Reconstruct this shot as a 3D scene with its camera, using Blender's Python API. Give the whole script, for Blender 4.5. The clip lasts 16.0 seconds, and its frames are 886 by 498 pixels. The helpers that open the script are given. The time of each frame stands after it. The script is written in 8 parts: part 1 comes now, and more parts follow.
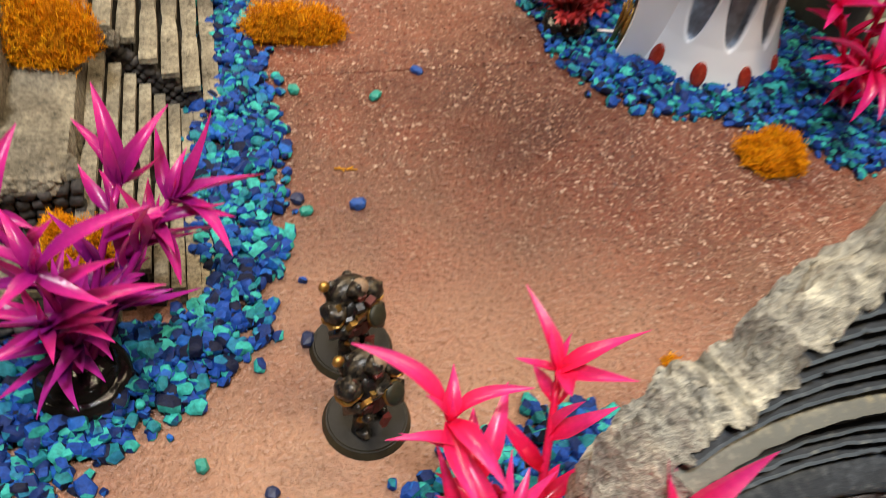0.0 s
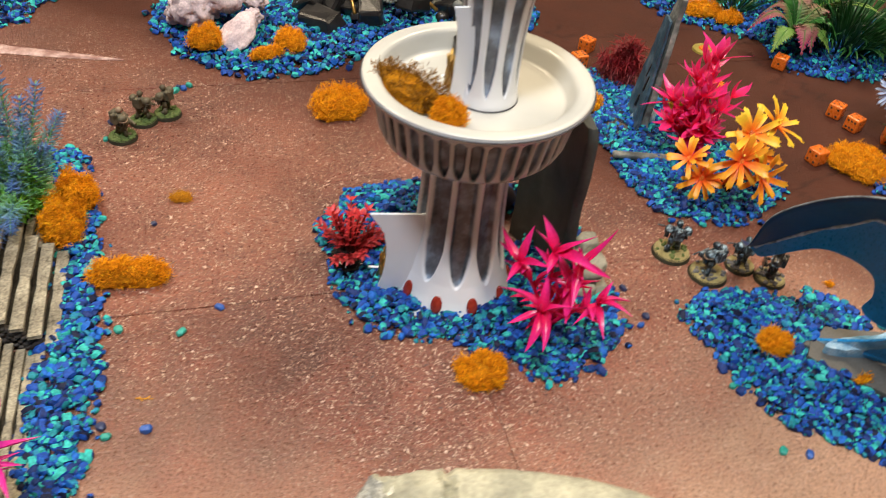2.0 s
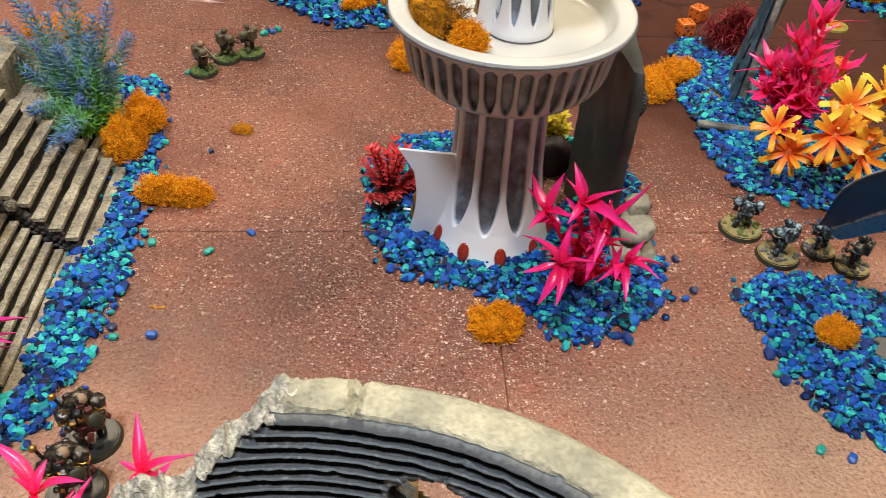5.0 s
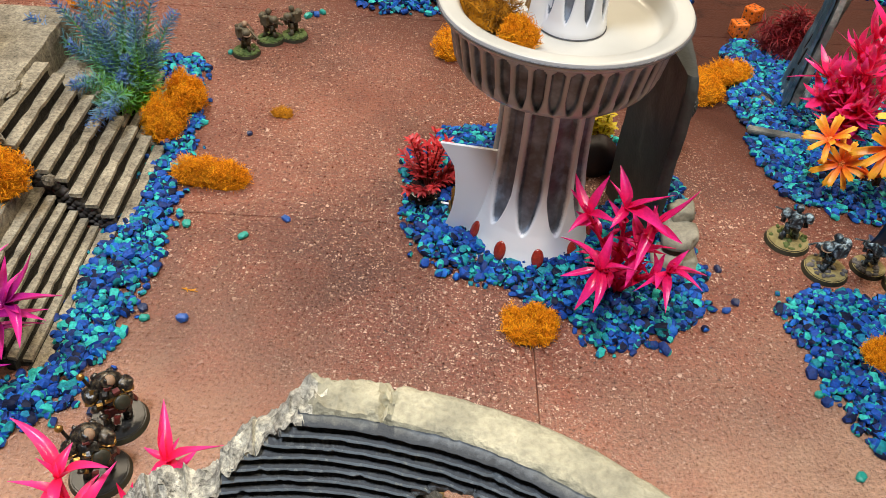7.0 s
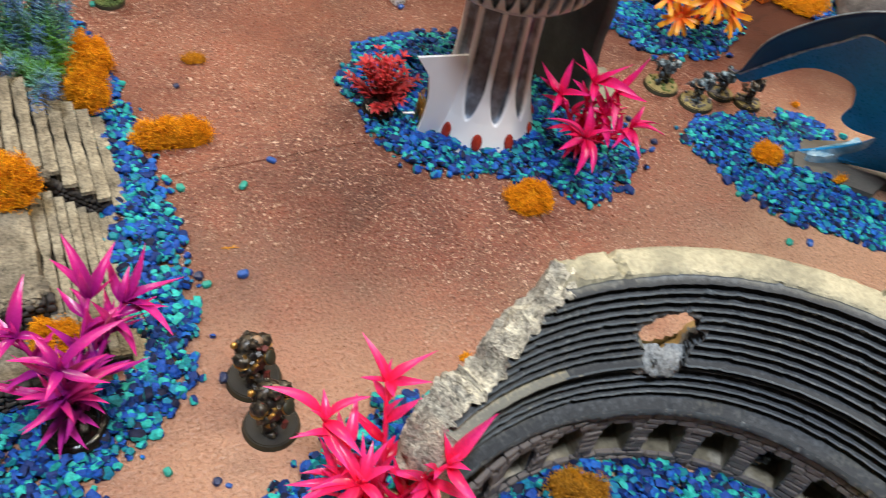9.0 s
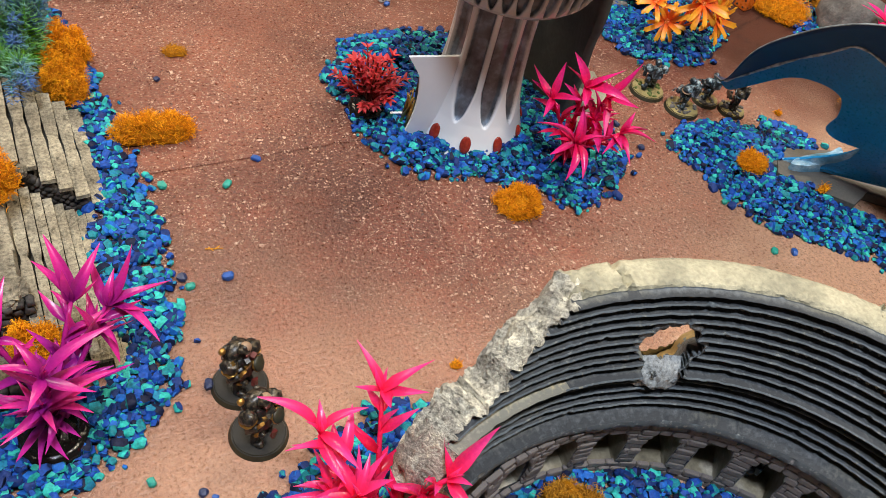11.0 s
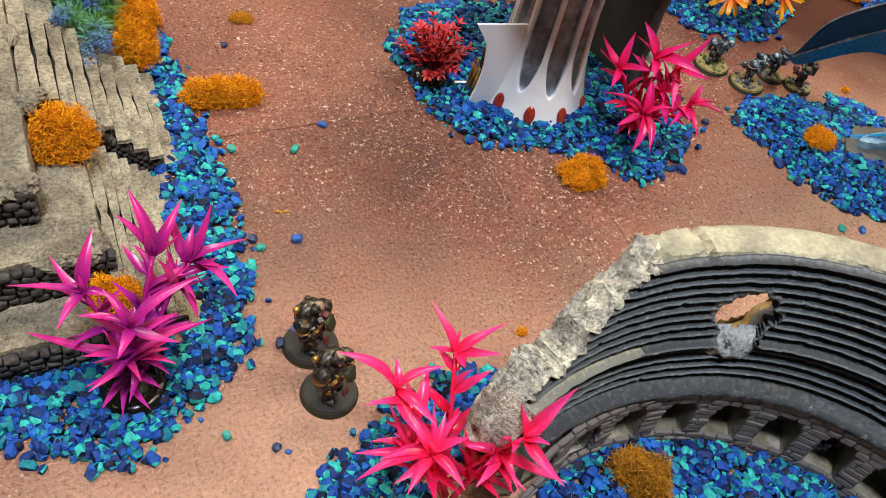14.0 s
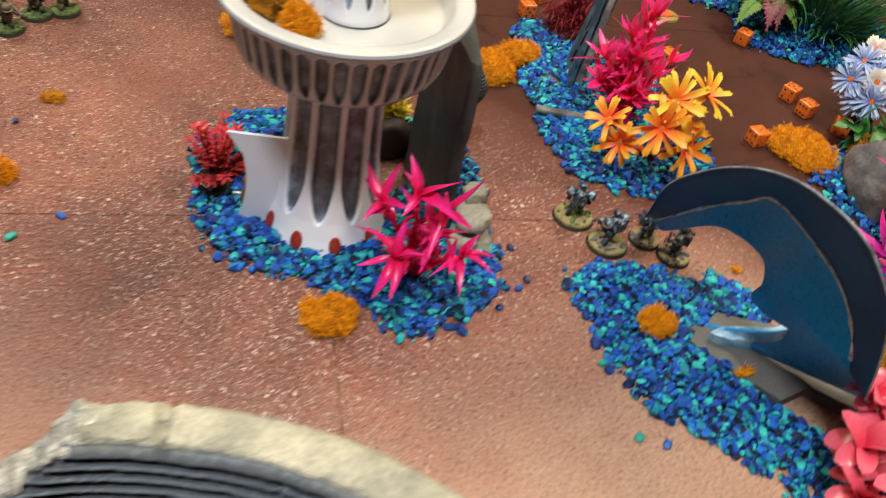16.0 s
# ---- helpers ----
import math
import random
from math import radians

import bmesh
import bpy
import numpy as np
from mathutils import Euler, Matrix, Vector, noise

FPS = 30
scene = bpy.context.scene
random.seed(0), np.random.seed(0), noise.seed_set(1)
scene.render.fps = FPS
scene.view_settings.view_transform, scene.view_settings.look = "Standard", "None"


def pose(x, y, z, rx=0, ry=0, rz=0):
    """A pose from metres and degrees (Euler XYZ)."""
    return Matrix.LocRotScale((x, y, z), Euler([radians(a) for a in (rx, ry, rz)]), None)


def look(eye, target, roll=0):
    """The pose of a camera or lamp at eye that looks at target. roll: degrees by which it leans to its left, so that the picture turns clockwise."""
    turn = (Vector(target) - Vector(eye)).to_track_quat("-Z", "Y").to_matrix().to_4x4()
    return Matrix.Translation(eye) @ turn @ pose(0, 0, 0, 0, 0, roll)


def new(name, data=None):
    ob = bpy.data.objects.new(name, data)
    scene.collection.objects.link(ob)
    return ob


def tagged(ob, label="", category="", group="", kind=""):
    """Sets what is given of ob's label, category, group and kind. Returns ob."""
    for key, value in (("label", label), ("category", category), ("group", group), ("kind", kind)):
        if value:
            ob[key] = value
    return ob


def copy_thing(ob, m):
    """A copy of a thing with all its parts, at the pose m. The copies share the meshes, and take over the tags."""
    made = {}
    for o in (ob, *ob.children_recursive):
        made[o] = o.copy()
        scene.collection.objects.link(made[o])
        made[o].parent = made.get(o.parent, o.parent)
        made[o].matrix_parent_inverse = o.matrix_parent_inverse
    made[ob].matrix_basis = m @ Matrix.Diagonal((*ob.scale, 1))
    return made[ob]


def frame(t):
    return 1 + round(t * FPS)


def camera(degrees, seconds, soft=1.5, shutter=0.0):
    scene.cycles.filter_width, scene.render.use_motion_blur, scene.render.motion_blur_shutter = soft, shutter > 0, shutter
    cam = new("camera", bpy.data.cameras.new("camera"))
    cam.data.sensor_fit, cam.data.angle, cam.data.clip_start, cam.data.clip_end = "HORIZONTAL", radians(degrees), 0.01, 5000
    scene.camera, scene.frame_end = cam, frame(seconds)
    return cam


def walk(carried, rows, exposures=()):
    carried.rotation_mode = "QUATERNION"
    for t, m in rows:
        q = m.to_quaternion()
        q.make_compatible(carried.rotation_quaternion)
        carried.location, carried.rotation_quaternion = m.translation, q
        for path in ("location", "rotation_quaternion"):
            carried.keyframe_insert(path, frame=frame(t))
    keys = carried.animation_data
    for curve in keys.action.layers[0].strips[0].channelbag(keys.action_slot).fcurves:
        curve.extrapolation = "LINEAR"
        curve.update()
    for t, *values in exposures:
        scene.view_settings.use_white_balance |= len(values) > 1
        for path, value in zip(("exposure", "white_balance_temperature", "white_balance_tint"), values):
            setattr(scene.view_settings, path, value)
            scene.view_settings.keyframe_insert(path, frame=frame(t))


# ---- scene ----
cam = camera(56.9, 16.0, soft=0.85, shutter=0.4)
EXPOSURES = [(0, -0.20, 7050, 11), (0.5, -0.07, 7000, 11), (1.0, -0.03, 6900, 11), (2.5, -0.02, 6600, 10), (4.0, -0.05, 6500, 10), (7.5, -0.06, 6400, 10), (16, -0.06, 6450, 10)]
PATH = [
    (0, (-0.2660, -0.3600, 0.2600), (0.1920, 0.9260, -1.2020), 8.60),
    (0.5, (-0.2560, -0.3840, 0.3380), (0.2540, 0.8970, -1.1110), 9.40),
    (1, (-0.2200, -0.4090, 0.4030), (0.3300, 0.9200, -0.9860), 8.60),
    (1.5, (-0.2002, -0.4226, 0.4029), (0.3480, 0.9568, -0.9375), 7.80),
    (2, (-0.1530, -0.4285, 0.4240), (0.3325, 1.0040, -0.8845), 6.78),
    (2.5, (-0.0595, -0.4360, 0.4305), (0.3087, 1.0402, -0.8677), 5.46),
    (3, (-0.0161, -0.4364, 0.4062), (0.2375, 1.0521, -0.9053), 4.36),
    (3.5, (-0.0239, -0.4370, 0.3932), (0.1293, 1.0549, -0.9300), 3.05),
    (4, (-0.0349, -0.4598, 0.3983), (0.0756, 1.0311, -0.9302), 2.54),
    (4.5, (-0.0531, -0.4589, 0.3912), (0.0538, 1.0312, -0.9385), 2.58),
    (5, (-0.0657, -0.4491, 0.3858), (0.0477, 1.0376, -0.9472), 2.98),
    (5.2, (-0.0735, -0.4465, 0.3879), (0.0346, 1.0389, -0.9470), 3.10),
    (7.3, (-0.0696, -0.4330, 0.3831), (-0.0297, 1.0296, -0.9805), 4.25),
    (7.5, (-0.0709, -0.4297, 0.3837), (-0.0131, 1.0312, -0.9810), 4.43),
    (8, (-0.1207, -0.4209, 0.3898), (0.0910, 1.0131, -0.9881), 5.25),
    (8.5, (-0.2624, -0.4099, 0.4020), (0.2384, 0.9054, -1.0189), 7.46),
    (9, (-0.2978, -0.4334, 0.4102), (0.4672, 0.6937, -1.0542), 12.78),
    (9.5, (-0.3021, -0.4225, 0.4094), (0.5461, 0.6407, -1.0569), 15.91),
    (9.7, (-0.3104, -0.4052, 0.4063), (0.5275, 0.6759, -1.0529), 16.02),
    (11.8, (-0.3042, -0.4218, 0.4017), (0.5445, 0.6574, -1.0527), 16.73),
    (12, (-0.2952, -0.4216, 0.3988), (0.5462, 0.6537, -1.0627), 16.51),
    (12.5, (-0.2999, -0.4165, 0.3939), (0.5200, 0.6482, -1.0873), 16.14),
    (13, (-0.3179, -0.4144, 0.3930), (0.4758, 0.6472, -1.1047), 15.64),
    (13.5, (-0.3303, -0.4122, 0.3930), (0.4453, 0.6532, -1.1115), 15.52),
    (14, (-0.3302, -0.4160, 0.3940), (0.4339, 0.6680, -1.1029), 15.72),
    (14.5, (-0.3368, -0.4147, 0.3937), (0.4035, 0.7218, -1.0761), 15.69),
    (15, (-0.3358, -0.4188, 0.3965), (0.3474, 0.8027, -1.0323), 15.30),
    (15.5, (-0.1891, -0.4536, 0.3978), (0.3940, 0.8565, -0.9964), 14.37),
    (16, (-0.0545, -0.4255, 0.3916), (0.4220, 0.9529, -0.9769), 13.54),
]
walk(cam, [(t, look(eye, target, roll)) for t, eye, target, roll in PATH], EXPOSURES)

# ---- world, lights ----
world = bpy.data.worlds.new("world")
scene.world = world
world.use_nodes = True
world.node_tree.nodes["Background"].inputs[0].default_value = (0.8, 0.86, 1.0, 1)
world.node_tree.nodes["Background"].inputs[1].default_value = 0.003


def area_light(name, place, target, size_x, size_y, watts, colour):
    data = bpy.data.lights.new(name, "AREA")
    data.shape, data.size, data.size_y, data.energy, data.color = "RECTANGLE", size_x, size_y, watts, colour
    ob = new(name, data)
    ob.matrix_world = look(place, target)
    return ob


area_light("ceiling_panel_light", (-1.15, 1.45, 2.40), (-0.2, 0.1, 0), 1.2, 0.45, 64, (1.0, 0.84, 0.62))
area_light("ceiling_panel_light", (1.40, 1.20, 2.40), (0.1, 0.0, 0), 1.2, 0.45, 58, (1.0, 0.84, 0.62))
area_light("ceiling_panel_light", (0.55, -0.75, 2.40), (0.55, -0.75, 0), 0.6, 0.22, 34, (1.0, 0.87, 0.68))
area_light("cool_ceiling_light", (-0.50, -0.70, 2.38), (-0.1, -0.1, 0.1), 0.30, 0.30, 60, (0.85, 0.91, 1.0))


# ---- materials ----
def nodes_of(name):
    m = bpy.data.materials.new(name)
    m.use_nodes = True
    return m, m.node_tree, m.node_tree.nodes["Principled BSDF"]


def node(nt, kind, **values):
    n = nt.nodes.new(kind)
    for key, value in values.items():
        if key in n.inputs.keys():
            n.inputs[key].default_value = value
        else:
            setattr(n, key, value)
    return n


def ramp(nt, source, stops, mode="LINEAR"):
    n = nt.nodes.new("ShaderNodeValToRGB")
    n.color_ramp.interpolation = mode
    el = n.color_ramp.elements
    while len(el) < len(stops):
        el.new(0.5)
    for e, (pos, col) in zip(el, stops):
        e.position, e.color = pos, (*col, 1) if len(col) == 3 else col
    nt.links.new(source, n.inputs[0])
    return n


def mix(nt, fac, a, b, kind="MIX"):
    n = nt.nodes.new("ShaderNodeMix")
    n.data_type, n.blend_type = "RGBA", kind
    for sock, v in ((n.inputs[0], fac), (n.inputs[6], a), (n.inputs[7], b)):
        if hasattr(v, "is_linked"):
            nt.links.new(v, sock)
        else:
            sock.default_value = v if isinstance(v, (int, float)) else (*v, 1)
    return n.outputs[2]


def math_node(nt, op, a, b=0.0, c=0.0):
    n = nt.nodes.new("ShaderNodeMath")
    n.operation = op
    for sock, v in zip(n.inputs, (a, b, c)):
        if hasattr(v, "is_linked"):
            nt.links.new(v, sock)
        else:
            sock.default_value = v
    return n.outputs[0]


def coords(nt, kind="Object"):
    if kind == "World":
        return nt.nodes.new("ShaderNodeNewGeometry").outputs["Position"]
    return nt.nodes.new("ShaderNodeTexCoord").outputs[kind]


def noise_of(nt, vec, scale, detail=4.0, rough=0.55):
    n = node(nt, "ShaderNodeTexNoise", Scale=scale, Detail=detail, Roughness=rough)
    nt.links.new(vec, n.inputs["Vector"])
    return n.outputs[0]


def bump(nt, bsdf, height, strength, distance):
    n = node(nt, "ShaderNodeBump", Strength=strength, Distance=distance)
    nt.links.new(height, n.inputs["Height"])
    nt.links.new(n.outputs[0], bsdf.inputs["Normal"])


def surface(name, colours, coarse=60, fine=500, rough=0.6, metal=0.0, relief=0.3, depth=0.0006, spec=0.5, coat=0.0, where="Object"):
    """A painted or natural surface: colours run along a coarse noise, a fine noise mottles them and lifts the relief."""
    m, nt, b = nodes_of(name)
    vec = coords(nt, where)
    big, small = noise_of(nt, vec, coarse), noise_of(nt, vec, fine, 3.0)
    stops = [(0.3 + 0.4 * k / max(1, len(colours) - 1), c) for k, c in enumerate(colours)]
    col = ramp(nt, big, stops).outputs[0]
    shade = ramp(nt, small, [(0.3, (0.62, 0.62, 0.62)), (0.7, (1.25, 1.25, 1.25))]).outputs[0]
    col = mix(nt, 0.6, col, shade, "MULTIPLY")
    nt.links.new(col, b.inputs["Base Color"])
    r = math_node(nt, "MULTIPLY_ADD", small, 0.25, rough - 0.12)
    nt.links.new(r, b.inputs["Roughness"])
    b.inputs["Metallic"].default_value, b.inputs["Specular IOR Level"].default_value = metal, spec
    b.inputs["Coat Weight"].default_value = coat
    if relief:
        bump(nt, b, small, relief, depth)
    return m


def by_island(name, stops, rough=0.5, fine=700, spec=0.5, relief=0.4, depth=0.0004, stain=0.55):
    """Every loose piece of a mesh takes one of the colours."""
    m, nt, b = nodes_of(name)
    geo = nt.nodes.new("ShaderNodeNewGeometry")
    col = ramp(nt, geo.outputs["Random Per Island"], stops, "CONSTANT").outputs[0]
    small = noise_of(nt, coords(nt), fine, 3.0)
    shade = ramp(nt, small, [(0.3, (0.6, 0.6, 0.6)), (0.7, (1.3, 1.3, 1.3))]).outputs[0]
    nt.links.new(mix(nt, stain, col, shade, "MULTIPLY"), b.inputs["Base Color"])
    b.inputs["Roughness"].default_value, b.inputs["Specular IOR Level"].default_value = rough, spec
    bump(nt, b, small, relief, depth)
    return m


def mat_ground():
    """Printed red-brown play mat: cloudy stains, pale flecks of two sizes, a dull sheen."""
    m, nt, b = nodes_of("printed_mat")
    pos = coords(nt, "World")
    cloud, mid = noise_of(nt, pos, 5.5, 6.0, 0.6), noise_of(nt, pos, 26, 5.0, 0.6)
    grain = noise_of(nt, pos, 420, 3.0, 0.6)
    base = ramp(nt, cloud, [(0.30, (0.092, 0.0275, 0.0170)), (0.47, (0.186, 0.0575, 0.0320)), (0.60, (0.256, 0.086, 0.0485)), (0.75, (0.33, 0.130, 0.073))]).outputs[0]
    base = mix(nt, 0.55, base, ramp(nt, mid, [(0.3, (0.60, 0.57, 0.57)), (0.7, (1.3, 1.25, 1.2))]).outputs[0], "MULTIPLY")
    base = mix(nt, 0.75, base, ramp(nt, grain, [(0.3, (0.55, 0.52, 0.52)), (0.72, (1.4, 1.36, 1.35))]).outputs[0], "MULTIPLY")
    # the print pales to tan towards its near edge, lamp sheen painted in too
    sep0 = nt.nodes.new("ShaderNodeSeparateXYZ")
    nt.links.new(pos, sep0.inputs[0])
    near = ramp(nt, math_node(nt, "ADD", math_node(nt, "MULTIPLY_ADD", math_node(nt, "MAXIMUM", sep0.outputs[0], 0.0), -0.50, math_node(nt, "MULTIPLY_ADD", mid, 0.14, 0.23)), sep0.outputs[1]), [(0.01, (0.75, 0.75, 0.75)), (0.07, (0.34, 0.34, 0.34)), (0.17, (0, 0, 0))]).outputs[0]
    base = mix(nt, near, base, mix(nt, 0.7, (0.55, 0.340, 0.222), ramp(nt, grain, [(0.3, (0.68, 0.67, 0.66)), (0.72, (1.25, 1.24, 1.22))]).outputs[0], "MULTIPLY"))
    # one near corner of the print is bare tan, with sheen painted over it
    bare = nt.nodes.new("ShaderNodeVectorMath")
    bare.operation = "DISTANCE"
    nt.links.new(pos, bare.inputs[0])
    bare.inputs[1].default_value = (-0.24, -0.22, 0)
    tan = ramp(nt, math_node(nt, "MULTIPLY_ADD", mid, 0.14, bare.outputs["Value"]), [(0.14, (0.27, 0.27, 0.27)), (0.26, (0, 0, 0))]).outputs[0]
    base = mix(nt, tan, base, mix(nt, 0.7, (0.55, 0.330, 0.215), ramp(nt, grain, [(0.3, (0.68, 0.67, 0.66)), (0.72, (1.25, 1.24, 1.22))]).outputs[0], "MULTIPLY"))
    # flecks thin out towards one corner of the print, which is plain dark mud
    sep = nt.nodes.new("ShaderNodeSeparateXYZ")
    nt.links.new(pos, sep.inputs[0])
    along = math_node(nt, "MULTIPLY_ADD", sep.outputs[0], 0.75, sep.outputs[1])
    mud = ramp(nt, math_node(nt, "MULTIPLY_ADD", mid, 0.1, along), [(0.19, (0, 0, 0)), (0.33, (1, 1, 1))]).outputs[0]
    base = mix(nt, mud, base, mix(nt, 0.6, (0.072, 0.023, 0.0135), ramp(nt, mid, [(0.3, (0.7, 0.7, 0.7)), (0.7, (1.3, 1.3, 1.3))]).outputs[0], "MULTIPLY"))
    # printed cracks wander through the mud
    lines = node(nt, "ShaderNodeTexVoronoi", Scale=4.2, feature="DISTANCE_TO_EDGE", voronoi_dimensions="2D")
    bend = nt.nodes.new("ShaderNodeVectorMath")
    bend.operation = "MULTIPLY_ADD"
    nt.links.new(node(nt, "ShaderNodeTexNoise", Scale=16.0, Detail=4.0).outputs[1], bend.inputs[0])
    bend.inputs[1].default_value = (0.09, 0.09, 0.0)
    nt.links.new(pos, bend.inputs[2])
    nt.links.new(bend.outputs[0], lines.inputs["Vector"])
    crack = ramp(nt, math_node(nt, "MULTIPLY_ADD", mid, 0.02, lines.outputs["Distance"]), [(0.011, (0.40, 0.38, 0.38)), (0.024, (1, 1, 1))]).outputs[0]
    base = mix(nt, math_node(nt, "MULTIPLY", mud, 0.8), base, mix(nt, 1.0, base, crack, "MULTIPLY"))
    # the base darkens in a broad patch left of the tower, trailing off unevenly
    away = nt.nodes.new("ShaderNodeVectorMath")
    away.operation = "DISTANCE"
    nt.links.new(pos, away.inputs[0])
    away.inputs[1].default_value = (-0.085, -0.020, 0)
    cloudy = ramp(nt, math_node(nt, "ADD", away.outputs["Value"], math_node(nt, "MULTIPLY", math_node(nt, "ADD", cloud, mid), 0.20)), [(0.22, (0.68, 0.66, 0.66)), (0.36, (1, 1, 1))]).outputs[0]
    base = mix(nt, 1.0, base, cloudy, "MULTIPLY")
    patches = ramp(nt, noise_of(nt, pos, 9, 3.0), [(0.34, (0.30, 0.30, 0.30)), (0.47, (1, 1, 1))]).outputs[0]
    # hardly any grit is printed there
    patches = math_node(nt, "MULTIPLY", patches, ramp(nt, math_node(nt, "MULTIPLY_ADD", mid, 0.12, bare.outputs["Value"]), [(0.15, (0.15, 0.15, 0.15)), (0.25, (1, 1, 1))]).outputs[0])
    heart = nt.nodes.new("ShaderNodeVectorMath")
    heart.operation = "DISTANCE"
    nt.links.new(pos, heart.inputs[0])
    heart.inputs[1].default_value = (-0.012, -0.122, 0)
    patches = math_node(nt, "MAXIMUM", patches, ramp(nt, math_node(nt, "MULTIPLY_ADD", mid, 0.16, heart.outputs["Value"]), [(0.15, (1.15, 1.15, 1.15)), (0.24, (0, 0, 0))]).outputs[0])
    warp = nt.nodes.new("ShaderNodeVectorMath")
    warp.operation = "MULTIPLY_ADD"
    nt.links.new(node(nt, "ShaderNodeTexNoise", Scale=520.0, Detail=3.0).outputs[1], warp.inputs[0])
    warp.inputs[1].default_value = (0.0024, 0.0024, 0.0)
    nt.links.new(pos, warp.inputs[2])
    flecks = rims = None
    for scale, share, size in ((950, 0.64, 0.44), (560, 0.70, 0.42), (330, 0.84, 0.37), (170, 0.945, 0.27)):
        v = node(nt, "ShaderNodeTexVoronoi", Scale=float(scale), voronoi_dimensions="2D")
        v.inputs["Randomness"].default_value = 1.0
        nt.links.new(warp.outputs[0], v.inputs["Vector"])
        pick = nt.nodes.new("ShaderNodeSeparateColor")
        nt.links.new(v.outputs["Color"], pick.inputs[0])
        radius = math_node(nt, "MULTIPLY", math_node(nt, "SUBTRACT", pick.outputs[0], share), size / (1 - share))
        inside = math_node(nt, "GREATER_THAN", radius, v.outputs["Distance"])
        about = math_node(nt, "MULTIPLY", math_node(nt, "GREATER_THAN", radius, 0.02), math_node(nt, "GREATER_THAN", math_node(nt, "ADD", radius, 0.17), v.outputs["Distance"]))
        rims = about if rims is None else math_node(nt, "MAXIMUM", rims, about)
        flecks = inside if flecks is None else math_node(nt, "MAXIMUM", flecks, inside)
    # dark pits between the flecks
    pit = node(nt, "ShaderNodeTexVoronoi", Scale=760.0, voronoi_dimensions="2D")
    nt.links.new(warp.outputs[0], pit.inputs["Vector"])
    pits = ramp(nt, math_node(nt, "MULTIPLY_ADD", grain, 0.5, pit.outputs["Distance"]), [(0.30, (0.40, 0.38, 0.38)), (0.52, (1, 1, 1))]).outputs[0]
    base = mix(nt, math_node(nt, "MULTIPLY", patches, 0.8), base, mix(nt, 1.0, base, pits, "MULTIPLY"))
    patches = math_node(nt, "MULTIPLY", patches, math_node(nt, "MULTIPLY_ADD", near, -1.1, 1.0))
    # each printed fleck gets a dark rim, painted for the shade around it
    outline = math_node(nt, "MULTIPLY", math_node(nt, "MULTIPLY", rims, patches), math_node(nt, "SUBTRACT", 1.0, mud))
    base = mix(nt, math_node(nt, "MULTIPLY", outline, 0.55), base, mix(nt, 1.0, base, (0.36, 0.33, 0.32), "MULTIPLY"))
    keep = math_node(nt, "MULTIPLY", math_node(nt, "MULTIPLY", flecks, patches), math_node(nt, "SUBTRACT", 1.0, mud))
    tone = ramp(nt, noise_of(nt, pos, 210, 1.0), [(0.28, (0.18, 0.15, 0.15)), (0.36, (0.40, 0.23, 0.165)), (0.63, (0.78, 0.58, 0.46))]).outputs[0]
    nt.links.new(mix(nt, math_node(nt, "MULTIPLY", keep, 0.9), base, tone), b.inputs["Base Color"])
    nt.links.new(math_node(nt, "MULTIPLY_ADD", keep, -0.10, math_node(nt, "ADD", math_node(nt, "MULTIPLY", mud, 0.22), math_node(nt, "MULTIPLY_ADD", grain, 0.30, 0.16))), b.inputs["Roughness"])
    nt.links.new(math_node(nt, "MULTIPLY_ADD", mud, -0.42, 0.6), b.inputs["Specular IOR Level"])
    bump(nt, b, math_node(nt, "ADD", math_node(nt, "MULTIPLY", grain, 1.4), math_node(nt, "MULTIPLY", flecks, 1.2)), 1.0, 0.0012)
    return m


def leaf_mat(name, base, tip, rough=0.27, translucent=0.25):
    """Glossy plastic leaves, whose colour runs from base to tip along the leaf's own UV."""
    m, nt, b = nodes_of(name)
    uv = nt.nodes.new("ShaderNodeUVMap")
    sep = nt.nodes.new("ShaderNodeSeparateXYZ")
    nt.links.new(uv.outputs[0], sep.inputs[0])
    jitter = noise_of(nt, coords(nt), 45, 2.0)
    along = math_node(nt, "ADD", sep.outputs[1], math_node(nt, "MULTIPLY_ADD", jitter, 0.7, -0.35))
    col = ramp(nt, along, [(0.05, base), (0.75, tip)]).outputs[0]
    small = noise_of(nt, coords(nt), 600, 2.0)
    col = mix(nt, 0.3, col, ramp(nt, small, [(0.3, (0.7, 0.7, 0.7)), (0.7, (1.2, 1.2, 1.2))]).outputs[0], "MULTIPLY")
    nt.links.new(col, b.inputs["Base Color"])
    b.inputs["Roughness"].default_value = rough
    b.inputs["Subsurface Weight"].default_value = translucent * 0.5
    b.inputs["Subsurface Radius"].default_value = (0.004, 0.002, 0.003)
    b.inputs["Subsurface Scale"].default_value = 0.5
    bump(nt, b, small, 0.15, 0.0003)
    # thin plastic lets some light through from behind
    glow = nt.nodes.new("ShaderNodeBsdfTranslucent")
    nt.links.new(col, glow.inputs[0])
    both = nt.nodes.new("ShaderNodeMixShader")
    both.inputs[0].default_value = 0.32
    nt.links.new(b.outputs[0], both.inputs[1])
    nt.links.new(glow.outputs[0], both.inputs[2])
    nt.links.new(both.outputs[0], nt.nodes["Material Output"].inputs[0])
    return m


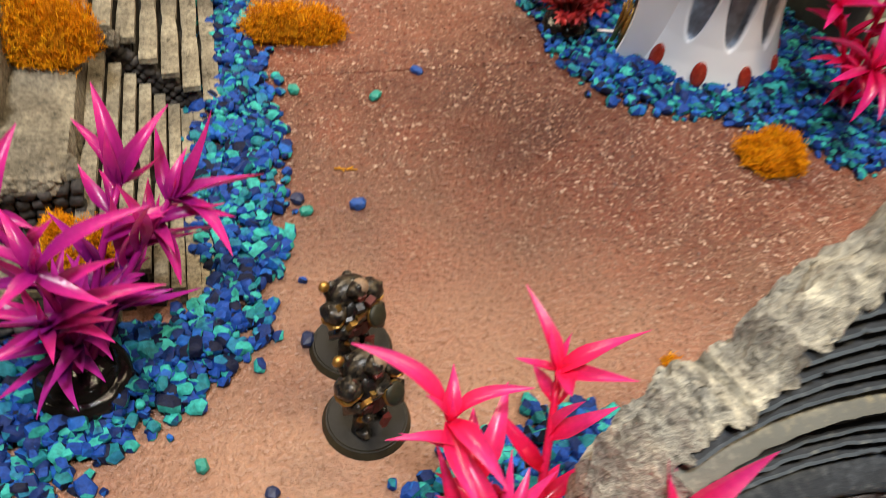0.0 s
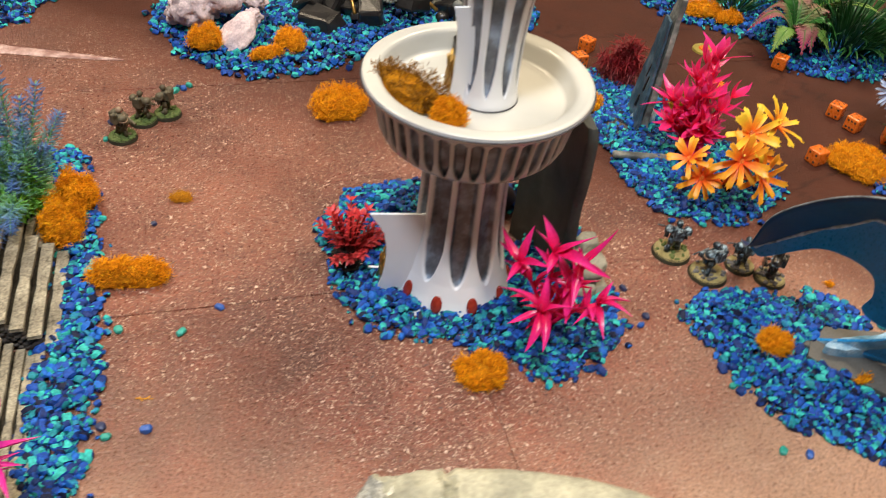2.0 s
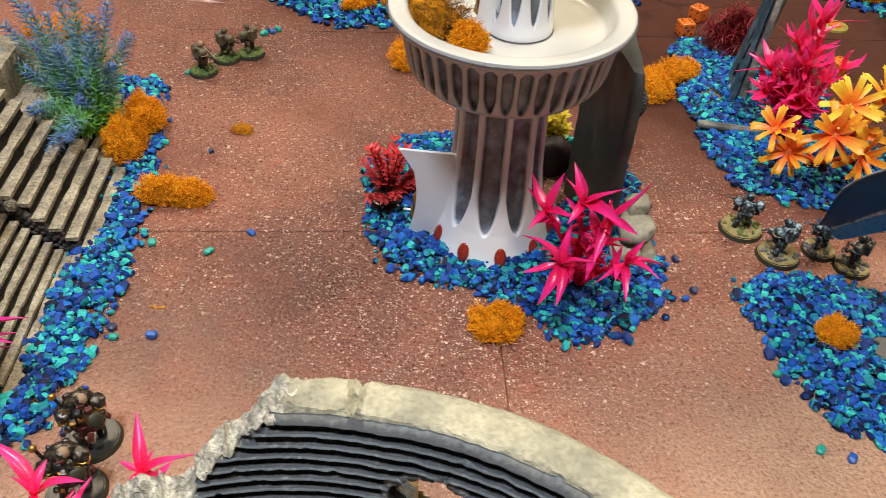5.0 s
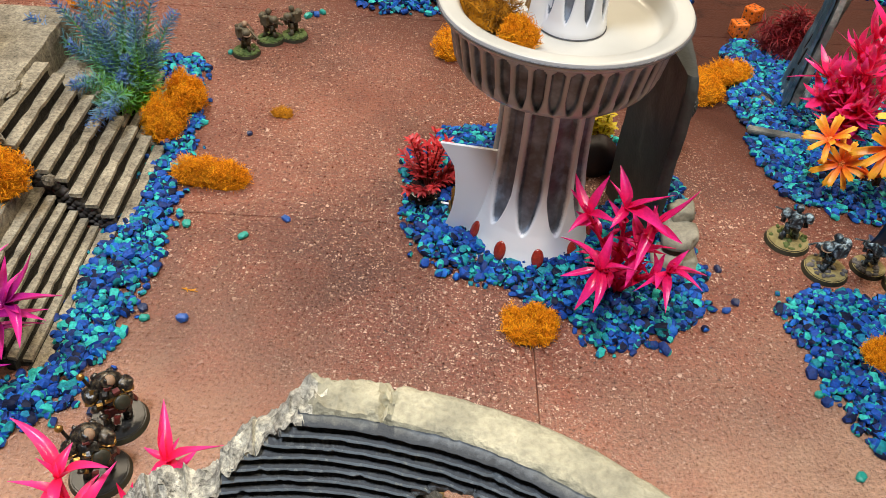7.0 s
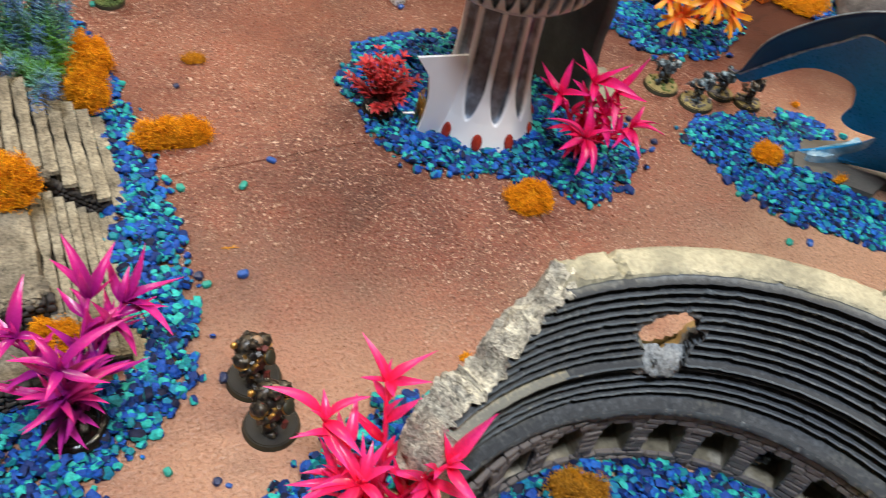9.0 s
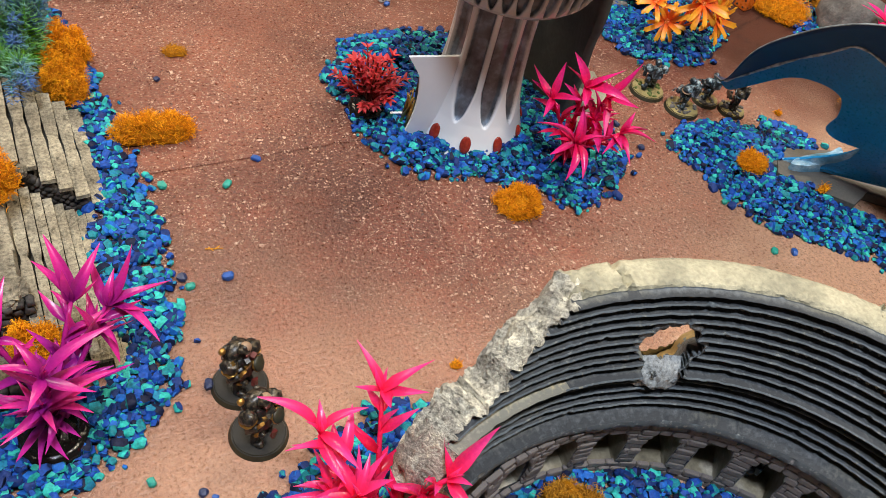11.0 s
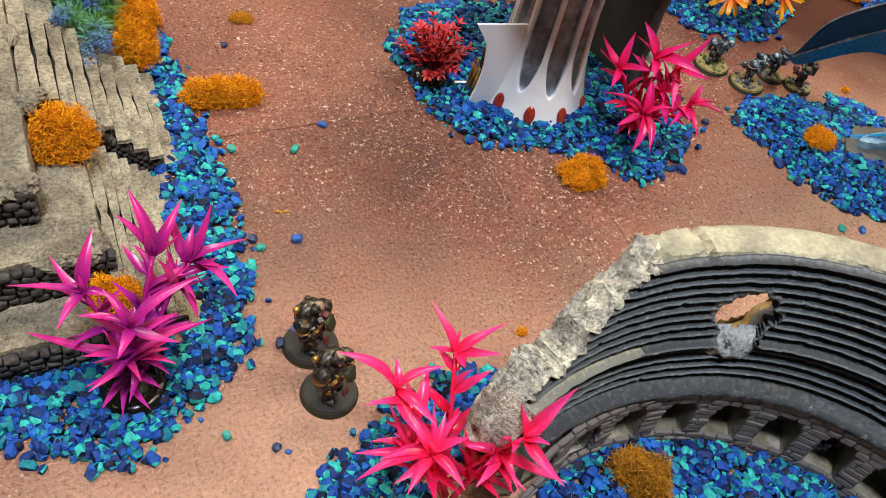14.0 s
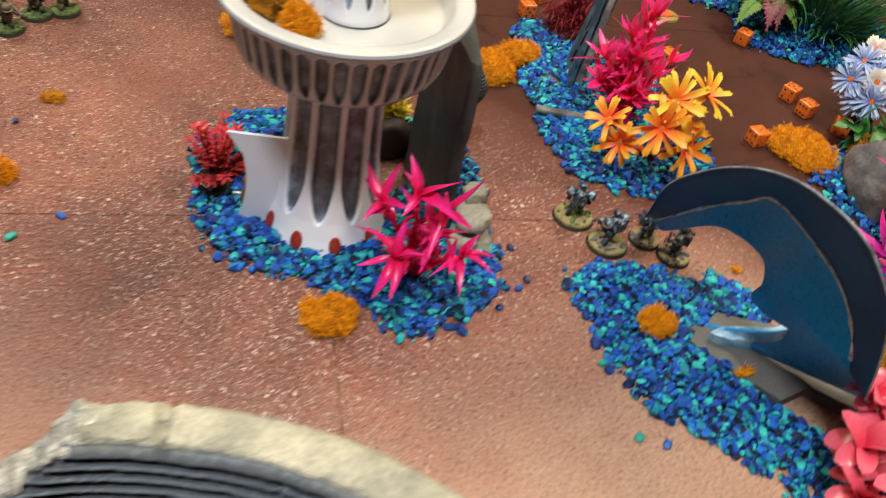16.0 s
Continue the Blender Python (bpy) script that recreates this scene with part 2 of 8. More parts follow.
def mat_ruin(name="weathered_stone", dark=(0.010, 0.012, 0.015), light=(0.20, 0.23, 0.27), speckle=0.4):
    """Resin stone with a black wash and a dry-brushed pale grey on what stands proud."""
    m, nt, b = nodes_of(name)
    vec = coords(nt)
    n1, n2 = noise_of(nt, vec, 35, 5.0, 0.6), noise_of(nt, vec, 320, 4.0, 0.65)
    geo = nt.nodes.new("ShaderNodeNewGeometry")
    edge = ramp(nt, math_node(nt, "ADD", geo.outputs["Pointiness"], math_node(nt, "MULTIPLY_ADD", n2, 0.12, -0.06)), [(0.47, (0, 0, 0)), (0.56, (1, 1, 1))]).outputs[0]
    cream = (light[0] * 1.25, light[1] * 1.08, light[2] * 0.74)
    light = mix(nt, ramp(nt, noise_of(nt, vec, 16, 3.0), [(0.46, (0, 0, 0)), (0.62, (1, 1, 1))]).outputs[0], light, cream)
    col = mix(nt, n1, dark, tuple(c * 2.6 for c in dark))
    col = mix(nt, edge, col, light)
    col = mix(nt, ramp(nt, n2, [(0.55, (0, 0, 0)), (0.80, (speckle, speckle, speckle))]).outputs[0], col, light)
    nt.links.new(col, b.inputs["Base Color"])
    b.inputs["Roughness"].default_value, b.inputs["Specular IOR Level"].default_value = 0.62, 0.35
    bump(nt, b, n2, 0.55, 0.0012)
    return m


def mat_stone(name, colours, depth, wash=0.8, grit=0.45):
    """Cast stone: blotched paint, dark pits and hairline cracks, rubbed edges, a coarse broken relief."""
    m, nt, b = nodes_of(name)
    vec = coords(nt)
    big, mid, fine = noise_of(nt, vec, 38, 6.0, 0.65), noise_of(nt, vec, 130, 5.0, 0.65), noise_of(nt, vec, 520, 4.0, 0.7)
    col = ramp(nt, big, [(0.28, colours[0]), (0.48, colours[1]), (0.68, colours[2])]).outputs[0]
    col = mix(nt, 0.8, col, ramp(nt, mid, [(0.30, (0.70, 0.69, 0.68)), (0.5, (1, 1, 1)), (0.70, (1.25, 1.24, 1.22))]).outputs[0], "MULTIPLY")
    col = mix(nt, grit, col, ramp(nt, fine, [(0.36, (0.40, 0.40, 0.40)), (0.52, (1, 1, 1)), (0.68, (1.4, 1.4, 1.38))]).outputs[0], "MULTIPLY")
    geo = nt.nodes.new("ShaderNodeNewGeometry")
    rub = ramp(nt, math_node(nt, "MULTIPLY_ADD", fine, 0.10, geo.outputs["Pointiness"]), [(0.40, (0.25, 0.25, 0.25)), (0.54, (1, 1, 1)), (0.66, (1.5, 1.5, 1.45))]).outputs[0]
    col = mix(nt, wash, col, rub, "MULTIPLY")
    warp = nt.nodes.new("ShaderNodeVectorMath")
    warp.operation = "MULTIPLY_ADD"
    nt.links.new(node(nt, "ShaderNodeTexNoise", Scale=70.0).outputs[1], warp.inputs[0])
    warp.inputs[1].default_value = (0.02, 0.02, 0.02)
    nt.links.new(vec, warp.inputs[2])
    v = node(nt, "ShaderNodeTexVoronoi", Scale=42.0, feature="DISTANCE_TO_EDGE")
    nt.links.new(warp.outputs[0], v.inputs["Vector"])
    crack = ramp(nt, math_node(nt, "ADD", v.outputs["Distance"], ramp(nt, mid, [(0.38, (0, 0, 0)), (0.46, (0.2, 0.2, 0.2))]).outputs[0]), [(0.006, (0.22, 0.21, 0.20)), (0.022, (1, 1, 1))]).outputs[0]
    col = mix(nt, 0.9, col, crack, "MULTIPLY")
    nt.links.new(col, b.inputs["Base Color"])
    b.inputs["Roughness"].default_value, b.inputs["Specular IOR Level"].default_value = 0.75, 0.3
    high = math_node(nt, "ADD", math_node(nt, "MULTIPLY", mid, 1.3), math_node(nt, "MULTIPLY_ADD", fine, 0.6, math_node(nt, "MULTIPLY", crack, 0.25)))
    bump(nt, b, high, 0.9, depth)
    return m


def mat_tower(name="white_paint_with_wash", low=(0.74, 0.76, 0.80), high=(0.82, 0.83, 0.86)):
    """White paint with a blue-grey wash brushed into the flutes, as the mesh's own paint mask tells."""
    m, nt, b = nodes_of(name)
    mask = node(nt, "ShaderNodeAttribute", attribute_name="wash")
    vec = coords(nt)
    n1, n2 = noise_of(nt, vec, 60, 4.0), noise_of(nt, vec, 350, 3.0)
    wash = ramp(nt, n1, [(0.30, (0.060, 0.062, 0.070)), (0.50, (0.15, 0.17, 0.21)), (0.68, (0.31, 0.39, 0.51))]).outputs[0]
    edge = ramp(nt, math_node(nt, "ADD", mask.outputs["Fac"], math_node(nt, "MULTIPLY_ADD", n2, 0.3, -0.15)), [(0.25, (0, 0, 0)), (0.60, (1, 1, 1))]).outputs[0]
    col = mix(nt, edge, mix(nt, n1, low, high), wash)
    nt.links.new(col, b.inputs["Base Color"])
    b.inputs["Roughness"].default_value, b.inputs["Coat Weight"].default_value = 0.22, 0.3
    bump(nt, b, n2, 0.06, 0.0003)
    return m


def plain_paint(name, a, c, rough=0.32):
    m, nt, b = nodes_of(name)
    vec = coords(nt)
    nt.links.new(mix(nt, noise_of(nt, vec, 45, 5.0), a, c), b.inputs["Base Color"])
    b.inputs["Roughness"].default_value, b.inputs["Coat Weight"].default_value = rough, 0.15
    bump(nt, b, noise_of(nt, vec, 500, 2.0), 0.05, 0.0003)
    return m


M = {
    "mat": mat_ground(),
    "wall": surface("painted_plaster", [(0.075, 0.072, 0.07), (0.10, 0.095, 0.09)], 3, 60, 0.8, where="World"),
    "ceiling": surface("ceiling_plaster", [(0.10, 0.10, 0.098), (0.13, 0.13, 0.126)], 3, 60, 0.85, where="World"),
    "board": surface("dark_board", [(0.05, 0.035, 0.03), (0.08, 0.055, 0.045)], 8, 200, 0.6, where="World"),
    "gravel": by_island("dyed_gravel", [(0.0, (0.004, 0.008, 0.034)), (0.12, (0.008, 0.030, 0.15)), (0.30, (0.010, 0.064, 0.33)), (0.55, (0.012, 0.118, 0.47)), (0.67, (0.010, 0.20, 0.25)), (0.78, (0.030, 0.42, 0.38)), (0.93, (0.014, 0.19, 0.33))], 0.62, fine=480, spec=0.25, relief=0.9, depth=0.0007, stain=0.95),
    "pebble_navy": surface("navy_dyed_stone", [(0.010, 0.020, 0.07), (0.014, 0.03, 0.10)], 90, 900, 0.45),
    "pebble_blue": surface("blue_dyed_stone", [(0.012, 0.07, 0.30), (0.02, 0.11, 0.42)], 90, 900, 0.45),
    "pebble_green": surface("turquoise_dyed_stone", [(0.012, 0.24, 0.20), (0.02, 0.36, 0.28)], 90, 900, 0.45),
    "tower": mat_tower(),
    "tower_shaded": mat_tower("shaded_white_paint", (0.44, 0.44, 0.45), (0.58, 0.575, 0.58)),
    "white": plain_paint("white_paint", (0.72, 0.75, 0.80), (0.82, 0.83, 0.86)),
    "cream": plain_paint("cream_paint", (0.48, 0.46, 0.40), (0.55, 0.54, 0.49)),
    "ink": plain_paint("dark_ink_line", (0.03, 0.03, 0.035), (0.07, 0.07, 0.08), 0.5),
    "gem": surface("red_gem_paint", [(0.22, 0.018, 0.010), (0.36, 0.035, 0.02)], 200, 900, 0.22, coat=0.5),
    "gold": surface("gold_paint", [(0.30, 0.16, 0.04), (0.55, 0.33, 0.09)], 150, 900, 0.35, metal=0.85),
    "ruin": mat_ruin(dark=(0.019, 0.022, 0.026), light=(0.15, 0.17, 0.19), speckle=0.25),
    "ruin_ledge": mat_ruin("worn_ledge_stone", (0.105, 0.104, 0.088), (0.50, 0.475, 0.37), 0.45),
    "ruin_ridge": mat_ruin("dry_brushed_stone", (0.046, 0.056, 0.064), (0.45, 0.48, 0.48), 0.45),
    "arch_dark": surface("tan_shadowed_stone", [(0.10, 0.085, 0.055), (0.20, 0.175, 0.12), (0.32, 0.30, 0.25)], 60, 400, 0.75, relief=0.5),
    "ruin_top": surface("pale_broken_stone", [(0.21, 0.200, 0.15), (0.35, 0.33, 0.235), (0.47, 0.435, 0.31)], 45, 420, 0.72, relief=0.8, depth=0.0016),
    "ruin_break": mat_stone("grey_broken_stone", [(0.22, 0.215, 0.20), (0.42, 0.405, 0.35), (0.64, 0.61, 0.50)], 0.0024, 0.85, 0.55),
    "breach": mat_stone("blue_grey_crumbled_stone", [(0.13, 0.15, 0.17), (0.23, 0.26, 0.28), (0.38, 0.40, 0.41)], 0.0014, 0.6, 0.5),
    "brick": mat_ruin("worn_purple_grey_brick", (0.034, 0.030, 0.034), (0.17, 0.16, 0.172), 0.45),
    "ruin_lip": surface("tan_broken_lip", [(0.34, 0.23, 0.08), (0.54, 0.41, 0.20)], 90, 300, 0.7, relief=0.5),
    # nearly black, for the shade lines between the stair treads
    "crevice": mat_stone("shade_black_stone", [(0.020, 0.018, 0.015), (0.034, 0.030, 0.024), (0.060, 0.053, 0.042)], 0.0014, 0.7, 0.5),
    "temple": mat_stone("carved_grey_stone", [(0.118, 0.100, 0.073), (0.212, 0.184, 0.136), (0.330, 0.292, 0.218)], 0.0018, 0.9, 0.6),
    "rubble": surface("dark_rubble_stone", [(0.014, 0.012, 0.011), (0.045, 0.039, 0.035), (0.10, 0.088, 0.078)], 160, 500, 0.75, relief=0.6, depth=0.001),
    "pillar": surface("dark_green_stone", [(0.030, 0.036, 0.032), (0.075, 0.082, 0.068)], 40, 300, 0.42, relief=0.3),
    "cave": surface("grey_green_stone", [(0.024, 0.025, 0.023), (0.052, 0.054, 0.047)], 50, 350, 0.48, relief=0.4),
    "cave_rock": surface("tan_field_stone", [(0.20, 0.18, 0.13), (0.34, 0.31, 0.235)], 70, 400, 0.65, relief=0.4),
    "blue": surface("sea_blue_paint", [(0.003, 0.15, 0.42), (0.005, 0.23, 0.58), (0.008, 0.28, 0.66)], 14, 500, 0.30, relief=0.1, depth=0.0003),
    "navy": surface("shaded_blue_paint", [(0.004, 0.020, 0.062), (0.008, 0.042, 0.130)], 20, 500, 0.42, relief=0.1, depth=0.0003, spec=0.3),
    "foam": surface("pale_blue_paint", [(0.05, 0.19, 0.34), (0.13, 0.31, 0.47), (0.38, 0.54, 0.64)], 90, 500, 0.4, relief=0.4),
    "grey_board": surface("grey_card", [(0.080, 0.076, 0.068), (0.125, 0.119, 0.106)], 30, 500, 0.6, relief=0.3),
    "scuff": surface("pale_scuffed_line", [(0.10, 0.15, 0.19), (0.42, 0.50, 0.55), (0.62, 0.70, 0.74)], 200, 700, 0.5, relief=0.3),
    "edge": surface("worn_edge", [(0.05, 0.06, 0.07), (0.30, 0.34, 0.36)], 120, 700, 0.55, relief=0.3),
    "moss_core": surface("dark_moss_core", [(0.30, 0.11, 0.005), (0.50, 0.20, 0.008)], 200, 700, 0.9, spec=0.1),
    "moss": by_island("orange_moss", [(0.0, (0.48, 0.15, 0.004)), (0.25, (0.76, 0.27, 0.006)), (0.6, (0.92, 0.38, 0.009)), (0.85, (0.98, 0.48, 0.013))], 0.8, spec=0.15, relief=0.1),
    "moss_brown": by_island("ochre_moss", [(0.0, (0.28, 0.12, 0.012)), (0.35, (0.48, 0.21, 0.018)), (0.7, (0.62, 0.29, 0.025))], 0.8, spec=0.15, relief=0.1),
    "moss_umber": by_island("umber_moss", [(0.0, (0.13, 0.055, 0.006)), (0.35, (0.26, 0.11, 0.010)), (0.7, (0.40, 0.18, 0.016))], 0.8, spec=0.15, relief=0.1),
    "black": surface("black_plastic", [(0.010, 0.010, 0.010), (0.018, 0.018, 0.018)], 80, 800, 0.38, relief=0.15, depth=0.0003),
}


# ---- building helpers ----
rng = random.Random(7)


def mesh_of(name, verts, faces, mats, slots=None, smooth=True, uvs=None):
    me = bpy.data.meshes.new(name)
    me.from_pydata([tuple(map(float, v)) for v in verts], [], faces)
    for m in mats if isinstance(mats, (list, tuple)) else [mats]:
        me.materials.append(m)
    if slots is not None:
        me.polygons.foreach_set("material_index", np.asarray(slots, dtype=np.int32))
    me.polygons.foreach_set("use_smooth", np.full(len(me.polygons), smooth))
    if uvs is not None:
        layer = me.uv_layers.new(name="UVMap")
        idx = np.empty(len(me.loops), dtype=np.int32)
        me.loops.foreach_get("vertex_index", idx)
        layer.data.foreach_set("uv", np.asarray(uvs, dtype=np.float32)[idx].ravel())
    me.update()
    return me


def from_bm(name, bm, mats, smooth=False):
    me = bpy.data.meshes.new(name)
    bmesh.ops.recalc_face_normals(bm, faces=bm.faces)
    bm.to_mesh(me)
    bm.free()
    for m in mats if isinstance(mats, (list, tuple)) else [mats]:
        me.materials.append(m)
    if smooth is not None:
        me.polygons.foreach_set("use_smooth", np.full(len(me.polygons), smooth))
    return me


def put(name, me, parent=None, m=None, label="", category="", group="", kind=""):
    ob = new(name, me)
    if parent is not None:
        ob.parent = parent
    if m is not None:
        ob.matrix_basis = m
    return tagged(ob, label, category, group, kind)


def part(name, bm, material, parent, label="", smooth=False):
    return put(name, from_bm(name, bm, material, smooth), parent, label=label)


def thing(name, label, category, m=None, group="", kind=""):
    ob = new(name)
    ob.empty_display_size = 0.01
    if m is not None:
        ob.matrix_basis = m
    return tagged(ob, label, category, group, kind)


def box(bm, lo, hi, bevel=0.0):
    """A box between two corners, with bevelled edges."""
    lo, hi = Vector(lo), Vector(hi)
    made = bmesh.ops.create_cube(bm, size=1.0)["verts"]
    for v in made:
        v.co = Vector([(lo[k] + hi[k]) / 2 + v.co[k] * (hi[k] - lo[k]) for k in range(3)])
    edges = {e for v in made for e in v.link_edges}
    if bevel:
        bmesh.ops.bevel(bm, geom=list(edges), offset=bevel, segments=2, affect="EDGES", profile=0.5)
    return made


def grid_faces(nu, nv, wrap=False, start=0):
    out = []
    for i in range(nu if wrap else nu - 1):
        for j in range(nv - 1):
            a, b = start + i * nv + j, start + ((i + 1) % nu) * nv + j
            out.append((a, b, b + 1, a + 1))
    return out


def fbm(p, scale, octaves=3):
    return noise.fractal(Vector(p) * scale, 1.0, 2.0, octaves)


def lerp_table(x, table):
    xs, ys = [t[0] for t in table], [t[1] for t in table]
    return float(np.interp(x, xs, ys))


def smooth_outline(points, n=120):
    """A closed Catmull-Rom curve through a few points."""
    p = np.array(points, float)
    k = len(p)
    out = []
    for t in np.linspace(0, k, n, endpoint=False):
        i, f = int(t), t - int(t)
        a, b, c, d = p[(i - 1) % k], p[i % k], p[(i + 1) % k], p[(i + 2) % k]
        out.append(0.5 * (2 * b + (c - a) * f + (2 * a - 5 * b + 4 * c - d) * f * f + (3 * b - a - 3 * c + d) * f**3))
    return np.array(out)


def open_curve(points, n=60):
    p = np.array(points, float)
    p = np.vstack([2 * p[0] - p[1], p, 2 * p[-1] - p[-2]])
    out = []
    for t in np.linspace(0, len(p) - 3 - 1e-9, n):
        i, f = int(t), t - int(t)
        a, b, c, d = p[i : i + 4]
        out.append(0.5 * (2 * b + (c - a) * f + (2 * a - 5 * b + 4 * c - d) * f * f + (3 * b - a - 3 * c + d) * f**3))
    return np.array(out)


def inside_distance(pts, poly):
    """Distance to the outline, positive inside."""
    a, b = poly, np.roll(poly, -1, 0)
    d = np.full(len(pts), 1e9)
    odd = np.zeros(len(pts), bool)
    for (ax, ay), (bx, by) in zip(a, b):
        ab = np.array([bx - ax, by - ay])
        t = np.clip(((pts - (ax, ay)) @ ab) / (ab @ ab + 1e-12), 0, 1)
        d = np.minimum(d, np.hypot(*(pts - ((ax, ay) + t[:, None] * ab)).T))
        hit = (ay > pts[:, 1]) != (by > pts[:, 1])
        cross = (bx - ax) * (pts[:, 1] - ay) / (by - ay + 1e-15) + ax
        odd ^= hit & (pts[:, 0] < cross)
    return np.where(odd, d, -d)


# ---- the room and the mat ----
TILE = 0.3055
for k, (lo, hi) in enumerate((((-2.6, 2.5, -0.76), (2.6, 2.6, 2.5)), ((-2.6, -2.6, -0.76), (2.6, -2.5, 2.5)), ((2.5, -2.5, -0.76), (2.6, 2.5, 2.5)), ((-2.6, -2.5, -0.76), (-2.5, 2.5, 2.5)))):
    bm = bmesh.new()
    box(bm, lo, hi)
    put(("wall_north", "wall_south", "wall_east", "wall_west")[k], from_bm("wall", bm, M["wall"]), label="plain dark grey plastered room wall", category="wall", kind="structure")
bm = bmesh.new()
box(bm, (-2.6, -2.6, 2.5), (2.6, 2.6, 2.6))
put("ceiling", from_bm("ceiling", bm, M["ceiling"]), label="plain grey plastered ceiling", category="ceiling", kind="structure")
bm = bmesh.new()
box(bm, (-2.5, -2.5, -0.76), (2.5, 2.5, -0.74))
put("floor", from_bm("floor", bm, M["board"]), label="plain dark floor of the room", category="floor", kind="structure")
table = thing("gaming_table", "plain dark board table under the play mat", "table")
bm = bmesh.new()
box(bm, (-0.975, -0.630, -0.034), (0.935, 0.935, -0.0042), 0.003)
part("table_top", bm, M["board"], table)
for x in (-0.90, 0.86):
    for y in (-0.55, 0.85):
        bm = bmesh.new()
        box(bm, (x - 0.03, y - 0.03, -0.74), (x + 0.03, y + 0.03, -0.034), 0.002)
        part("leg", bm, M["board"], table)
ground = thing("ground", "red-brown printed gaming mat laid in square tiles", "mat", kind="structure")


# ---- gravel ----
def pebble_shapes(count, corners):
    """Chipped stones: the hulls of scattered corners on a rounded block."""
    shapes = []
    for k in range(count):
        bm = bmesh.new()
        sx, sy, sz = rng.uniform(0.95, 1.45), rng.uniform(0.75, 1.05), rng.uniform(0.60, 0.90)
        for j in range(corners):
            z = 1 - 2 * (j + 0.5) / corners
            a = 2.39996 * j + rng.uniform(-0.35, 0.35)
            c = math.sqrt(1 - z * z)
            p = [math.copysign(abs(q) ** 0.70, q) * rng.uniform(0.84, 1.0) for q in (c * math.cos(a), c * math.sin(a), z)]
            bm.verts.new((p[0] * sx, p[1] * sy, p[2] * sz))
        bmesh.ops.convex_hull(bm, input=bm.verts[:])
        for v in [v for v in bm.verts if not v.link_faces]:
            bm.verts.remove(v)
        bmesh.ops.triangulate(bm, faces=bm.faces[:])
        bm.verts.ensure_lookup_table()
        bm.verts.index_update()
        shapes.append((np.array([v.co for v in bm.verts]), np.array([[v.index for v in f.verts] for f in bm.faces])))
        bm.free()
    return shapes


PEBBLES, PEBBLES_LOW = pebble_shapes(30, 20), pebble_shapes(12, 10)


def scatter_pebbles(places, sizes, shapes):
    verts, faces, base = [], [], 0
    for (x, y, z), s in zip(places, sizes):
        v, f = shapes[rng.randrange(len(shapes))]
        tilt = np.array(Euler((rng.uniform(-0.5, 0.5), rng.uniform(-0.5, 0.5), rng.uniform(0, 6.28))).to_matrix())
        verts.append(v @ tilt.T * s + (x, y, z))
        faces.append(f + base)
        base += len(v)
    return np.vstack(verts), np.vstack(faces)


def gravel_bed(outline, label, height=0.010, size=0.00255, keep_out=(), edge=0.035, gap=0.0030, far=False, clear=None):
    """A heap of dyed gravel inside an outline: a low mound that thins to single stones at its edge."""
    poly = smooth_outline(outline)
    lo, hi = poly.min(0), poly.max(0)
    area = (hi - lo).prod()
    n = int(area / (gap * gap) * 1.25)
    pts = np.array([(lo[0] + (hi[0] - lo[0]) * rng.random(), lo[1] + (hi[1] - lo[1]) * rng.random()) for _ in range(n)])
    wob = np.array([0.007 * fbm((x, y, 0), 60) for x, y in pts])
    d = inside_distance(pts, poly) + wob - 0.0025
    if clear:
        d = np.where(inside_distance(pts, np.array(clear)) > -0.002, -1.0, d)
    places, sizes = [], []
    for (x, y), k in zip(pts, d):
        if k < 0.006 and rng.random() < (0.25 if k > 0 else 0.93 if k > -0.007 else 1.0):
            continue
        if any((x - a) ** 2 + (y - b) ** 2 < r * r for a, b, r in keep_out):
            continue
        s = size * rng.choice((0.6, 0.75, 0.85, 0.95, 1.0, 1.15, 1.35, 1.5))
        top = height * min(1.0, max(0.0, k) / edge) ** 0.7 * (0.8 + 0.5 * fbm((x, y, 3), 45))
        places.append((x, y, max(s * 0.55, top + rng.uniform(-0.0016, 0.0024))))
        sizes.append(s)
    # a lower layer fills the gaps of the mound
    low = [((x + rng.uniform(-0.003, 0.003), y + rng.uniform(-0.003, 0.003), max(s * 0.45, z - 0.0045)), s) for (x, y, z), s in zip(places, sizes) if z > 0.0045 and rng.random() < (0.3 if far else 0.8)]
    v, f = scatter_pebbles(places, sizes, PEBBLES_LOW if far else PEBBLES)
    if low:
        v2, f2 = scatter_pebbles([q[0] for q in low], [q[1] for q in low], PEBBLES_LOW)
        v, f = np.vstack((v, v2)), np.vstack((f, f2 + len(v)))
    me = bpy.data.meshes.new("gravel")
    me.vertices.add(len(v))
    me.vertices.foreach_set("co", v.ravel())
    me.loops.add(f.size)
    me.loops.foreach_set("vertex_index", f.ravel())
    me.polygons.add(len(f))
    me.polygons.foreach_set("loop_start", np.arange(0, f.size, 3))
    me.update(calc_edges=True)
    me.materials.append(M["gravel"])
    me.polygons.foreach_set("use_smooth", np.ones(len(f), dtype=bool))
    me.set_sharp_from_angle(angle=radians(45 if far else 33))
    heap = put("gravel", me, label=label, category="gravel", kind="stuff")
    return heap


# ---- the white tower ----
TOWER = (0.0015, -0.002)


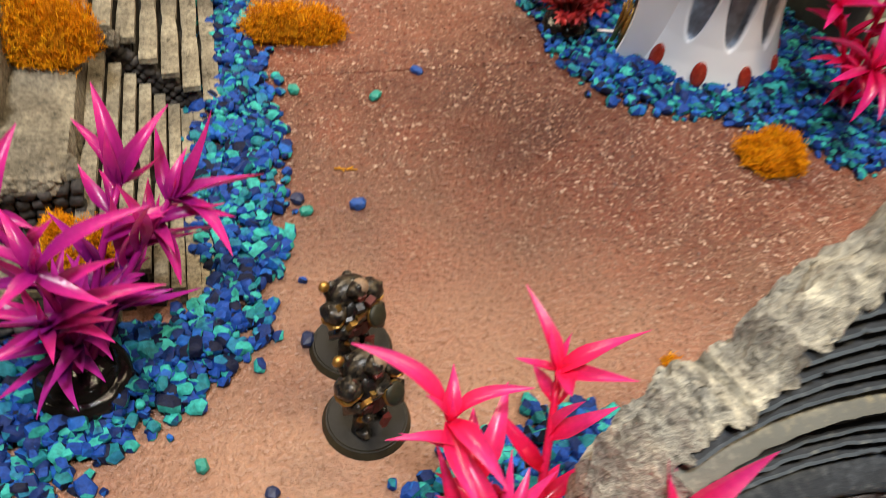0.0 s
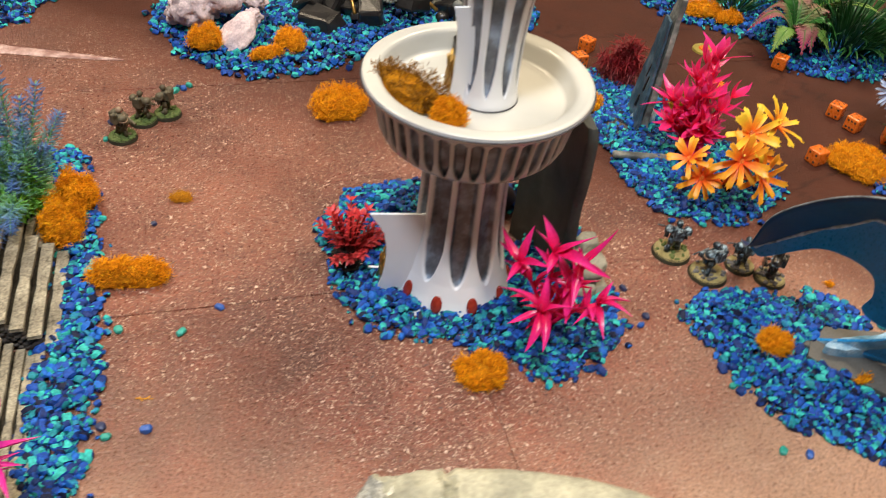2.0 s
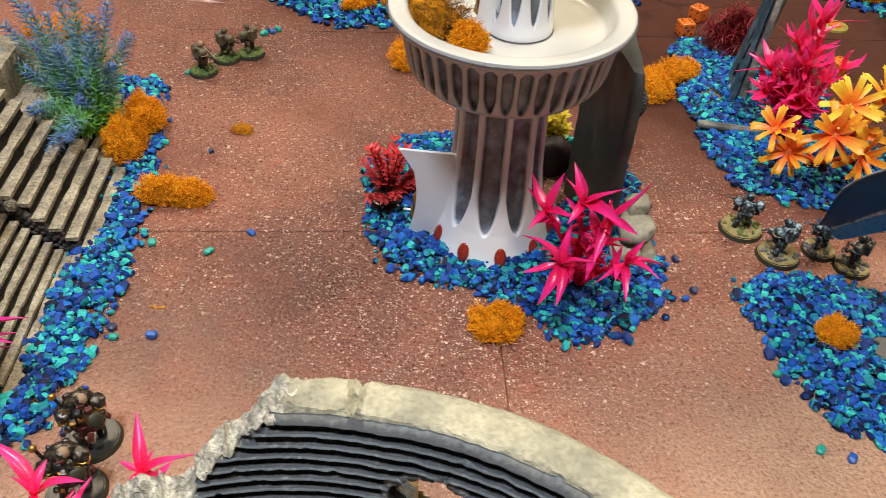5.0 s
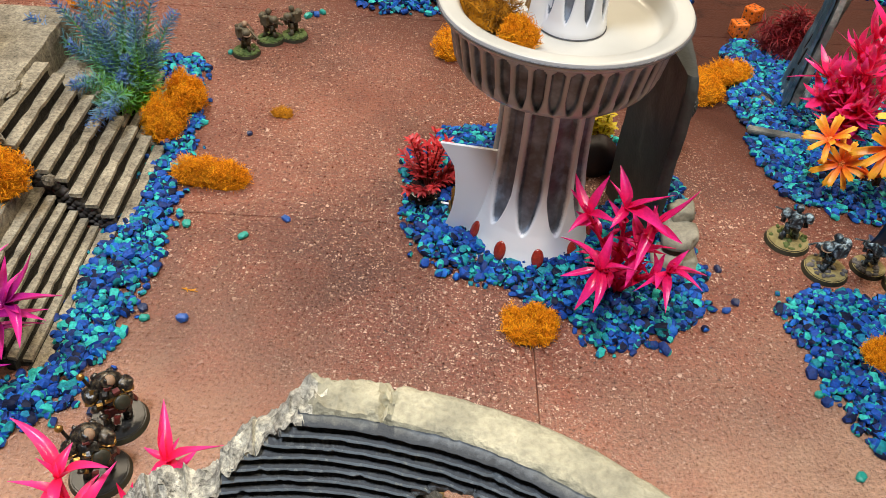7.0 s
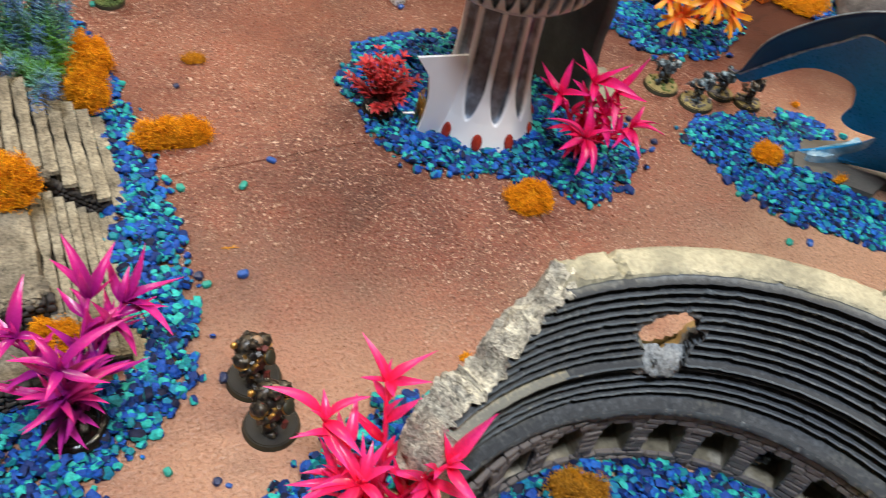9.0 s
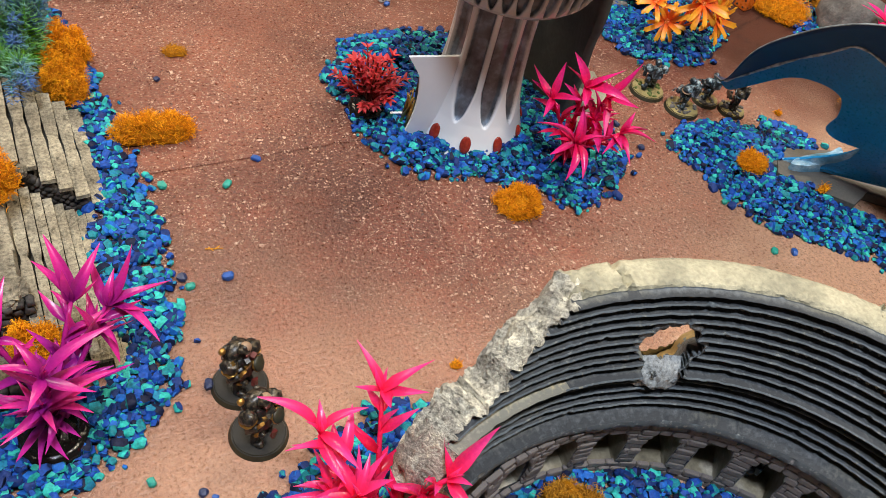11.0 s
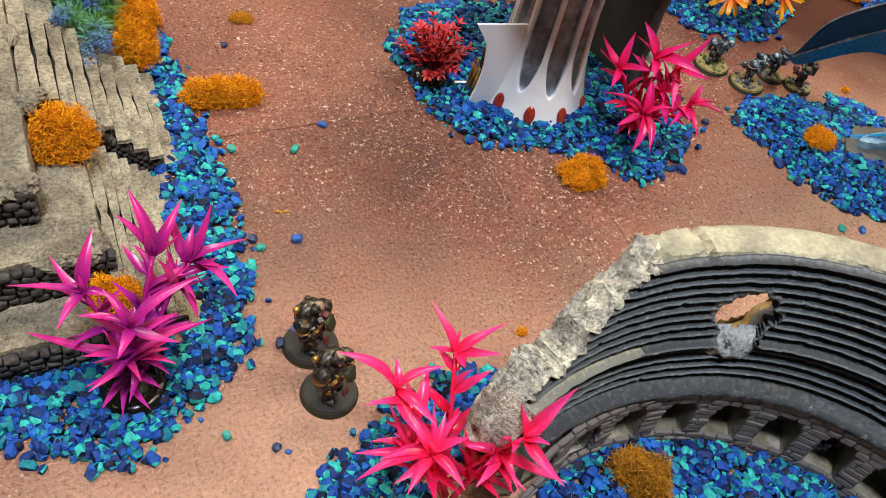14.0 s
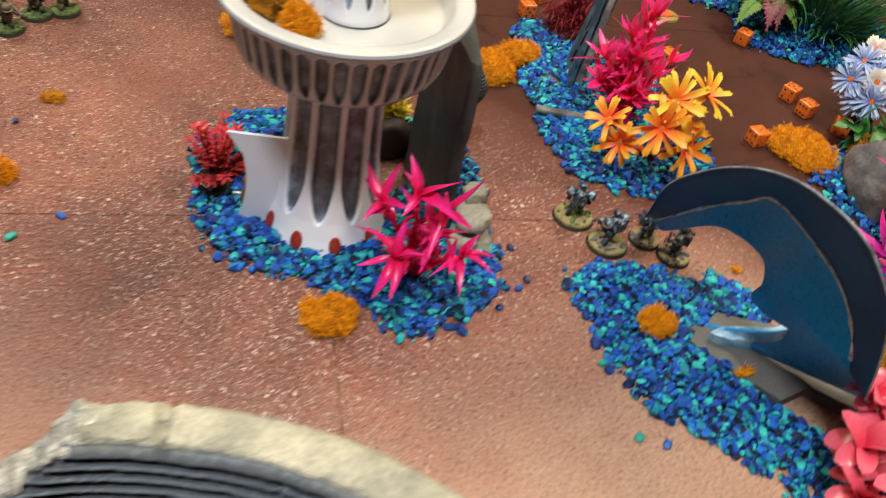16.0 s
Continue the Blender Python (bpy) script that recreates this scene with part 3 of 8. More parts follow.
def lathe(name, profile, n, mats, offset=lambda a, z, r: (0.0, 0), rows=4, parent=None, label="", centre=TOWER, smooth=True):
    """Turns a profile of (r, z) about the tower's axis; offset cuts flutes and picks the slot."""
    fine = []
    for (r0, z0), (r1, z1) in zip(profile, profile[1:]):
        k = max(1, int(math.hypot(r1 - r0, z1 - z0) / rows)) if rows < 1 else rows
        fine += [(r0 + (r1 - r0) * t / k, z0 + (z1 - z0) * t / k) for t in range(k)]
    fine.append(profile[-1])
    verts, depth = [], []
    for i in range(n):
        a = 2 * math.pi * i / n
        for r, z in fine:
            d, s = offset(a, z, r)
            verts.append((centre[0] + (r - d) * math.cos(a), centre[1] + (r - d) * math.sin(a), z))
            depth.append(s)
    faces = grid_faces(n, len(fine), wrap=True)
    me = mesh_of(name, verts, faces, mats, None, smooth)
    me.attributes.new("wash", "FLOAT", "POINT").data.foreach_set("value", np.array(depth, dtype=np.float32))
    return put(name, me, parent, label=label)


def flute(first, count, z0, z1, share, deep, belly=0.5):
    step = 2 * math.pi / count

    def cut(a, z, r):
        if not z0 < z < z1:
            return 0.0, 0
        t = (z - z0) / (z1 - z0)
        half = step * share * min(1.0, math.sqrt(max(0.0, min(t / belly, (1 - t) / 0.10, 1.0)))) * 0.5
        d = (a - first + step / 2) % step - step / 2
        q = 1 - (d / half) ** 2 if half > 1e-6 else -1
        return (deep * min(1.0, 2.0 * q), min(1.0, 2.2 * q)) if q > 0 else (0.0, 0)

    return cut


def build_tower():
    t = thing("tower", "white fluted plastic tower with a wide bowl and red gems", "tower", kind="")
    g0 = math.radians(202)
    shaft = [(0.0465, 0.0), (0.0435, 0.006), (0.0400, 0.016), (0.0365, 0.028), (0.0335, 0.044), (0.0311, 0.066), (0.0300, 0.090), (0.0298, 0.122), (0.0312, 0.133)]
    lathe("shaft", shaft, 400, [M["tower"]], flute(g0 + math.radians(18), 10, 0.0275, 0.140, 0.84, 0.0060, 0.24), 0.0010, t, "white shaft with blue-grey washed flutes")
    bowl = [(0.0296, 0.1270), (0.0380, 0.1274), (0.0470, 0.1292), (0.0540, 0.1326), (0.0590, 0.1375), (0.0615, 0.1430), (0.0655, 0.1640), (0.0672, 0.1695), (0.0712, 0.1712), (0.0728, 0.1735), (0.0722, 0.1765)]
    # the bowl side takes a greyer copy of the white, its shade in the colour
    lathe("bowl_side", bowl, 820, [M["tower_shaded"]], flute(0.0, 41, 0.1365, 0.1680, 0.80, 0.0046, 0.36), 0.0011, t, "grey-white bowl side with a ring of oval recesses")
    inner = [(0.0722, 0.1765), (0.0713, 0.1771), (0.0630, 0.1766), (0.0612, 0.1752), (0.0584, 0.1695), (0.0560, 0.1655), (0.0500, 0.1636), (0.0, 0.1632)]
    lathe("bowl_floor", inner, 128, [M["cream"]], rows=3, parent=t, label="cream bowl rim and floor")
    c2 = (0.0060, -0.006)
    upper = [(0.0198, 0.1632), (0.0200, 0.1665), (0.0192, 0.172), (0.0186, 0.185), (0.0188, 0.205), (0.0205, 0.228), (0.0238, 0.246), (0.0290, 0.262), (0.0350, 0.272), (0.0362, 0.275), (0.0340, 0.2765), (0.0, 0.2765)]
    lathe("upper_shaft", upper, 280, [M["tower"]], flute(math.radians(215), 10, 0.173, 0.245, 0.66, 0.0028, 0.26), 0.0012, t, "narrow upper white shaft with grey flutes", c2)
    for name, rad, z, c in (("rim_line", 0.0729, 0.1747, TOWER), ("foot_line", 0.0200, 0.1640, c2)):
        ring = [(rad + 0.0005 * math.cos(b), z + 0.0004 * math.sin(b)) for b in [2 * math.pi * k / 8 for k in range(9)]]
        lathe(name, ring, 128, [M["ink"]], rows=1, parent=t, label="thin dark ink line", centre=c)
    # red oval gems under the flutes
    for k in range(10):
        a = g0 + k * 2 * math.pi / 10
        bm = bmesh.new()
        bmesh.ops.create_uvsphere(bm, u_segments=20, v_segments=12, radius=1.0)
        for v in bm.verts:
            v.co = Vector((v.co.x * 0.0020, v.co.y * 0.0042, v.co.z * 0.0072))
        bm.transform(Matrix.Translation((TOWER[0] + 0.0416 * math.cos(a), TOWER[1] + 0.0416 * math.sin(a), 0.0136)) @ pose(0, 0, 0, 0, 0, math.degrees(a)) @ pose(0, 0, 0, 0, -18, 0))
        part("gem", bm, M["gem"], t, "red oval gem", smooth=True)
    # portals: two concave cheeks, a roof and a gilded doorway between them

    def portal(centre, angle, z0, z1, reach, r0, half):
        e, p = Vector((math.cos(angle), math.sin(angle), 0)), Vector((-math.sin(angle), math.cos(angle), 0))
        c = Vector((*centre, 0))
        for side, tag in ((1, "cheek"), (-1, "cheek")):
            verts, n = [], 14
            tall = 1.0 if side == 1 else 0.16
            for k in range(n + 1):
                s = k / n
                z = z0 + (z1 - z0) * s * tall
                out = reach * (1 - 0.30 * math.sin(math.pi * (0.12 + 0.80 * s)) ** 1.2 - 0.12 * s + (0.22 * (s - 0.8) / 0.2 if s > 0.8 else 0))
                spread = half * (1.25 - 0.25 * s)
                for off in (-0.0011, 0.0011):
                    for q in (0.0, 0.5, 1.0):
                        d = r0 * 0.6 + (out + r0 - r0 * 0.6) * q
                        verts.append(c + e * d + p * side * (spread * (0.86 + 0.14 * q) + off) + Vector((0, 0, z)))
            faces = []
            for k in range(n):
                for q in range(2):
                    for base in (0, 3):
                        a = k * 6 + base + q
                        faces.append((a, a + 1, a + 7, a + 6))
                faces.append((k * 6 + 2, k * 6 + 5, k * 6 + 11, k * 6 + 8))
            for base in (0, n * 6):
                faces += [(base, base + 1, base + 4, base + 3), (base + 1, base + 2, base + 5, base + 4)]
            put(tag, mesh_of(tag, verts, faces, M["white"], smooth=False), t, label="white concave portal cheek")
        bm = bmesh.new()
        box(bm, (r0 * 0.7, -half * 0.95, z0), (r0 + reach * 0.50, half * 0.95, z0 + (z1 - z0) * 0.60), 0.001)
        bm.transform(Matrix.Translation(c) @ pose(0, 0, 0, 0, 0, math.degrees(angle)))
        part("doorway", bm, M["black"], t, "dark recessed doorway")
        for k in range(9):
            bm = bmesh.new()
            bmesh.ops.create_cone(bm, cap_ends=True, segments=10, radius1=0.0013, radius2=0.0006, depth=(z1 - z0) * (0.40 - 0.03 * abs(k - 4)))
            bm.transform(Matrix.Translation(c + e * (r0 + reach * (0.62 + 0.06 * (k % 3))) + p * (k - 4) * half * 0.21 + Vector((0, 0, z0 + (z1 - z0) * (0.26 + 0.05 * (k % 2))))) @ pose(0, 0, 0, 14 * (k % 3 - 1), 11 * (k % 2) - 5, 0))
            part("door_rib", bm, M["gold"], t, "gilded door rib", smooth=True)

    portal((TOWER[0] - 0.0025, TOWER[1] - 0.0055), math.radians(170), 0.0, 0.076, 0.030, 0.031, 0.0085)
    portal(c2, math.radians(176), 0.164, 0.226, 0.0085, 0.0185, 0.008)
    return t


build_tower()


# ---- the ruined arena wall ----
RUIN = (-0.100, -0.430)
TOP = [(4, 0.080), (9, 0.125), (13, 0.139), (60, 0.140), (83, 0.140), (84, 0.137), (93, 0.141), (95.5, 0.139), (99.5, 0.127), (102, 0.118), (104.5, 0.109), (106, 0.102), (109, 0.099), (112, 0.101), (115, 0.099), (117, 0.092), (119, 0.080)]
HOLE = (71.8, 0.1020, 5.9, 0.0160)
BACK = (70.0, 0.0830, 9.0, 0.0335)


def build_ruin():
    t = thing("arena_ruin", "curved broken arena wall of grey resin stone with ribbed tiers", "ruin")
    a0, a1, na = 5.0, 118.5, 380
    angles = [a0 + (a1 - a0) * k / (na - 1) for k in range(na)]
    # inner face: arcade, ledge, then tiers
    inner = []
    for k in range(26):
        inner.append((0.1415 + 0.0022 * k / 25, 0.049 * k / 25, 0))
    inner += [(0.1415, 0.0500, 1), (0.1405, 0.0515, 1), (0.1405, 0.0545, 1), (0.1412, 0.0565, 1), (0.1465, 0.0590, 1), (0.1478, 0.0600, 1)]
    tiers = 14
    coffers = (4, 9, 12)
    for k in range(tiers):
        r, z, h = 0.1480 + 0.0142 * k / tiers, 0.0600 + 0.0785 * k / tiers, 0.0785 / tiers
        wide = 0.0030 if k == 4 else 0.0
        inner += [(r + 0.0072, z + h * 0.02, 2), (r + 0.0078, z + h * 0.50, 2), (r + 0.0012 - wide, z + h * 0.62, 2), (r - 0.0013 - wide, z + h * 0.69, 2), (r - 0.0017 - wide, z + h * 0.82, 2), (r - 0.0009 - wide, z + h * 0.92, 2), (r + 0.0024, z + h * 1.0, 2)]
    inner.append((0.1640, 0.1390, 2))
    ni = len(inner)
    crown = [(0.1650, 0.1402), (0.1668, 0.1408), (0.1690, 0.1412), (0.1720, 0.1412), (0.1750, 0.1410), (0.1780, 0.1406), (0.1808, 0.1398), (0.1832, 0.1375)]
    outer = [(0.1850 + 0.0035 * k / 23, 0.132 - 0.0035 * k) for k in range(24)] + [(0.189, 0.025), (0.190, 0.0)]
    section = [(r, z) for r, z, _ in inner] + crown + outer
    ns = len(section)
    arch = 12.0
    verts, cut, gone = [], [], []
    for a in angles:
        top = lerp_table(a, TOP)
        ca, sa = math.cos(math.radians(a)), math.sin(math.radians(a))
        q = ((a - 9.0) % arch) - arch / 2
        for j, (r, z) in enumerate(section):
            rough, av = 0.0, a
            if j < ni:
                # the ring of points nearest to the breach is drawn onto its ragged outline
                dx, dz = (a - HOLE[0]) / HOLE[2], (z - HOLE[1]) / HOLE[3]
                b = math.atan2(dz, dx)
                far = math.hypot(dx, dz) / (1.04 + 0.23 * fbm((math.cos(b) * 2, math.sin(b) * 2, 0.5), 1.0) + 0.05 * fbm((math.cos(b) * 7, math.sin(b) * 7, 4), 1.0))
                if abs(far - 1) < 0.11:
                    av, z, far = HOLE[0] + (a - HOLE[0]) / far, HOLE[1] + (z - HOLE[1]) / far, 1.0
            else:
                far = 9.0
            gone.append(far < 1.001)
            worn = min(1.0, max(0.0, (a - 84) / 6)) if a > 40 else 1.0
            lim = top + (0.004 * fbm((a * 0.12, r * 60, 1), 1.0) + 0.0020 * fbm((a * 0.6, r * 200, 2), 1.0)) * worn + 0.008 * (1 - worn)
            lim -= max(0.0, r - 0.160) * (0.42 - 0.36 * min(1.0, max(0.0, (a - 106) / 5))) * min(1.0, max(0.0, (a - 88) / 10))
            lim += 0.0040 * noise.cell(Vector((a * 0.21, 0.5, 3))) * min(1.0, max(0.0, (a - 93) / 6))
            broken = z > lim
            zz = min(z, lim)
            if j < 26 and 12 < a < 116:
                # arched openings in the arcade
                w = 3.7 * (1.0 if z < 0.028 else math.sqrt(max(0.0, 1 - ((z - 0.028) / 0.013) ** 2)))
                if 0.009 < z < 0.041 and abs(q) < w:
                    r += 0.021
            elif j >= ni:
                rough = (0.0006 if a < 83 else 0.0016) * (1.0 if j < ni + len(crown) else 1.4) * fbm((a * 0.35, z * 120 + j, r * 90), 1.0)
            elif j >= 26:
                rough = 0.0005 * fbm((a * 0.42, z * 220, 5), 1.0) + 0.0030 * max(0.0, fbm((a * 0.33, z * 160, 8), 1.0) - 0.45)
                if j >= 32 and j < ni - 1 and (j - 32) // 7 in coffers and (j - 32) % 7 < 2 and (a * 0.62) % 1.0 < 0.42:
                    rough -= 0.0056
            if broken:
                rough += 0.0020 * fbm((a * 0.40, z * 110, 9), 1.0) + 0.0010 * fbm((a * 1.3, z * 300, 2), 1.0)
            if broken or (j >= ni and a > 88):
                # scalloped fracture
                q3 = Vector((math.radians(a) * 0.17, r, zz))
                pit = noise.voronoi(q3 * 80 + Vector((0, 0, 3)))[0][0] - 0.42 + 0.30 * (noise.voronoi(q3 * 230)[0][0] - 0.42)
                deep = 1.0 + 0.5 * min(1.0, max(0.0, (a - 98) / 8))
                rough += 0.0044 * deep * pit
                zz += 0.0036 * deep * pit
            if broken or j >= ni:
                zz += (0.0006 if a < 83 and not broken else 0.0018) * fbm((a * 0.55, r * 160, 4), 1.0)
            off = a - 83.6 - 1.2 * fbm((r * 260, 3, 0), 1.0)
            if j >= ni - 1 and abs(off) < 0.8 and j < ni + len(crown) + 3:
                zz -= 0.0060 * (1 - abs(off) / 0.8)
            zz = max(0.0, zz)
            # the curve opens out towards the broken end
            r += 0.00019 * max(0.0, a - 80) * min(1.0, max(0.0, (0.187 - r) / 0.022))
            if r > 0.160 and j >= ni:
                r = 0.160 + (r - 0.160) * (1 - 0.30 * min(1.0, max(0.0, (a - 91) / 9)))
            lean = max(0.0, (a - 103) / 15.5) * 4.0 * max(0.0, 1 - zz / 0.062)
            ca, sa = math.cos(math.radians(av - lean)), math.sin(math.radians(av - lean))
            verts.append((RUIN[0] + (r + rough) * ca, RUIN[1] + (r + rough) * sa, zz))
            cut.append(broken)
    faces, slots = [], []
    for i in range(na - 1):
        for j in range(ns - 1):
            a = angles[i]
            zm = (section[j][1] + section[j + 1][1]) / 2
            if j >= ni and ((a - BACK[0]) / BACK[2]) ** 2 + ((zm - BACK[1]) / BACK[3]) ** 2 < 1.0:
                continue
            f = (i * ns + j, (i + 1) * ns + j, (i + 1) * ns + j + 1, i * ns + j + 1)
            if all(gone[v] for v in f):
                continue
            faces.append(f)
            n_cut = sum(cut[v] for v in f)
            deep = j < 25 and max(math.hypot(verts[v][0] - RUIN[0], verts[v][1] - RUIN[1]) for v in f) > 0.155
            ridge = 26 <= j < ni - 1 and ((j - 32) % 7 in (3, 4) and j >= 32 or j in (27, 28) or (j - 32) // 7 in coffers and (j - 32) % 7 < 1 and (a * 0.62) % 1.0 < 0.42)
            torn = a > 92.5 + 3 * fbm((j * 0.4, a * 0.2, 0), 1.0)
            ledge = j >= 32 and (j - 32) // 7 == 4 and (j - 32) % 7 in (2, 3, 4, 5) and a > 90 + 12 * fbm((a * 0.15, j * 0.5, 3), 1.0)
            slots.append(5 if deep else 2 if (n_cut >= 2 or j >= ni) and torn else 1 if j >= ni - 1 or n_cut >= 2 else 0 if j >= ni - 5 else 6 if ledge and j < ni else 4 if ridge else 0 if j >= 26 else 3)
    for i in (0, na - 1):
        # rough broken ends
        ca, sa = math.cos(math.radians(angles[i])), math.sin(math.radians(angles[i]))
        out = Vector((-sa, ca, 0)) * (-1 if i == 0 else 1)
        c = Vector((RUIN[0] + 0.165 * ca, RUIN[1] + 0.165 * sa, 0.030))
        ring = list(range(i * ns, (i + 1) * ns))
        for k in range(1, 9):
            nxt = list(range(len(verts), len(verts) + ns))
            for v in range(ns):
                p = Vector(verts[i * ns + v]).lerp(c, k / 8.5)
                p += out * (0.0045 * min(1.0, k / 2.5) * (1 + fbm(p, 55) + 1.6 * (noise.voronoi(p * 110)[0][0] - 0.4)))
                verts.append(tuple(p))
            for v in range(ns - 1):
                faces.append((ring[v], ring[v + 1], nxt[v + 1], nxt[v]))
                slots.append(2)
            ring = nxt
    uvs = []
    for a in angles:
        for r, z in section:
            uvs.append((math.radians(a) * 0.145, z))
    uvs += [(0, 0)] * (len(verts) - len(uvs))
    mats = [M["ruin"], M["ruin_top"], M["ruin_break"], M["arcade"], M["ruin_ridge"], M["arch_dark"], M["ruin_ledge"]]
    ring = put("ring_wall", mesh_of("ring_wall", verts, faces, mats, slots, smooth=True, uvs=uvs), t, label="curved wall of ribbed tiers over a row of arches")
    ring.data.set_sharp_from_angle(angle=radians(38))
    # a ragged breach: its tunnel falls towards a chipped tan lip on the outer side
    n, m, verts = 84, 12, []
    for i in range(n):
        b = 2 * math.pi * i / n
        edge = 1.04 + 0.23 * fbm((math.cos(b) * 2, math.sin(b) * 2, 0.5), 1.0) + 0.05 * fbm((math.cos(b) * 7, math.sin(b) * 7, 4), 1.0)
        for j in range(m):
            s = max(0.0, (j - 1) / (m - 2))
            mid = [p + (q - p) * s for p, q in zip(HOLE, BACK)]
            k = edge * (1.12 if j == 0 else 0.985) * (1 + 0.06 * math.sin(math.pi * s) * fbm((b * 2, s * 4, 3), 1.0))
            z = mid[1] + mid[3] * k * math.sin(b) + 0.0016 * fbm((b * 4, s * 7, 7), 1.0) * s
            start = 0.1464 + (HOLE[1] + HOLE[3] * k * math.sin(b) - 0.06) * 0.181
            r = start + (0.0016 if j == 0 else 0.0) + (0.1876 - start) * s
            aa = math.radians(mid[0] + mid[2] * k * math.cos(b))
            verts.append((RUIN[0] + r * math.cos(aa), RUIN[1] + r * math.sin(aa), z))
    faces = grid_faces(n, m, wrap=True)
    slots = [0 if f[0] % m < 8 + 2 * fbm((f[0] // m * 0.3, 1, 0), 1.0) else 1 for f in faces]
    put("breach", mesh_of("breach", verts, faces, [M["breach"], M["ruin_lip"]], slots, smooth=True), t, label="ragged hole with a chipped tan lip")
    # crumbled stone slumped over the tiers below it
    n, m, verts = 46, 24, []
    for i in range(n):
        u = 2 * i / (n - 1) - 1
        for j in range(m):
            v = 2 * j / (m - 1) - 1
            wide = 1 + 0.16 * fbm((v * 2, 4, 0), 1.0)
            swell = max(0.0, 1 - (u * wide) ** 2 - (v * (1 + 0.2 * fbm((u * 2, 7, 0), 1.0))) ** 2) ** 0.45
            aa = math.radians(HOLE[0] + 0.2 + 6.6 * u)
            z = 0.0815 + 0.0085 * v
            r = 0.1480 + (z - 0.06) * 0.181 + 0.0060 - swell * (0.0098 + 0.0022 * fbm((u * 4, v * 3, 5), 1.0) + 0.0024 * (noise.voronoi(Vector((u * 3.6, v * 2.4, 1)))[0][0] - 0.4))
            verts.append((RUIN[0] + r * math.cos(aa), RUIN[1] + r * math.sin(aa), z))
    put("slump", mesh_of("slump", verts, grid_faces(n, m), M["breach"], smooth=True), t, label="crumbled blue-grey stone below the hole")
    return t


def mat_arcade():
    """Small weathered masonry courses."""
    m, nt, b = nodes_of("arcade_masonry")
    uv = nt.nodes.new("ShaderNodeUVMap")
    br = node(nt, "ShaderNodeTexBrick", Scale=1.0)
    br.inputs["Brick Width"].default_value, br.inputs["Row Height"].default_value, br.inputs["Mortar Size"].default_value = 0.0100, 0.0046, 0.00055
    br.inputs["Color1"].default_value, br.inputs["Color2"].default_value, br.inputs["Mortar"].default_value = (0.17, 0.166, 0.172, 1), (0.085, 0.085, 0.094, 1), (0.012, 0.012, 0.013, 1)
    warp = nt.nodes.new("ShaderNodeVectorMath")
    warp.operation = "MULTIPLY_ADD"
    nt.links.new(node(nt, "ShaderNodeTexNoise", Scale=180.0).outputs[1], warp.inputs[0])
    warp.inputs[1].default_value = (0.0012, 0.0012, 0.0)
    nt.links.new(uv.outputs[0], warp.inputs[2])
    nt.links.new(warp.outputs[0], br.inputs["Vector"])
    small = noise_of(nt, coords(nt), 400, 4.0)
    col = mix(nt, ramp(nt, small, [(0.45, (0, 0, 0)), (0.7, (0.7, 0.7, 0.7))]).outputs[0], br.outputs[0], (0.17, 0.17, 0.178))
    nt.links.new(col, b.inputs["Base Color"])
    b.inputs["Roughness"].default_value = 0.65
    bump(nt, b, math_node(nt, "ADD", math_node(nt, "SUBTRACT", 1.0, br.outputs[1]), math_node(nt, "MULTIPLY", small, 0.5)), 0.9, 0.0014)
    return m


M["arcade"] = mat_arcade()
arena = build_ruin()


def brick_mesh(seed):
    """A unit brick with chipped, rounded edges."""
    bm = bmesh.new()
    box(bm, (-0.5, -0.5, -0.5), (0.5, 0.5, 0.5))
    bmesh.ops.bevel(bm, geom=list(bm.edges), offset=0.13, segments=1, affect="EDGES")
    for v in bm.verts:
        v.co += Vector(noise.noise_vector(v.co * 2.3 + Vector((seed * 7.0, 0, 0)))) * 0.11
    return from_bm("brick", bm, M["brick"], False)


def lay_bricks(wall):
    """Courses of small bricks on the arcade's inner face, broken by its arches."""
    r = random.Random(17)
    shapes = [brick_mesh(k) for k in range(6)]
    high = 0.0049
    for c in range(10):
        z = (c + 0.5) * high
        w = 3.9 * (1.0 if z < 0.028 else math.sqrt(max(0.0, 1 - ((z - 0.028) / 0.0135) ** 2))) if 0.009 < z < 0.0415 else 0.0
        runs = [(9 + 12 * k - 6 + w, 9 + 12 * k + 6 - w) for k in range(1, 9)] if w else [(15.0, 116.0)]
        for lo, hi in runs:
            a = lo - (r.uniform(0, 2.5) if not w else 0.0)
            while a < hi - 0.7:
                wide = min(r.uniform(2.7, 4.6), hi - a)
                if hi - a - wide < 1.2:
                    wide = hi - a
                mid = math.radians(a + wide / 2)
                rad = 0.1415 + 0.0022 * z / 0.049 + 0.0004 + r.uniform(-0.0005, 0.0005)
                put("brick", shapes[r.randrange(6)], wall, Matrix.Translation((RUIN[0] + rad * math.cos(mid), RUIN[1] + rad * math.sin(mid), z)) @ pose(0, 0, 0, 0, 0, math.degrees(mid)) @ pose(0, 0, 0, r.uniform(-3, 3), r.uniform(-4, 4), r.uniform(-2, 2)) @ Matrix.Diagonal((0.0030, math.radians(wide) * 0.1415 - 0.0007, high - 0.0006 + r.uniform(-0.0004, 0.0003), 1)))
                a += wide


lay_bricks(next(c for c in arena.children if c.name.startswith("ring_wall")))


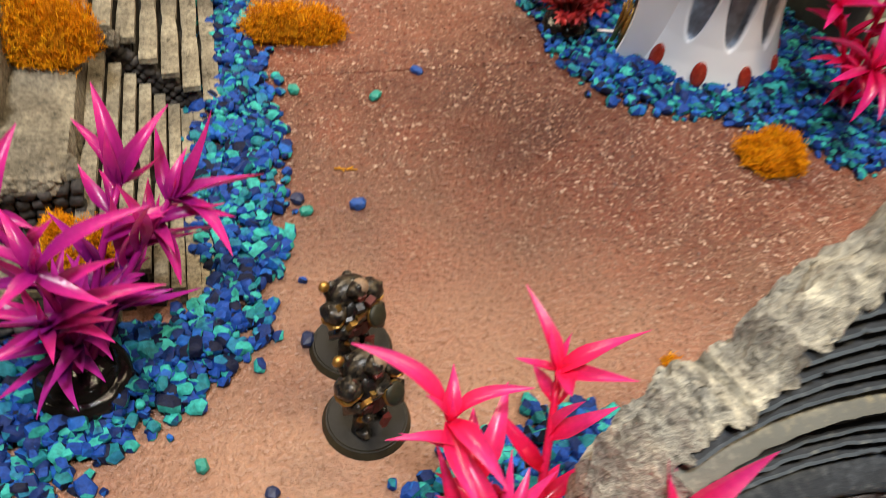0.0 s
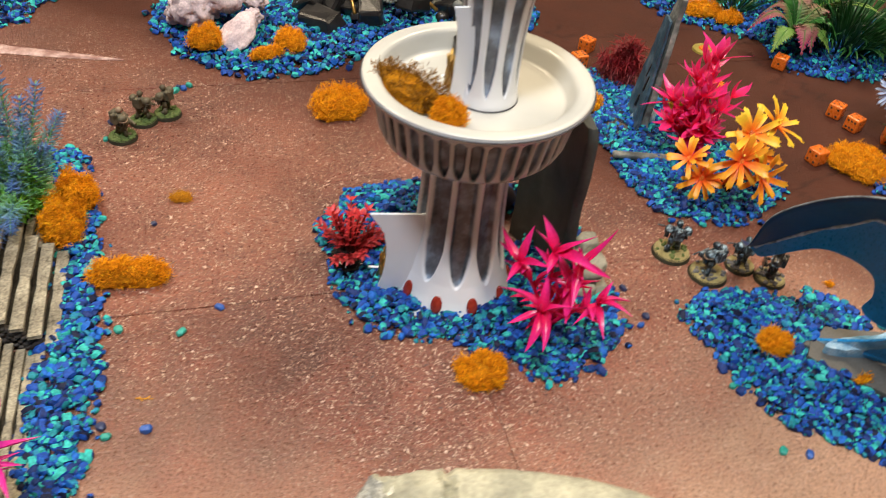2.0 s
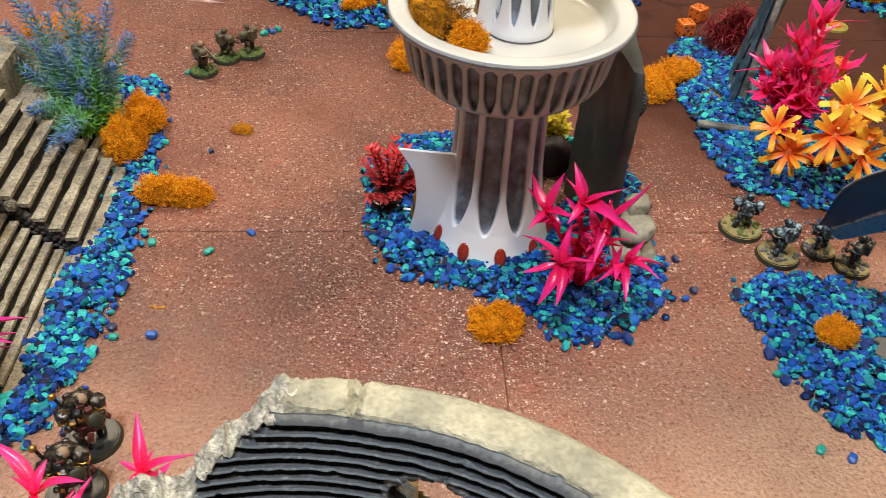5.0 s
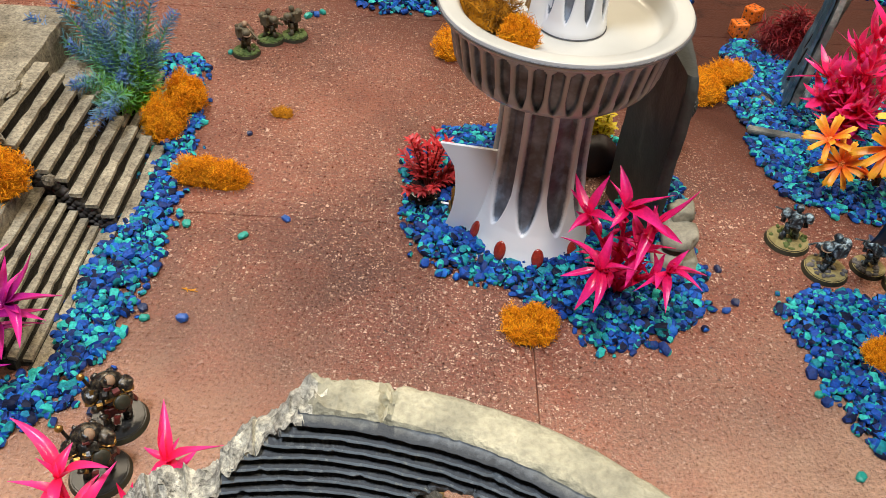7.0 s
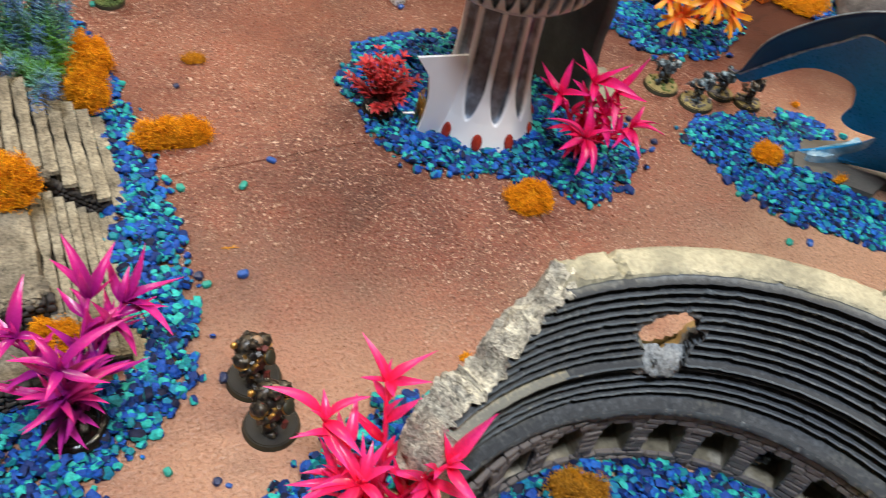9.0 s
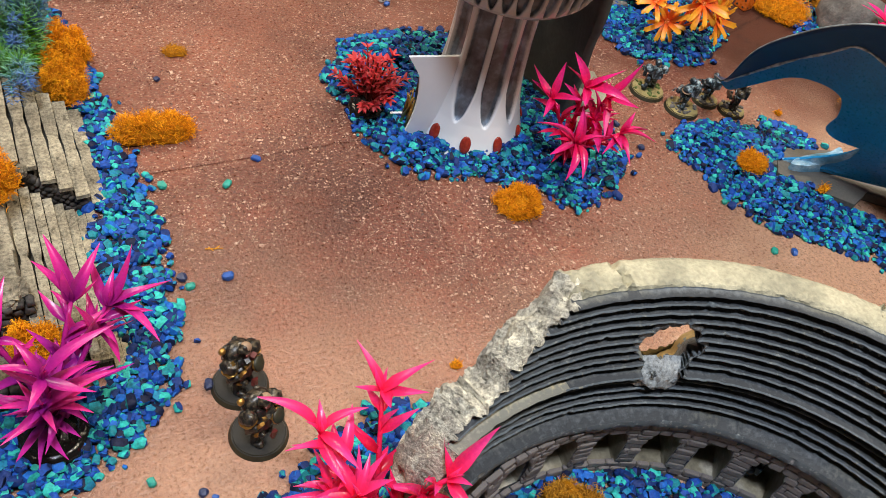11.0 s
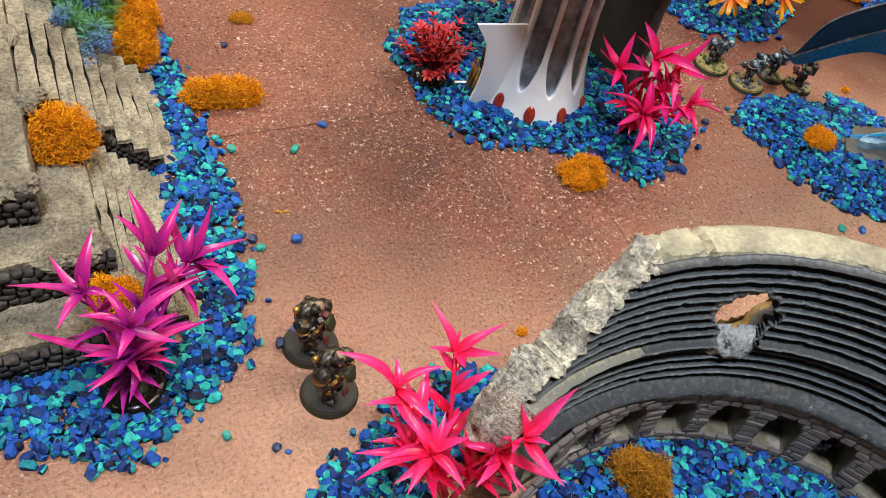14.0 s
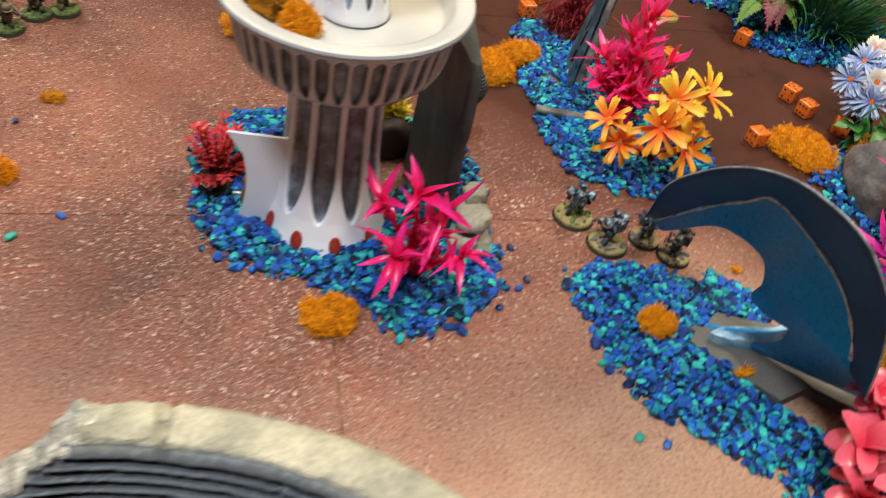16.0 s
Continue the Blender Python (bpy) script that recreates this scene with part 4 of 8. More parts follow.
# ---- the stepped temple ----
def stone_block(t, name, lo, hi, material, seed, rough=0.0012, cell=0.006, label=""):
    """A box of weathered stone: a fine grid on every face, pushed about by noise, its edges worn."""
    lo, hi = np.array(lo, float), np.array(hi, float)
    n = [max(2, int((hi[k] - lo[k]) / cell) + 1) for k in range(3)]
    index, verts, faces = {}, [], []

    def vert(i, j, k):
        key = (i, j, k)
        if key not in index:
            p = lo + (hi - lo) * np.array([i / (n[0] - 1), j / (n[1] - 1), k / (n[2] - 1)])
            on = sum(q in (0, n[a] - 1) for a, q in enumerate(key))
            mid = (lo + hi) / 2
            w = noise.noise_vector(Vector(p) * 95 + Vector((seed, 0, 0)))
            w2 = noise.noise_vector(Vector(p) * 260 + Vector((0, seed, 0)))
            q = p + rough * np.array(w) + 0.45 * rough * np.array(w2)
            if on >= 2:
                q += (mid - p) / np.abs(mid - p).max() * (0.0009 + 0.0016 * max(0.0, noise.noise(Vector(p) * 130)))
            if k == 0:
                q[2] = lo[2]
            index[key] = len(verts)
            verts.append(tuple(q))
        return index[key]

    for axis in range(3):
        u, w = [a for a in range(3) if a != axis]
        for side in (0, n[axis] - 1):
            for i in range(n[u] - 1):
                for j in range(n[w] - 1):
                    quad = []
                    for du, dw in ((0, 0), (1, 0), (1, 1), (0, 1)):
                        key = [0, 0, 0]
                        key[axis], key[u], key[w] = side, i + du, j + dw
                        quad.append(vert(*key))
                    if (side == 0) != (axis == 1):
                        quad.reverse()
                    faces.append(tuple(quad))
    return put(name, mesh_of(name, verts, faces, material, smooth=False), t, label=label)


def rubble_wall(t, x0, x1, y, z0, z1, seed):
    """A row or two of rounded dark stones set in a wall facing -y."""
    r = random.Random(seed)
    rows = max(3, round((z1 - z0) / 0.0050))
    for k in range(rows):
        h = (z1 - z0) / rows
        x = x0
        while x < x1 - 0.003:
            w = min(r.uniform(0.0040, 0.0092), x1 - x)
            bm, r_h, out = bmesh.new(), r.uniform(0.38, 0.52), r.uniform(-0.0008, 0.0010)
            bmesh.ops.create_icosphere(bm, subdivisions=2, radius=1.0)
            for v in bm.verts:
                c = v.co.copy()
                c = Vector([math.copysign(abs(q) ** 0.45, q) for q in c]) * (1 + 0.30 * fbm(c + Vector((x * 999, k, seed)), 1.5))
                v.co = Vector((x + w / 2 + c.x * w * 0.47, y + c.y * 0.0032 - 0.0004 + out, z0 + h * (k + 0.5) + c.z * h * r_h))
            part("wall_stone", bm, M["rubble"], t, smooth=True)
            x += w


def build_temple():
    t = thing("temple", "grey stepped stone temple with stair flights and dark rubble terraces", "temple")
    S = M["temple"]
    back = 0.070
    stone_block(t, "plateau", (-0.70, -0.093, 0.0), (-0.352, 0.145, 0.0755), S, 1, 0.0014, 0.007, "worn flat top terrace")
    stone_block(t, "terrace", (-0.70, -0.122, 0.0), (-0.3265, -0.090, 0.0500), S, 2, 0.0012, 0.006, "middle terrace ledge")
    stone_block(t, "terrace", (-0.3545, -0.091, 0.0), (-0.3265, -0.0245, 0.0500), S, 3, 0.0012, 0.006, "middle terrace ledge")
    stone_block(t, "terrace", (-0.3545, 0.0735, 0.0), (-0.3265, 0.175, 0.0500), S, 6, 0.0012, 0.006, "middle terrace ledge")
    stone_block(t, "terrace", (-0.70, -0.152, 0.0), (-0.315, -0.120, 0.0225), S, 4, 0.0012, 0.006, "low terrace ledge")
    # upper flight, falling towards +x
    n = 9
    for k in range(n):
        x1 = -0.352 + (0.352 - 0.2735) * (k + 1) / n
        z = 0.0755 * (1 - (k + 0.35) / n)
        # the near-black step under each tread paints in the shadow at its edge
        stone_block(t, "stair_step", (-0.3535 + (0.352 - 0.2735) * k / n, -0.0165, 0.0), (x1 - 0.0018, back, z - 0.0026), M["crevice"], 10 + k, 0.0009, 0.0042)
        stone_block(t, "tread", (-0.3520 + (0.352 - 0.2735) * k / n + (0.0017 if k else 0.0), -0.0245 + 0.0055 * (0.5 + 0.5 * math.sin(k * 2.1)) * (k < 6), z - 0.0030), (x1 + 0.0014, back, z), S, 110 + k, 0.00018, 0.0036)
    m = 8
    for lo, hi, s in ((-0.147, -0.0245, 0), (0.0735, 0.165, 40)):
        for k in range(m):
            x1 = -0.3265 + (0.3265 - 0.2815) * (k + 1) / m
            z = max(0.0025, 0.050 * (1 - (k + 2.1) / m))
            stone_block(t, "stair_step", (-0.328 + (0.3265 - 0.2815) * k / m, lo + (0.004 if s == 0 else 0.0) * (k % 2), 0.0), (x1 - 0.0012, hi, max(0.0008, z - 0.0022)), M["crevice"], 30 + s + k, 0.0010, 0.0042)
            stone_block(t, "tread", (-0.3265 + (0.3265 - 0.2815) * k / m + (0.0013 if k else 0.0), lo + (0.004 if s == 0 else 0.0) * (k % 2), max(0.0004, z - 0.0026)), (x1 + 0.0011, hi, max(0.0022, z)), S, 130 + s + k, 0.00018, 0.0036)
    rubble_wall(t, -0.56, -0.353, -0.0945, 0.0515, 0.0725, 3)
    rubble_wall(t, -0.56, -0.322, -0.1235, 0.0240, 0.0475, 4)
    rubble_wall(t, -0.56, -0.316, -0.1535, 0.001, 0.0200, 5)
    # broken dark side of the upper flight
    r = random.Random(11)
    for k in range(78):
        s = (k // 3) / 25
        x, z = -0.350 + 0.073 * s, 0.0690 * (1 - s) - 0.0055 * (k % 3)
        if z < -0.004:
            continue
        bm = bmesh.new()
        bmesh.ops.create_icosphere(bm, subdivisions=2, radius=1.0)
        w = r.uniform(0.0026, 0.0048)
        for v in bm.verts:
            c = v.co * (1 + 0.25 * fbm(v.co + Vector((k * 5, 0, 0)), 1.3))
            v.co = Vector((x + c.x * w, -0.0190 + c.y * 0.0030 - r.uniform(0, 0.0012), max(0.002, z - 0.003) + c.z * w * 0.8))
        part("rubble", bm, M["rubble"], t, smooth=True)
    # broken corners, crumbled down to a rough core
    for k, (x, y, z, rx, ry, rz) in enumerate(BROKEN):
        bm = bmesh.new()
        bmesh.ops.create_icosphere(bm, subdivisions=4, radius=1.0)
        for v in bm.verts:
            c = v.co * (1 + 0.30 * fbm(v.co + Vector((k * 7, 0, 0)), 1.7) + 0.14 * fbm(v.co + Vector((0, k * 5, 0)), 5.0))
            v.co = Vector((x + c.x * rx, y + c.y * ry, z + c.z * rz))
        part("broken_stone", bm, S, t, "crumbled broken stone")
    return t


BROKEN = ((-0.360, -0.089, 0.071, 0.011, 0.008, 0.0055), (-0.378, -0.094, 0.0715, 0.013, 0.006, 0.0050), (-0.350, -0.030, 0.073, 0.006, 0.008, 0.0045), (-0.334, -0.116, 0.0475, 0.010, 0.009, 0.0045), (-0.350, -0.122, 0.0470, 0.012, 0.005, 0.0042), (-0.345, -0.020, 0.069, 0.006, 0.005, 0.004), (-0.322, -0.150, 0.0205, 0.010, 0.006, 0.004), (-0.352, 0.030, 0.0745, 0.004, 0.010, 0.0026), (-0.330, -0.024, 0.056, 0.005, 0.004, 0.004), (-0.316, -0.024, 0.042, 0.004, 0.004, 0.004))
build_temple()
bm = bmesh.new()
box(bm, (-0.445, -0.018, 0.0765), (-0.384, 0.045, 0.26), 0.0022)
for v in bm.verts:
    k = (v.co.z - 0.0765) / 0.18
    v.co.x = -0.4145 + (v.co.x + 0.4145) * (1 - 0.12 * k)
    v.co.y = 0.0135 + (v.co.y - 0.0135) * (1 - 0.12 * k)
bm.transform(Matrix.Translation((-0.4145, 0.0135, 0)) @ pose(0, 0, 0, 0, 0, -8) @ Matrix.Translation((0.4145, -0.0135, 0)))
put("obelisk", from_bm("obelisk", bm, M["pillar"]), label="dark green-grey square stone pillar on the temple top", category="pillar")


# ---- gravel beds ----
gravel_bed([(-0.090, 0.030), (-0.078, -0.026), (-0.052, -0.050), (-0.018, -0.066), (0.016, -0.082), (0.034, -0.110), (0.050, -0.112), (0.078, -0.102), (0.108, -0.080), (0.121, -0.042), (0.121, 0.011), (0.122, 0.070), (0.090, 0.110), (0.020, 0.120), (-0.038, 0.128), (-0.060, 0.112), (-0.092, 0.080)],
           "blue and turquoise dyed gravel heaped round the tower's foot", 0.011, keep_out=((0.0, -0.002, 0.036), (0.05, 0.05, 0.03)))
gravel_bed([(-0.55, -0.150), (-0.55, -0.190), (-0.440, -0.184), (-0.394, -0.192), (-0.370, -0.207), (-0.350, -0.219), (-0.330, -0.223), (-0.311, -0.211), (-0.288, -0.197), (-0.266, -0.176), (-0.253, -0.138), (-0.247, -0.100), (-0.242, -0.055), (-0.247, -0.010), (-0.250, 0.030), (-0.252, 0.095), (-0.262, 0.160), (-0.274, 0.205), (-0.320, 0.212), (-0.330, 0.185), (-0.292, 0.160), (-0.283, 0.060), (-0.284, -0.020), (-0.290, -0.080), (-0.288, -0.142), (-0.330, -0.150)],
           "blue and turquoise gravel strip along the temple's stairs", 0.007, edge=0.02)
gravel_bed([(-0.262, -0.262), (-0.231, -0.242), (-0.213, -0.231), (-0.190, -0.224), (-0.168, -0.213), (-0.142, -0.217), (-0.130, -0.240), (-0.160, -0.262), (-0.200, -0.275), (-0.210, -0.300), (-0.250, -0.300)],
           "blue and turquoise gravel beside the arena's broken end", 0.006)
gravel_bed([(-0.175, -0.325), (-0.135, -0.292), (-0.099, -0.285), (-0.063, -0.290), (-0.024, -0.305), (0.002, -0.325), (0.027, -0.350), (0.041, -0.395), (0.036, -0.430), (-0.010, -0.395), (-0.035, -0.365), (-0.080, -0.340), (-0.120, -0.340)],
           "bright blue gravel inside the arena", 0.009, edge=0.015)
gravel_bed([(0.168, -0.056), (0.161, -0.080), (0.170, -0.104), (0.172, -0.140), (0.184, -0.166), (0.206, -0.190), (0.228, -0.206), (0.256, -0.232), (0.285, -0.262), (0.320, -0.285), (0.345, -0.265), (0.315, -0.215), (0.280, -0.160), (0.300, -0.108), (0.318, -0.100), (0.300, -0.072), (0.276, -0.060), (0.243, -0.053), (0.212, -0.045), (0.188, -0.047)],
           "blue and turquoise gravel drift at the wave's foot", 0.010, clear=[(0.260, -0.1015), (0.2315, -0.1257), (0.2533, -0.1500), (0.2737, -0.1725), (0.300, -0.193), (0.360, -0.205), (0.340, -0.125), (0.308, -0.119), (0.280, -0.1125)])
gravel_bed([(0.206, 0.285), (0.192, 0.214), (0.192, 0.150), (0.190, 0.098), (0.205, 0.056), (0.232, 0.036), (0.262, 0.026), (0.300, 0.040), (0.340, 0.070), (0.342, 0.110), (0.318, 0.150), (0.330, 0.200), (0.290, 0.240), (0.250, 0.290), (0.225, 0.302)],
           "blue and turquoise gravel round the orange flowers", 0.008)
gravel_bed([(-0.222, 0.480), (-0.205, 0.400), (-0.184, 0.354), (-0.136, 0.316), (-0.090, 0.312), (-0.040, 0.322), (0.010, 0.345), (0.080, 0.380), (0.150, 0.375), (0.205, 0.390), (0.226, 0.450), (0.190, 0.560), (0.050, 0.620), (-0.120, 0.580)],
           "blue and turquoise gravel under the pale coral", 0.008, size=0.0032, gap=0.0043, far=True)
gravel_bed([(0.375, 0.480), (0.385, 0.430), (0.412, 0.398), (0.440, 0.376), (0.474, 0.345), (0.472, 0.297), (0.491, 0.265), (0.521, 0.247), (0.560, 0.242), (0.660, 0.265), (0.680, 0.400), (0.580, 0.500), (0.450, 0.510)],
           "dark blue gravel under the ferns", 0.007, size=0.0032, gap=0.0043, far=True)
gravel_bed([(-0.36, 0.44), (-0.335, 0.480), (-0.325, 0.540), (-0.40, 0.60), (-0.47, 0.52), (-0.44, 0.44)], "small patch of blue gravel", 0.005, size=0.0032, gap=0.0043, far=True)
gravel_bed([(0.425, 0.050), (0.440, 0.000), (0.430, -0.050), (0.400, -0.120), (0.385, -0.170), (0.400, -0.230), (0.460, -0.230), (0.540, -0.100), (0.560, 0.040), (0.520, 0.110), (0.470, 0.100)],
           "blue gravel round the grey rock", 0.007, size=0.0032, gap=0.0043, far=True)
for k, (x, y, s, hue) in enumerate(((-0.217, -0.101, 0.0046, 1), (-0.195, -0.023, 0.0042, 2), (-0.236, -0.014, 0.0040, 2), (-0.169, -0.003, 0.0034, 1), (0.168, -0.135, 0.0036, 2), (0.174, -0.190, 0.0034, 2), (-0.289, -0.218, 0.0036, 2), (-0.267, -0.232, 0.0034, 0), (-0.214, 0.097, 0.0030, 0), (0.136, -0.062, 0.0038, 0), (0.131, -0.031, 0.0036, 0), (0.125, 0.028, 0.0032, 0), (0.128, -0.070, 0.0036, 1), (-0.248, -0.172, 0.0044, 0), (-0.237, -0.166, 0.0044, 1), (-0.232, -0.199, 0.0030, 2), (0.004, 0.166, 0.0034, 1), (-0.002, 0.100, 0.0036, 2), (-0.012, 0.128, 0.0030, 0), (0.020, 0.126, 0.0030, 1), (-0.250, 0.247, 0.0044, 0), (-0.255, 0.220, 0.003, 2), (-0.243, -0.094, 0.0042, 0), (-0.240, -0.102, 0.0036, 2), (-0.196, 0.296, 0.0042, 2), (-0.188, 0.300, 0.0040, 1), (-0.183, 0.305, 0.0042, 2), (-0.193, 0.303, 0.0036, 0), (0.190, -0.196, 0.0034, 1), (0.182, -0.150, 0.0036, 0), (-0.262, -0.236, 0.0022, 1))):
    v, f = PEBBLES[k % len(PEBBLES)]
    put("pebble", mesh_of("pebble", v * (0.84 * s), f, M[("pebble_navy", "pebble_blue", "pebble_green")[hue]], smooth=False), None, pose(x, y, s * 0.44, 0, 0, 47 * k),
        ("loose dark navy gravel stone on the mat", "loose bright blue gravel stone on the mat", "loose turquoise gravel stone on the mat")[hue], "pebble", "loose gravel stones")
for k, (x, y, s, hue) in enumerate(((-0.372, -0.012, 0.0050, 1), (-0.380, -0.024, 0.0042, 2), (-0.392, -0.028, 0.0048, 2), (-0.366, -0.018, 0.0036, 0), (-0.400, -0.036, 0.0052, 1), (-0.386, -0.016, 0.0036, 0), (-0.362, 0.010, 0.0040, 0), (-0.376, 0.040, 0.0040, 1), (-0.410, -0.030, 0.0046, 1))):
    v, f = PEBBLES[(k + 5) % len(PEBBLES)]
    put("pebble", mesh_of("pebble", v * (0.72 * s), f, M[("pebble_navy", "pebble_blue", "pebble_green")[hue]], smooth=False), None, pose(x, y, 0.0765 + s * 0.36, 0, 0, 53 * k),
        ("dark navy gravel stone on the temple top", "bright blue gravel stone on the temple top", "turquoise gravel stone on the temple top")[hue], "pebble", "gravel stones on the temple")


# ---- the blue wave ----
from mathutils.geometry import delaunay_2d_cdt

WAVE_P, WAVE_N = np.array((0.2535, -0.143, 0.094)), np.array((-0.911, -0.320, -0.260))
WAVE_U, WAVE_V = np.array((0.3317, -0.9434, 0.0)), np.array((-0.2455, -0.0863, 0.9655))


def on_wave(u, v, w=0.0):
    sweep = (0.02 - 0.506 * (u + 0.036)) * max(0.0, -0.03 - v) / 0.05 * min(1.0, max(0.0, (u + 0.075) / 0.03))
    return WAVE_P + WAVE_U * u + WAVE_V * v + WAVE_N * (w + sweep)


def sheet(outline, thick, step, lift=lambda u, v: 0.0):
    """A closed thin slab over an outline in the wave's own plane."""
    pts = [Vector(p) for p in outline]
    lo, hi = np.min(outline, 0), np.max(outline, 0)
    grid = np.array([(x, y) for x in np.arange(lo[0], hi[0], step) for y in np.arange(lo[1], hi[1], step)])
    keep = inside_distance(grid, np.array(outline)) > step * 0.5
    pts += [Vector(p) for p in grid[keep]]
    n = len(outline)
    v2, _, tris, *_ = delaunay_2d_cdt(pts, [], [list(range(n))], 1, 1e-7)
    front = [on_wave(p.x, p.y, lift(p.x, p.y)) for p in v2]
    back = [on_wave(p.x, p.y, lift(p.x, p.y) - thick) for p in v2]
    k = len(v2)
    faces = [tuple(t) for t in tris] + [tuple(i + k for i in reversed(t)) for t in tris]
    faces += [(i, (i + 1) % n, (i + 1) % n + k, i + k) for i in range(n)]
    return front + back, faces


def build_wave():
    t = thing("wave", "curling wave cut from painted board in deep blue with a darker lip", "scenery")
    crease = [(-0.113, -0.066), (-0.100, -0.0500), (-0.0693, -0.0096), (-0.0447, 0.0179), (-0.0258, 0.0368), (0.0087, 0.0305), (0.0326, 0.0171), (0.0486, -0.0063), (0.0575, -0.0400), (0.062, -0.0900)]
    c = open_curve(crease, 60)
    lower = open_curve([(-0.036, -0.0835), (-0.028, -0.0815), (-0.010, -0.0720), (0.004, -0.0600), (0.0134, -0.0455)], 16)
    bite = open_curve([(0.0134, -0.0455), (-0.005, -0.0480), (-0.017, -0.0424), (-0.0146, -0.0276), (-0.0203, -0.0112), (-0.040, -0.0106), (-0.0628, -0.0225), (-0.0936, -0.0584), (-0.104, -0.0685), (-0.113, -0.066)], 60)
    outline = np.vstack([c[:-1], [(0.062, -0.090)], [(0.03, -0.0870)], lower[:-1], bite[:-1]])
    v, f = sheet([tuple(p) for p in outline], 0.0030, 0.008)
    put("wave_face", mesh_of("wave_face", v, f, M["blue"], smooth=False), t, label="smooth deep blue wave face")
    rim = open_curve([(-0.117, -0.056), (-0.1028, -0.0414), (-0.0891, 0.0020), (-0.0603, 0.0410), (-0.0336, 0.0656), (-0.0094, 0.0787), (0.0120, 0.0820), (0.0321, 0.0770), (0.0465, 0.0645), (0.061, 0.042), (0.069, 0.008), (0.073, -0.030), (0.075, -0.092)], 60)
    rise = np.interp(np.linspace(0, 1, 60), [0, 0.08, 0.5, 0.75, 1], [0.008, 0.020, 0.019, 0.011, 0.005])
    verts, m = [], 7
    for i in range(60):
        for back in (0.0, 0.0017):
            for j in range(m):
                s = j / (m - 1)
                p = c[i] * (1 - s) + rim[i] * s
                out = (rim[i] - c[i]) / (np.linalg.norm(rim[i] - c[i]) + 1e-9)
                q = p + out * back
                verts.append(on_wave(q[0], q[1], rise[i] * s**1.15 - back * 0.35))
    faces, slots = [], []
    for i in range(59):
        for j in range(m - 1):
            a, b = i * 2 * m + j, (i + 1) * 2 * m + j
            faces += [(a, b, b + 1, a + 1), (a + m + 1, b + m + 1, b + m, a + m)]
            slots += [0, 0]
        a, b = i * 2 * m + m - 1, (i + 1) * 2 * m + m - 1
        faces.append((a, b, b + m, a + m))
        slots.append(1)
    for i in (0, 59):
        faces += [(i * 2 * m + j, i * 2 * m + j + 1, i * 2 * m + m + j + 1, i * 2 * m + m + j) for j in range(m - 1)]
        slots += [0] * (m - 1)
    # the lip is a darker blue than the face: its shade is painted in
    put("wave_lip", mesh_of("wave_lip", verts, faces, [M["navy"], M["edge"]], slots), t, label="inward-curling lip shaded navy, with a worn grey edge")
    # worn pale line along the crease
    verts, n = [], 8
    for i, p in enumerate(c[2:50]):
        r = 0.0011 * max(0.25, 1 + 1.3 * fbm((i * 0.35, 0, 0), 1.0))
        d = c[min(i + 3, 59)] - c[i + 1]
        d /= np.linalg.norm(d) + 1e-9
        for k in range(n):
            a = 2 * math.pi * k / n
            q = p + np.array((-d[1], d[0])) * r * math.cos(a)
            verts.append(on_wave(q[0], q[1], 0.0004 + r * 0.6 * math.sin(a)))
    faces = [(i * n + k, i * n + (k + 1) % n, (i + 1) * n + (k + 1) % n, (i + 1) * n + k) for i in range(47) for k in range(n)]
    put("crease", mesh_of("crease", verts, faces, M["scuff"]), t, label="pale worn crease line")
    # pale foam painted along the lower edge of the face
    edge = open_curve([(-0.036, -0.0835), (-0.028, -0.0815), (-0.010, -0.0720), (0.004, -0.0600), (0.0134, -0.0455)], 33)
    verts = []
    for i, p in enumerate(edge):
        s = i / 32
        wide = 0.0085 * math.sin(math.pi * min(1.0, 0.06 + s * 0.94)) ** 0.6 * (1 + 0.25 * fbm((s * 9, 2, 0), 1.0))
        for j in range(5):
            q = p + np.array((0.55, -0.83)) * wide * j / 4
            q[1] = max(q[1], -0.0865)
            verts.append(on_wave(q[0], q[1], 0.0005 + 0.0004 * math.sin(math.pi * j / 4)))
    put("foam_patch", mesh_of("foam_patch", verts, grid_faces(33, 5), M["foam"]), t, label="pale blue foam paint")
    # pale foam tongue on the foot of the face
    tongue = smooth_outline([(0.2443, -0.1240), (0.2524, -0.1195), (0.2710, -0.1196), (0.2883, -0.1226), (0.3039, -0.1206), (0.2950, -0.1320), (0.2798, -0.1356), (0.2648, -0.1328), (0.2521, -0.1295)], 40)
    bm = bmesh.new()
    low = [bm.verts.new((x, y, 0.0080)) for x, y in tongue]
    top = [bm.verts.new((x, y, 0.0150 + 0.0012 * fbm((x * 150, y * 150, 0), 1.0) + 0.06 * (x - 0.2443) + 0.15 * max(0.0, -0.1196 - y))) for x, y in tongue]
    hub = bm.verts.new((0.275, -0.1265, 0.0188))
    for k in range(40):
        bm.faces.new((low[k], low[(k + 1) % 40], top[(k + 1) % 40], top[k]))
        bm.faces.new((top[k], top[(k + 1) % 40], hub))
    part("foam_tongue", bm, M["foam"], t, "pale blue foam tongue")
    # grey card foot
    bm = bmesh.new()
    e0, e1 = on_wave(-0.040, -0.081), on_wave(0.083, -0.092)
    along = Vector(e1 - e0)
    along.z = 0
    across = Vector((along.y, -along.x, 0)).normalized()
    if across.x > 0:
        across = -across
    base = [Vector((*e0[:2], 0)) - across * 0.012, Vector((*e1[:2], 0)) - across * 0.012, Vector((*e1[:2], 0)) + across * 0.0085, Vector((*e0[:2], 0)) + across * 0.0085]
    low = [bm.verts.new(p) for p in base]
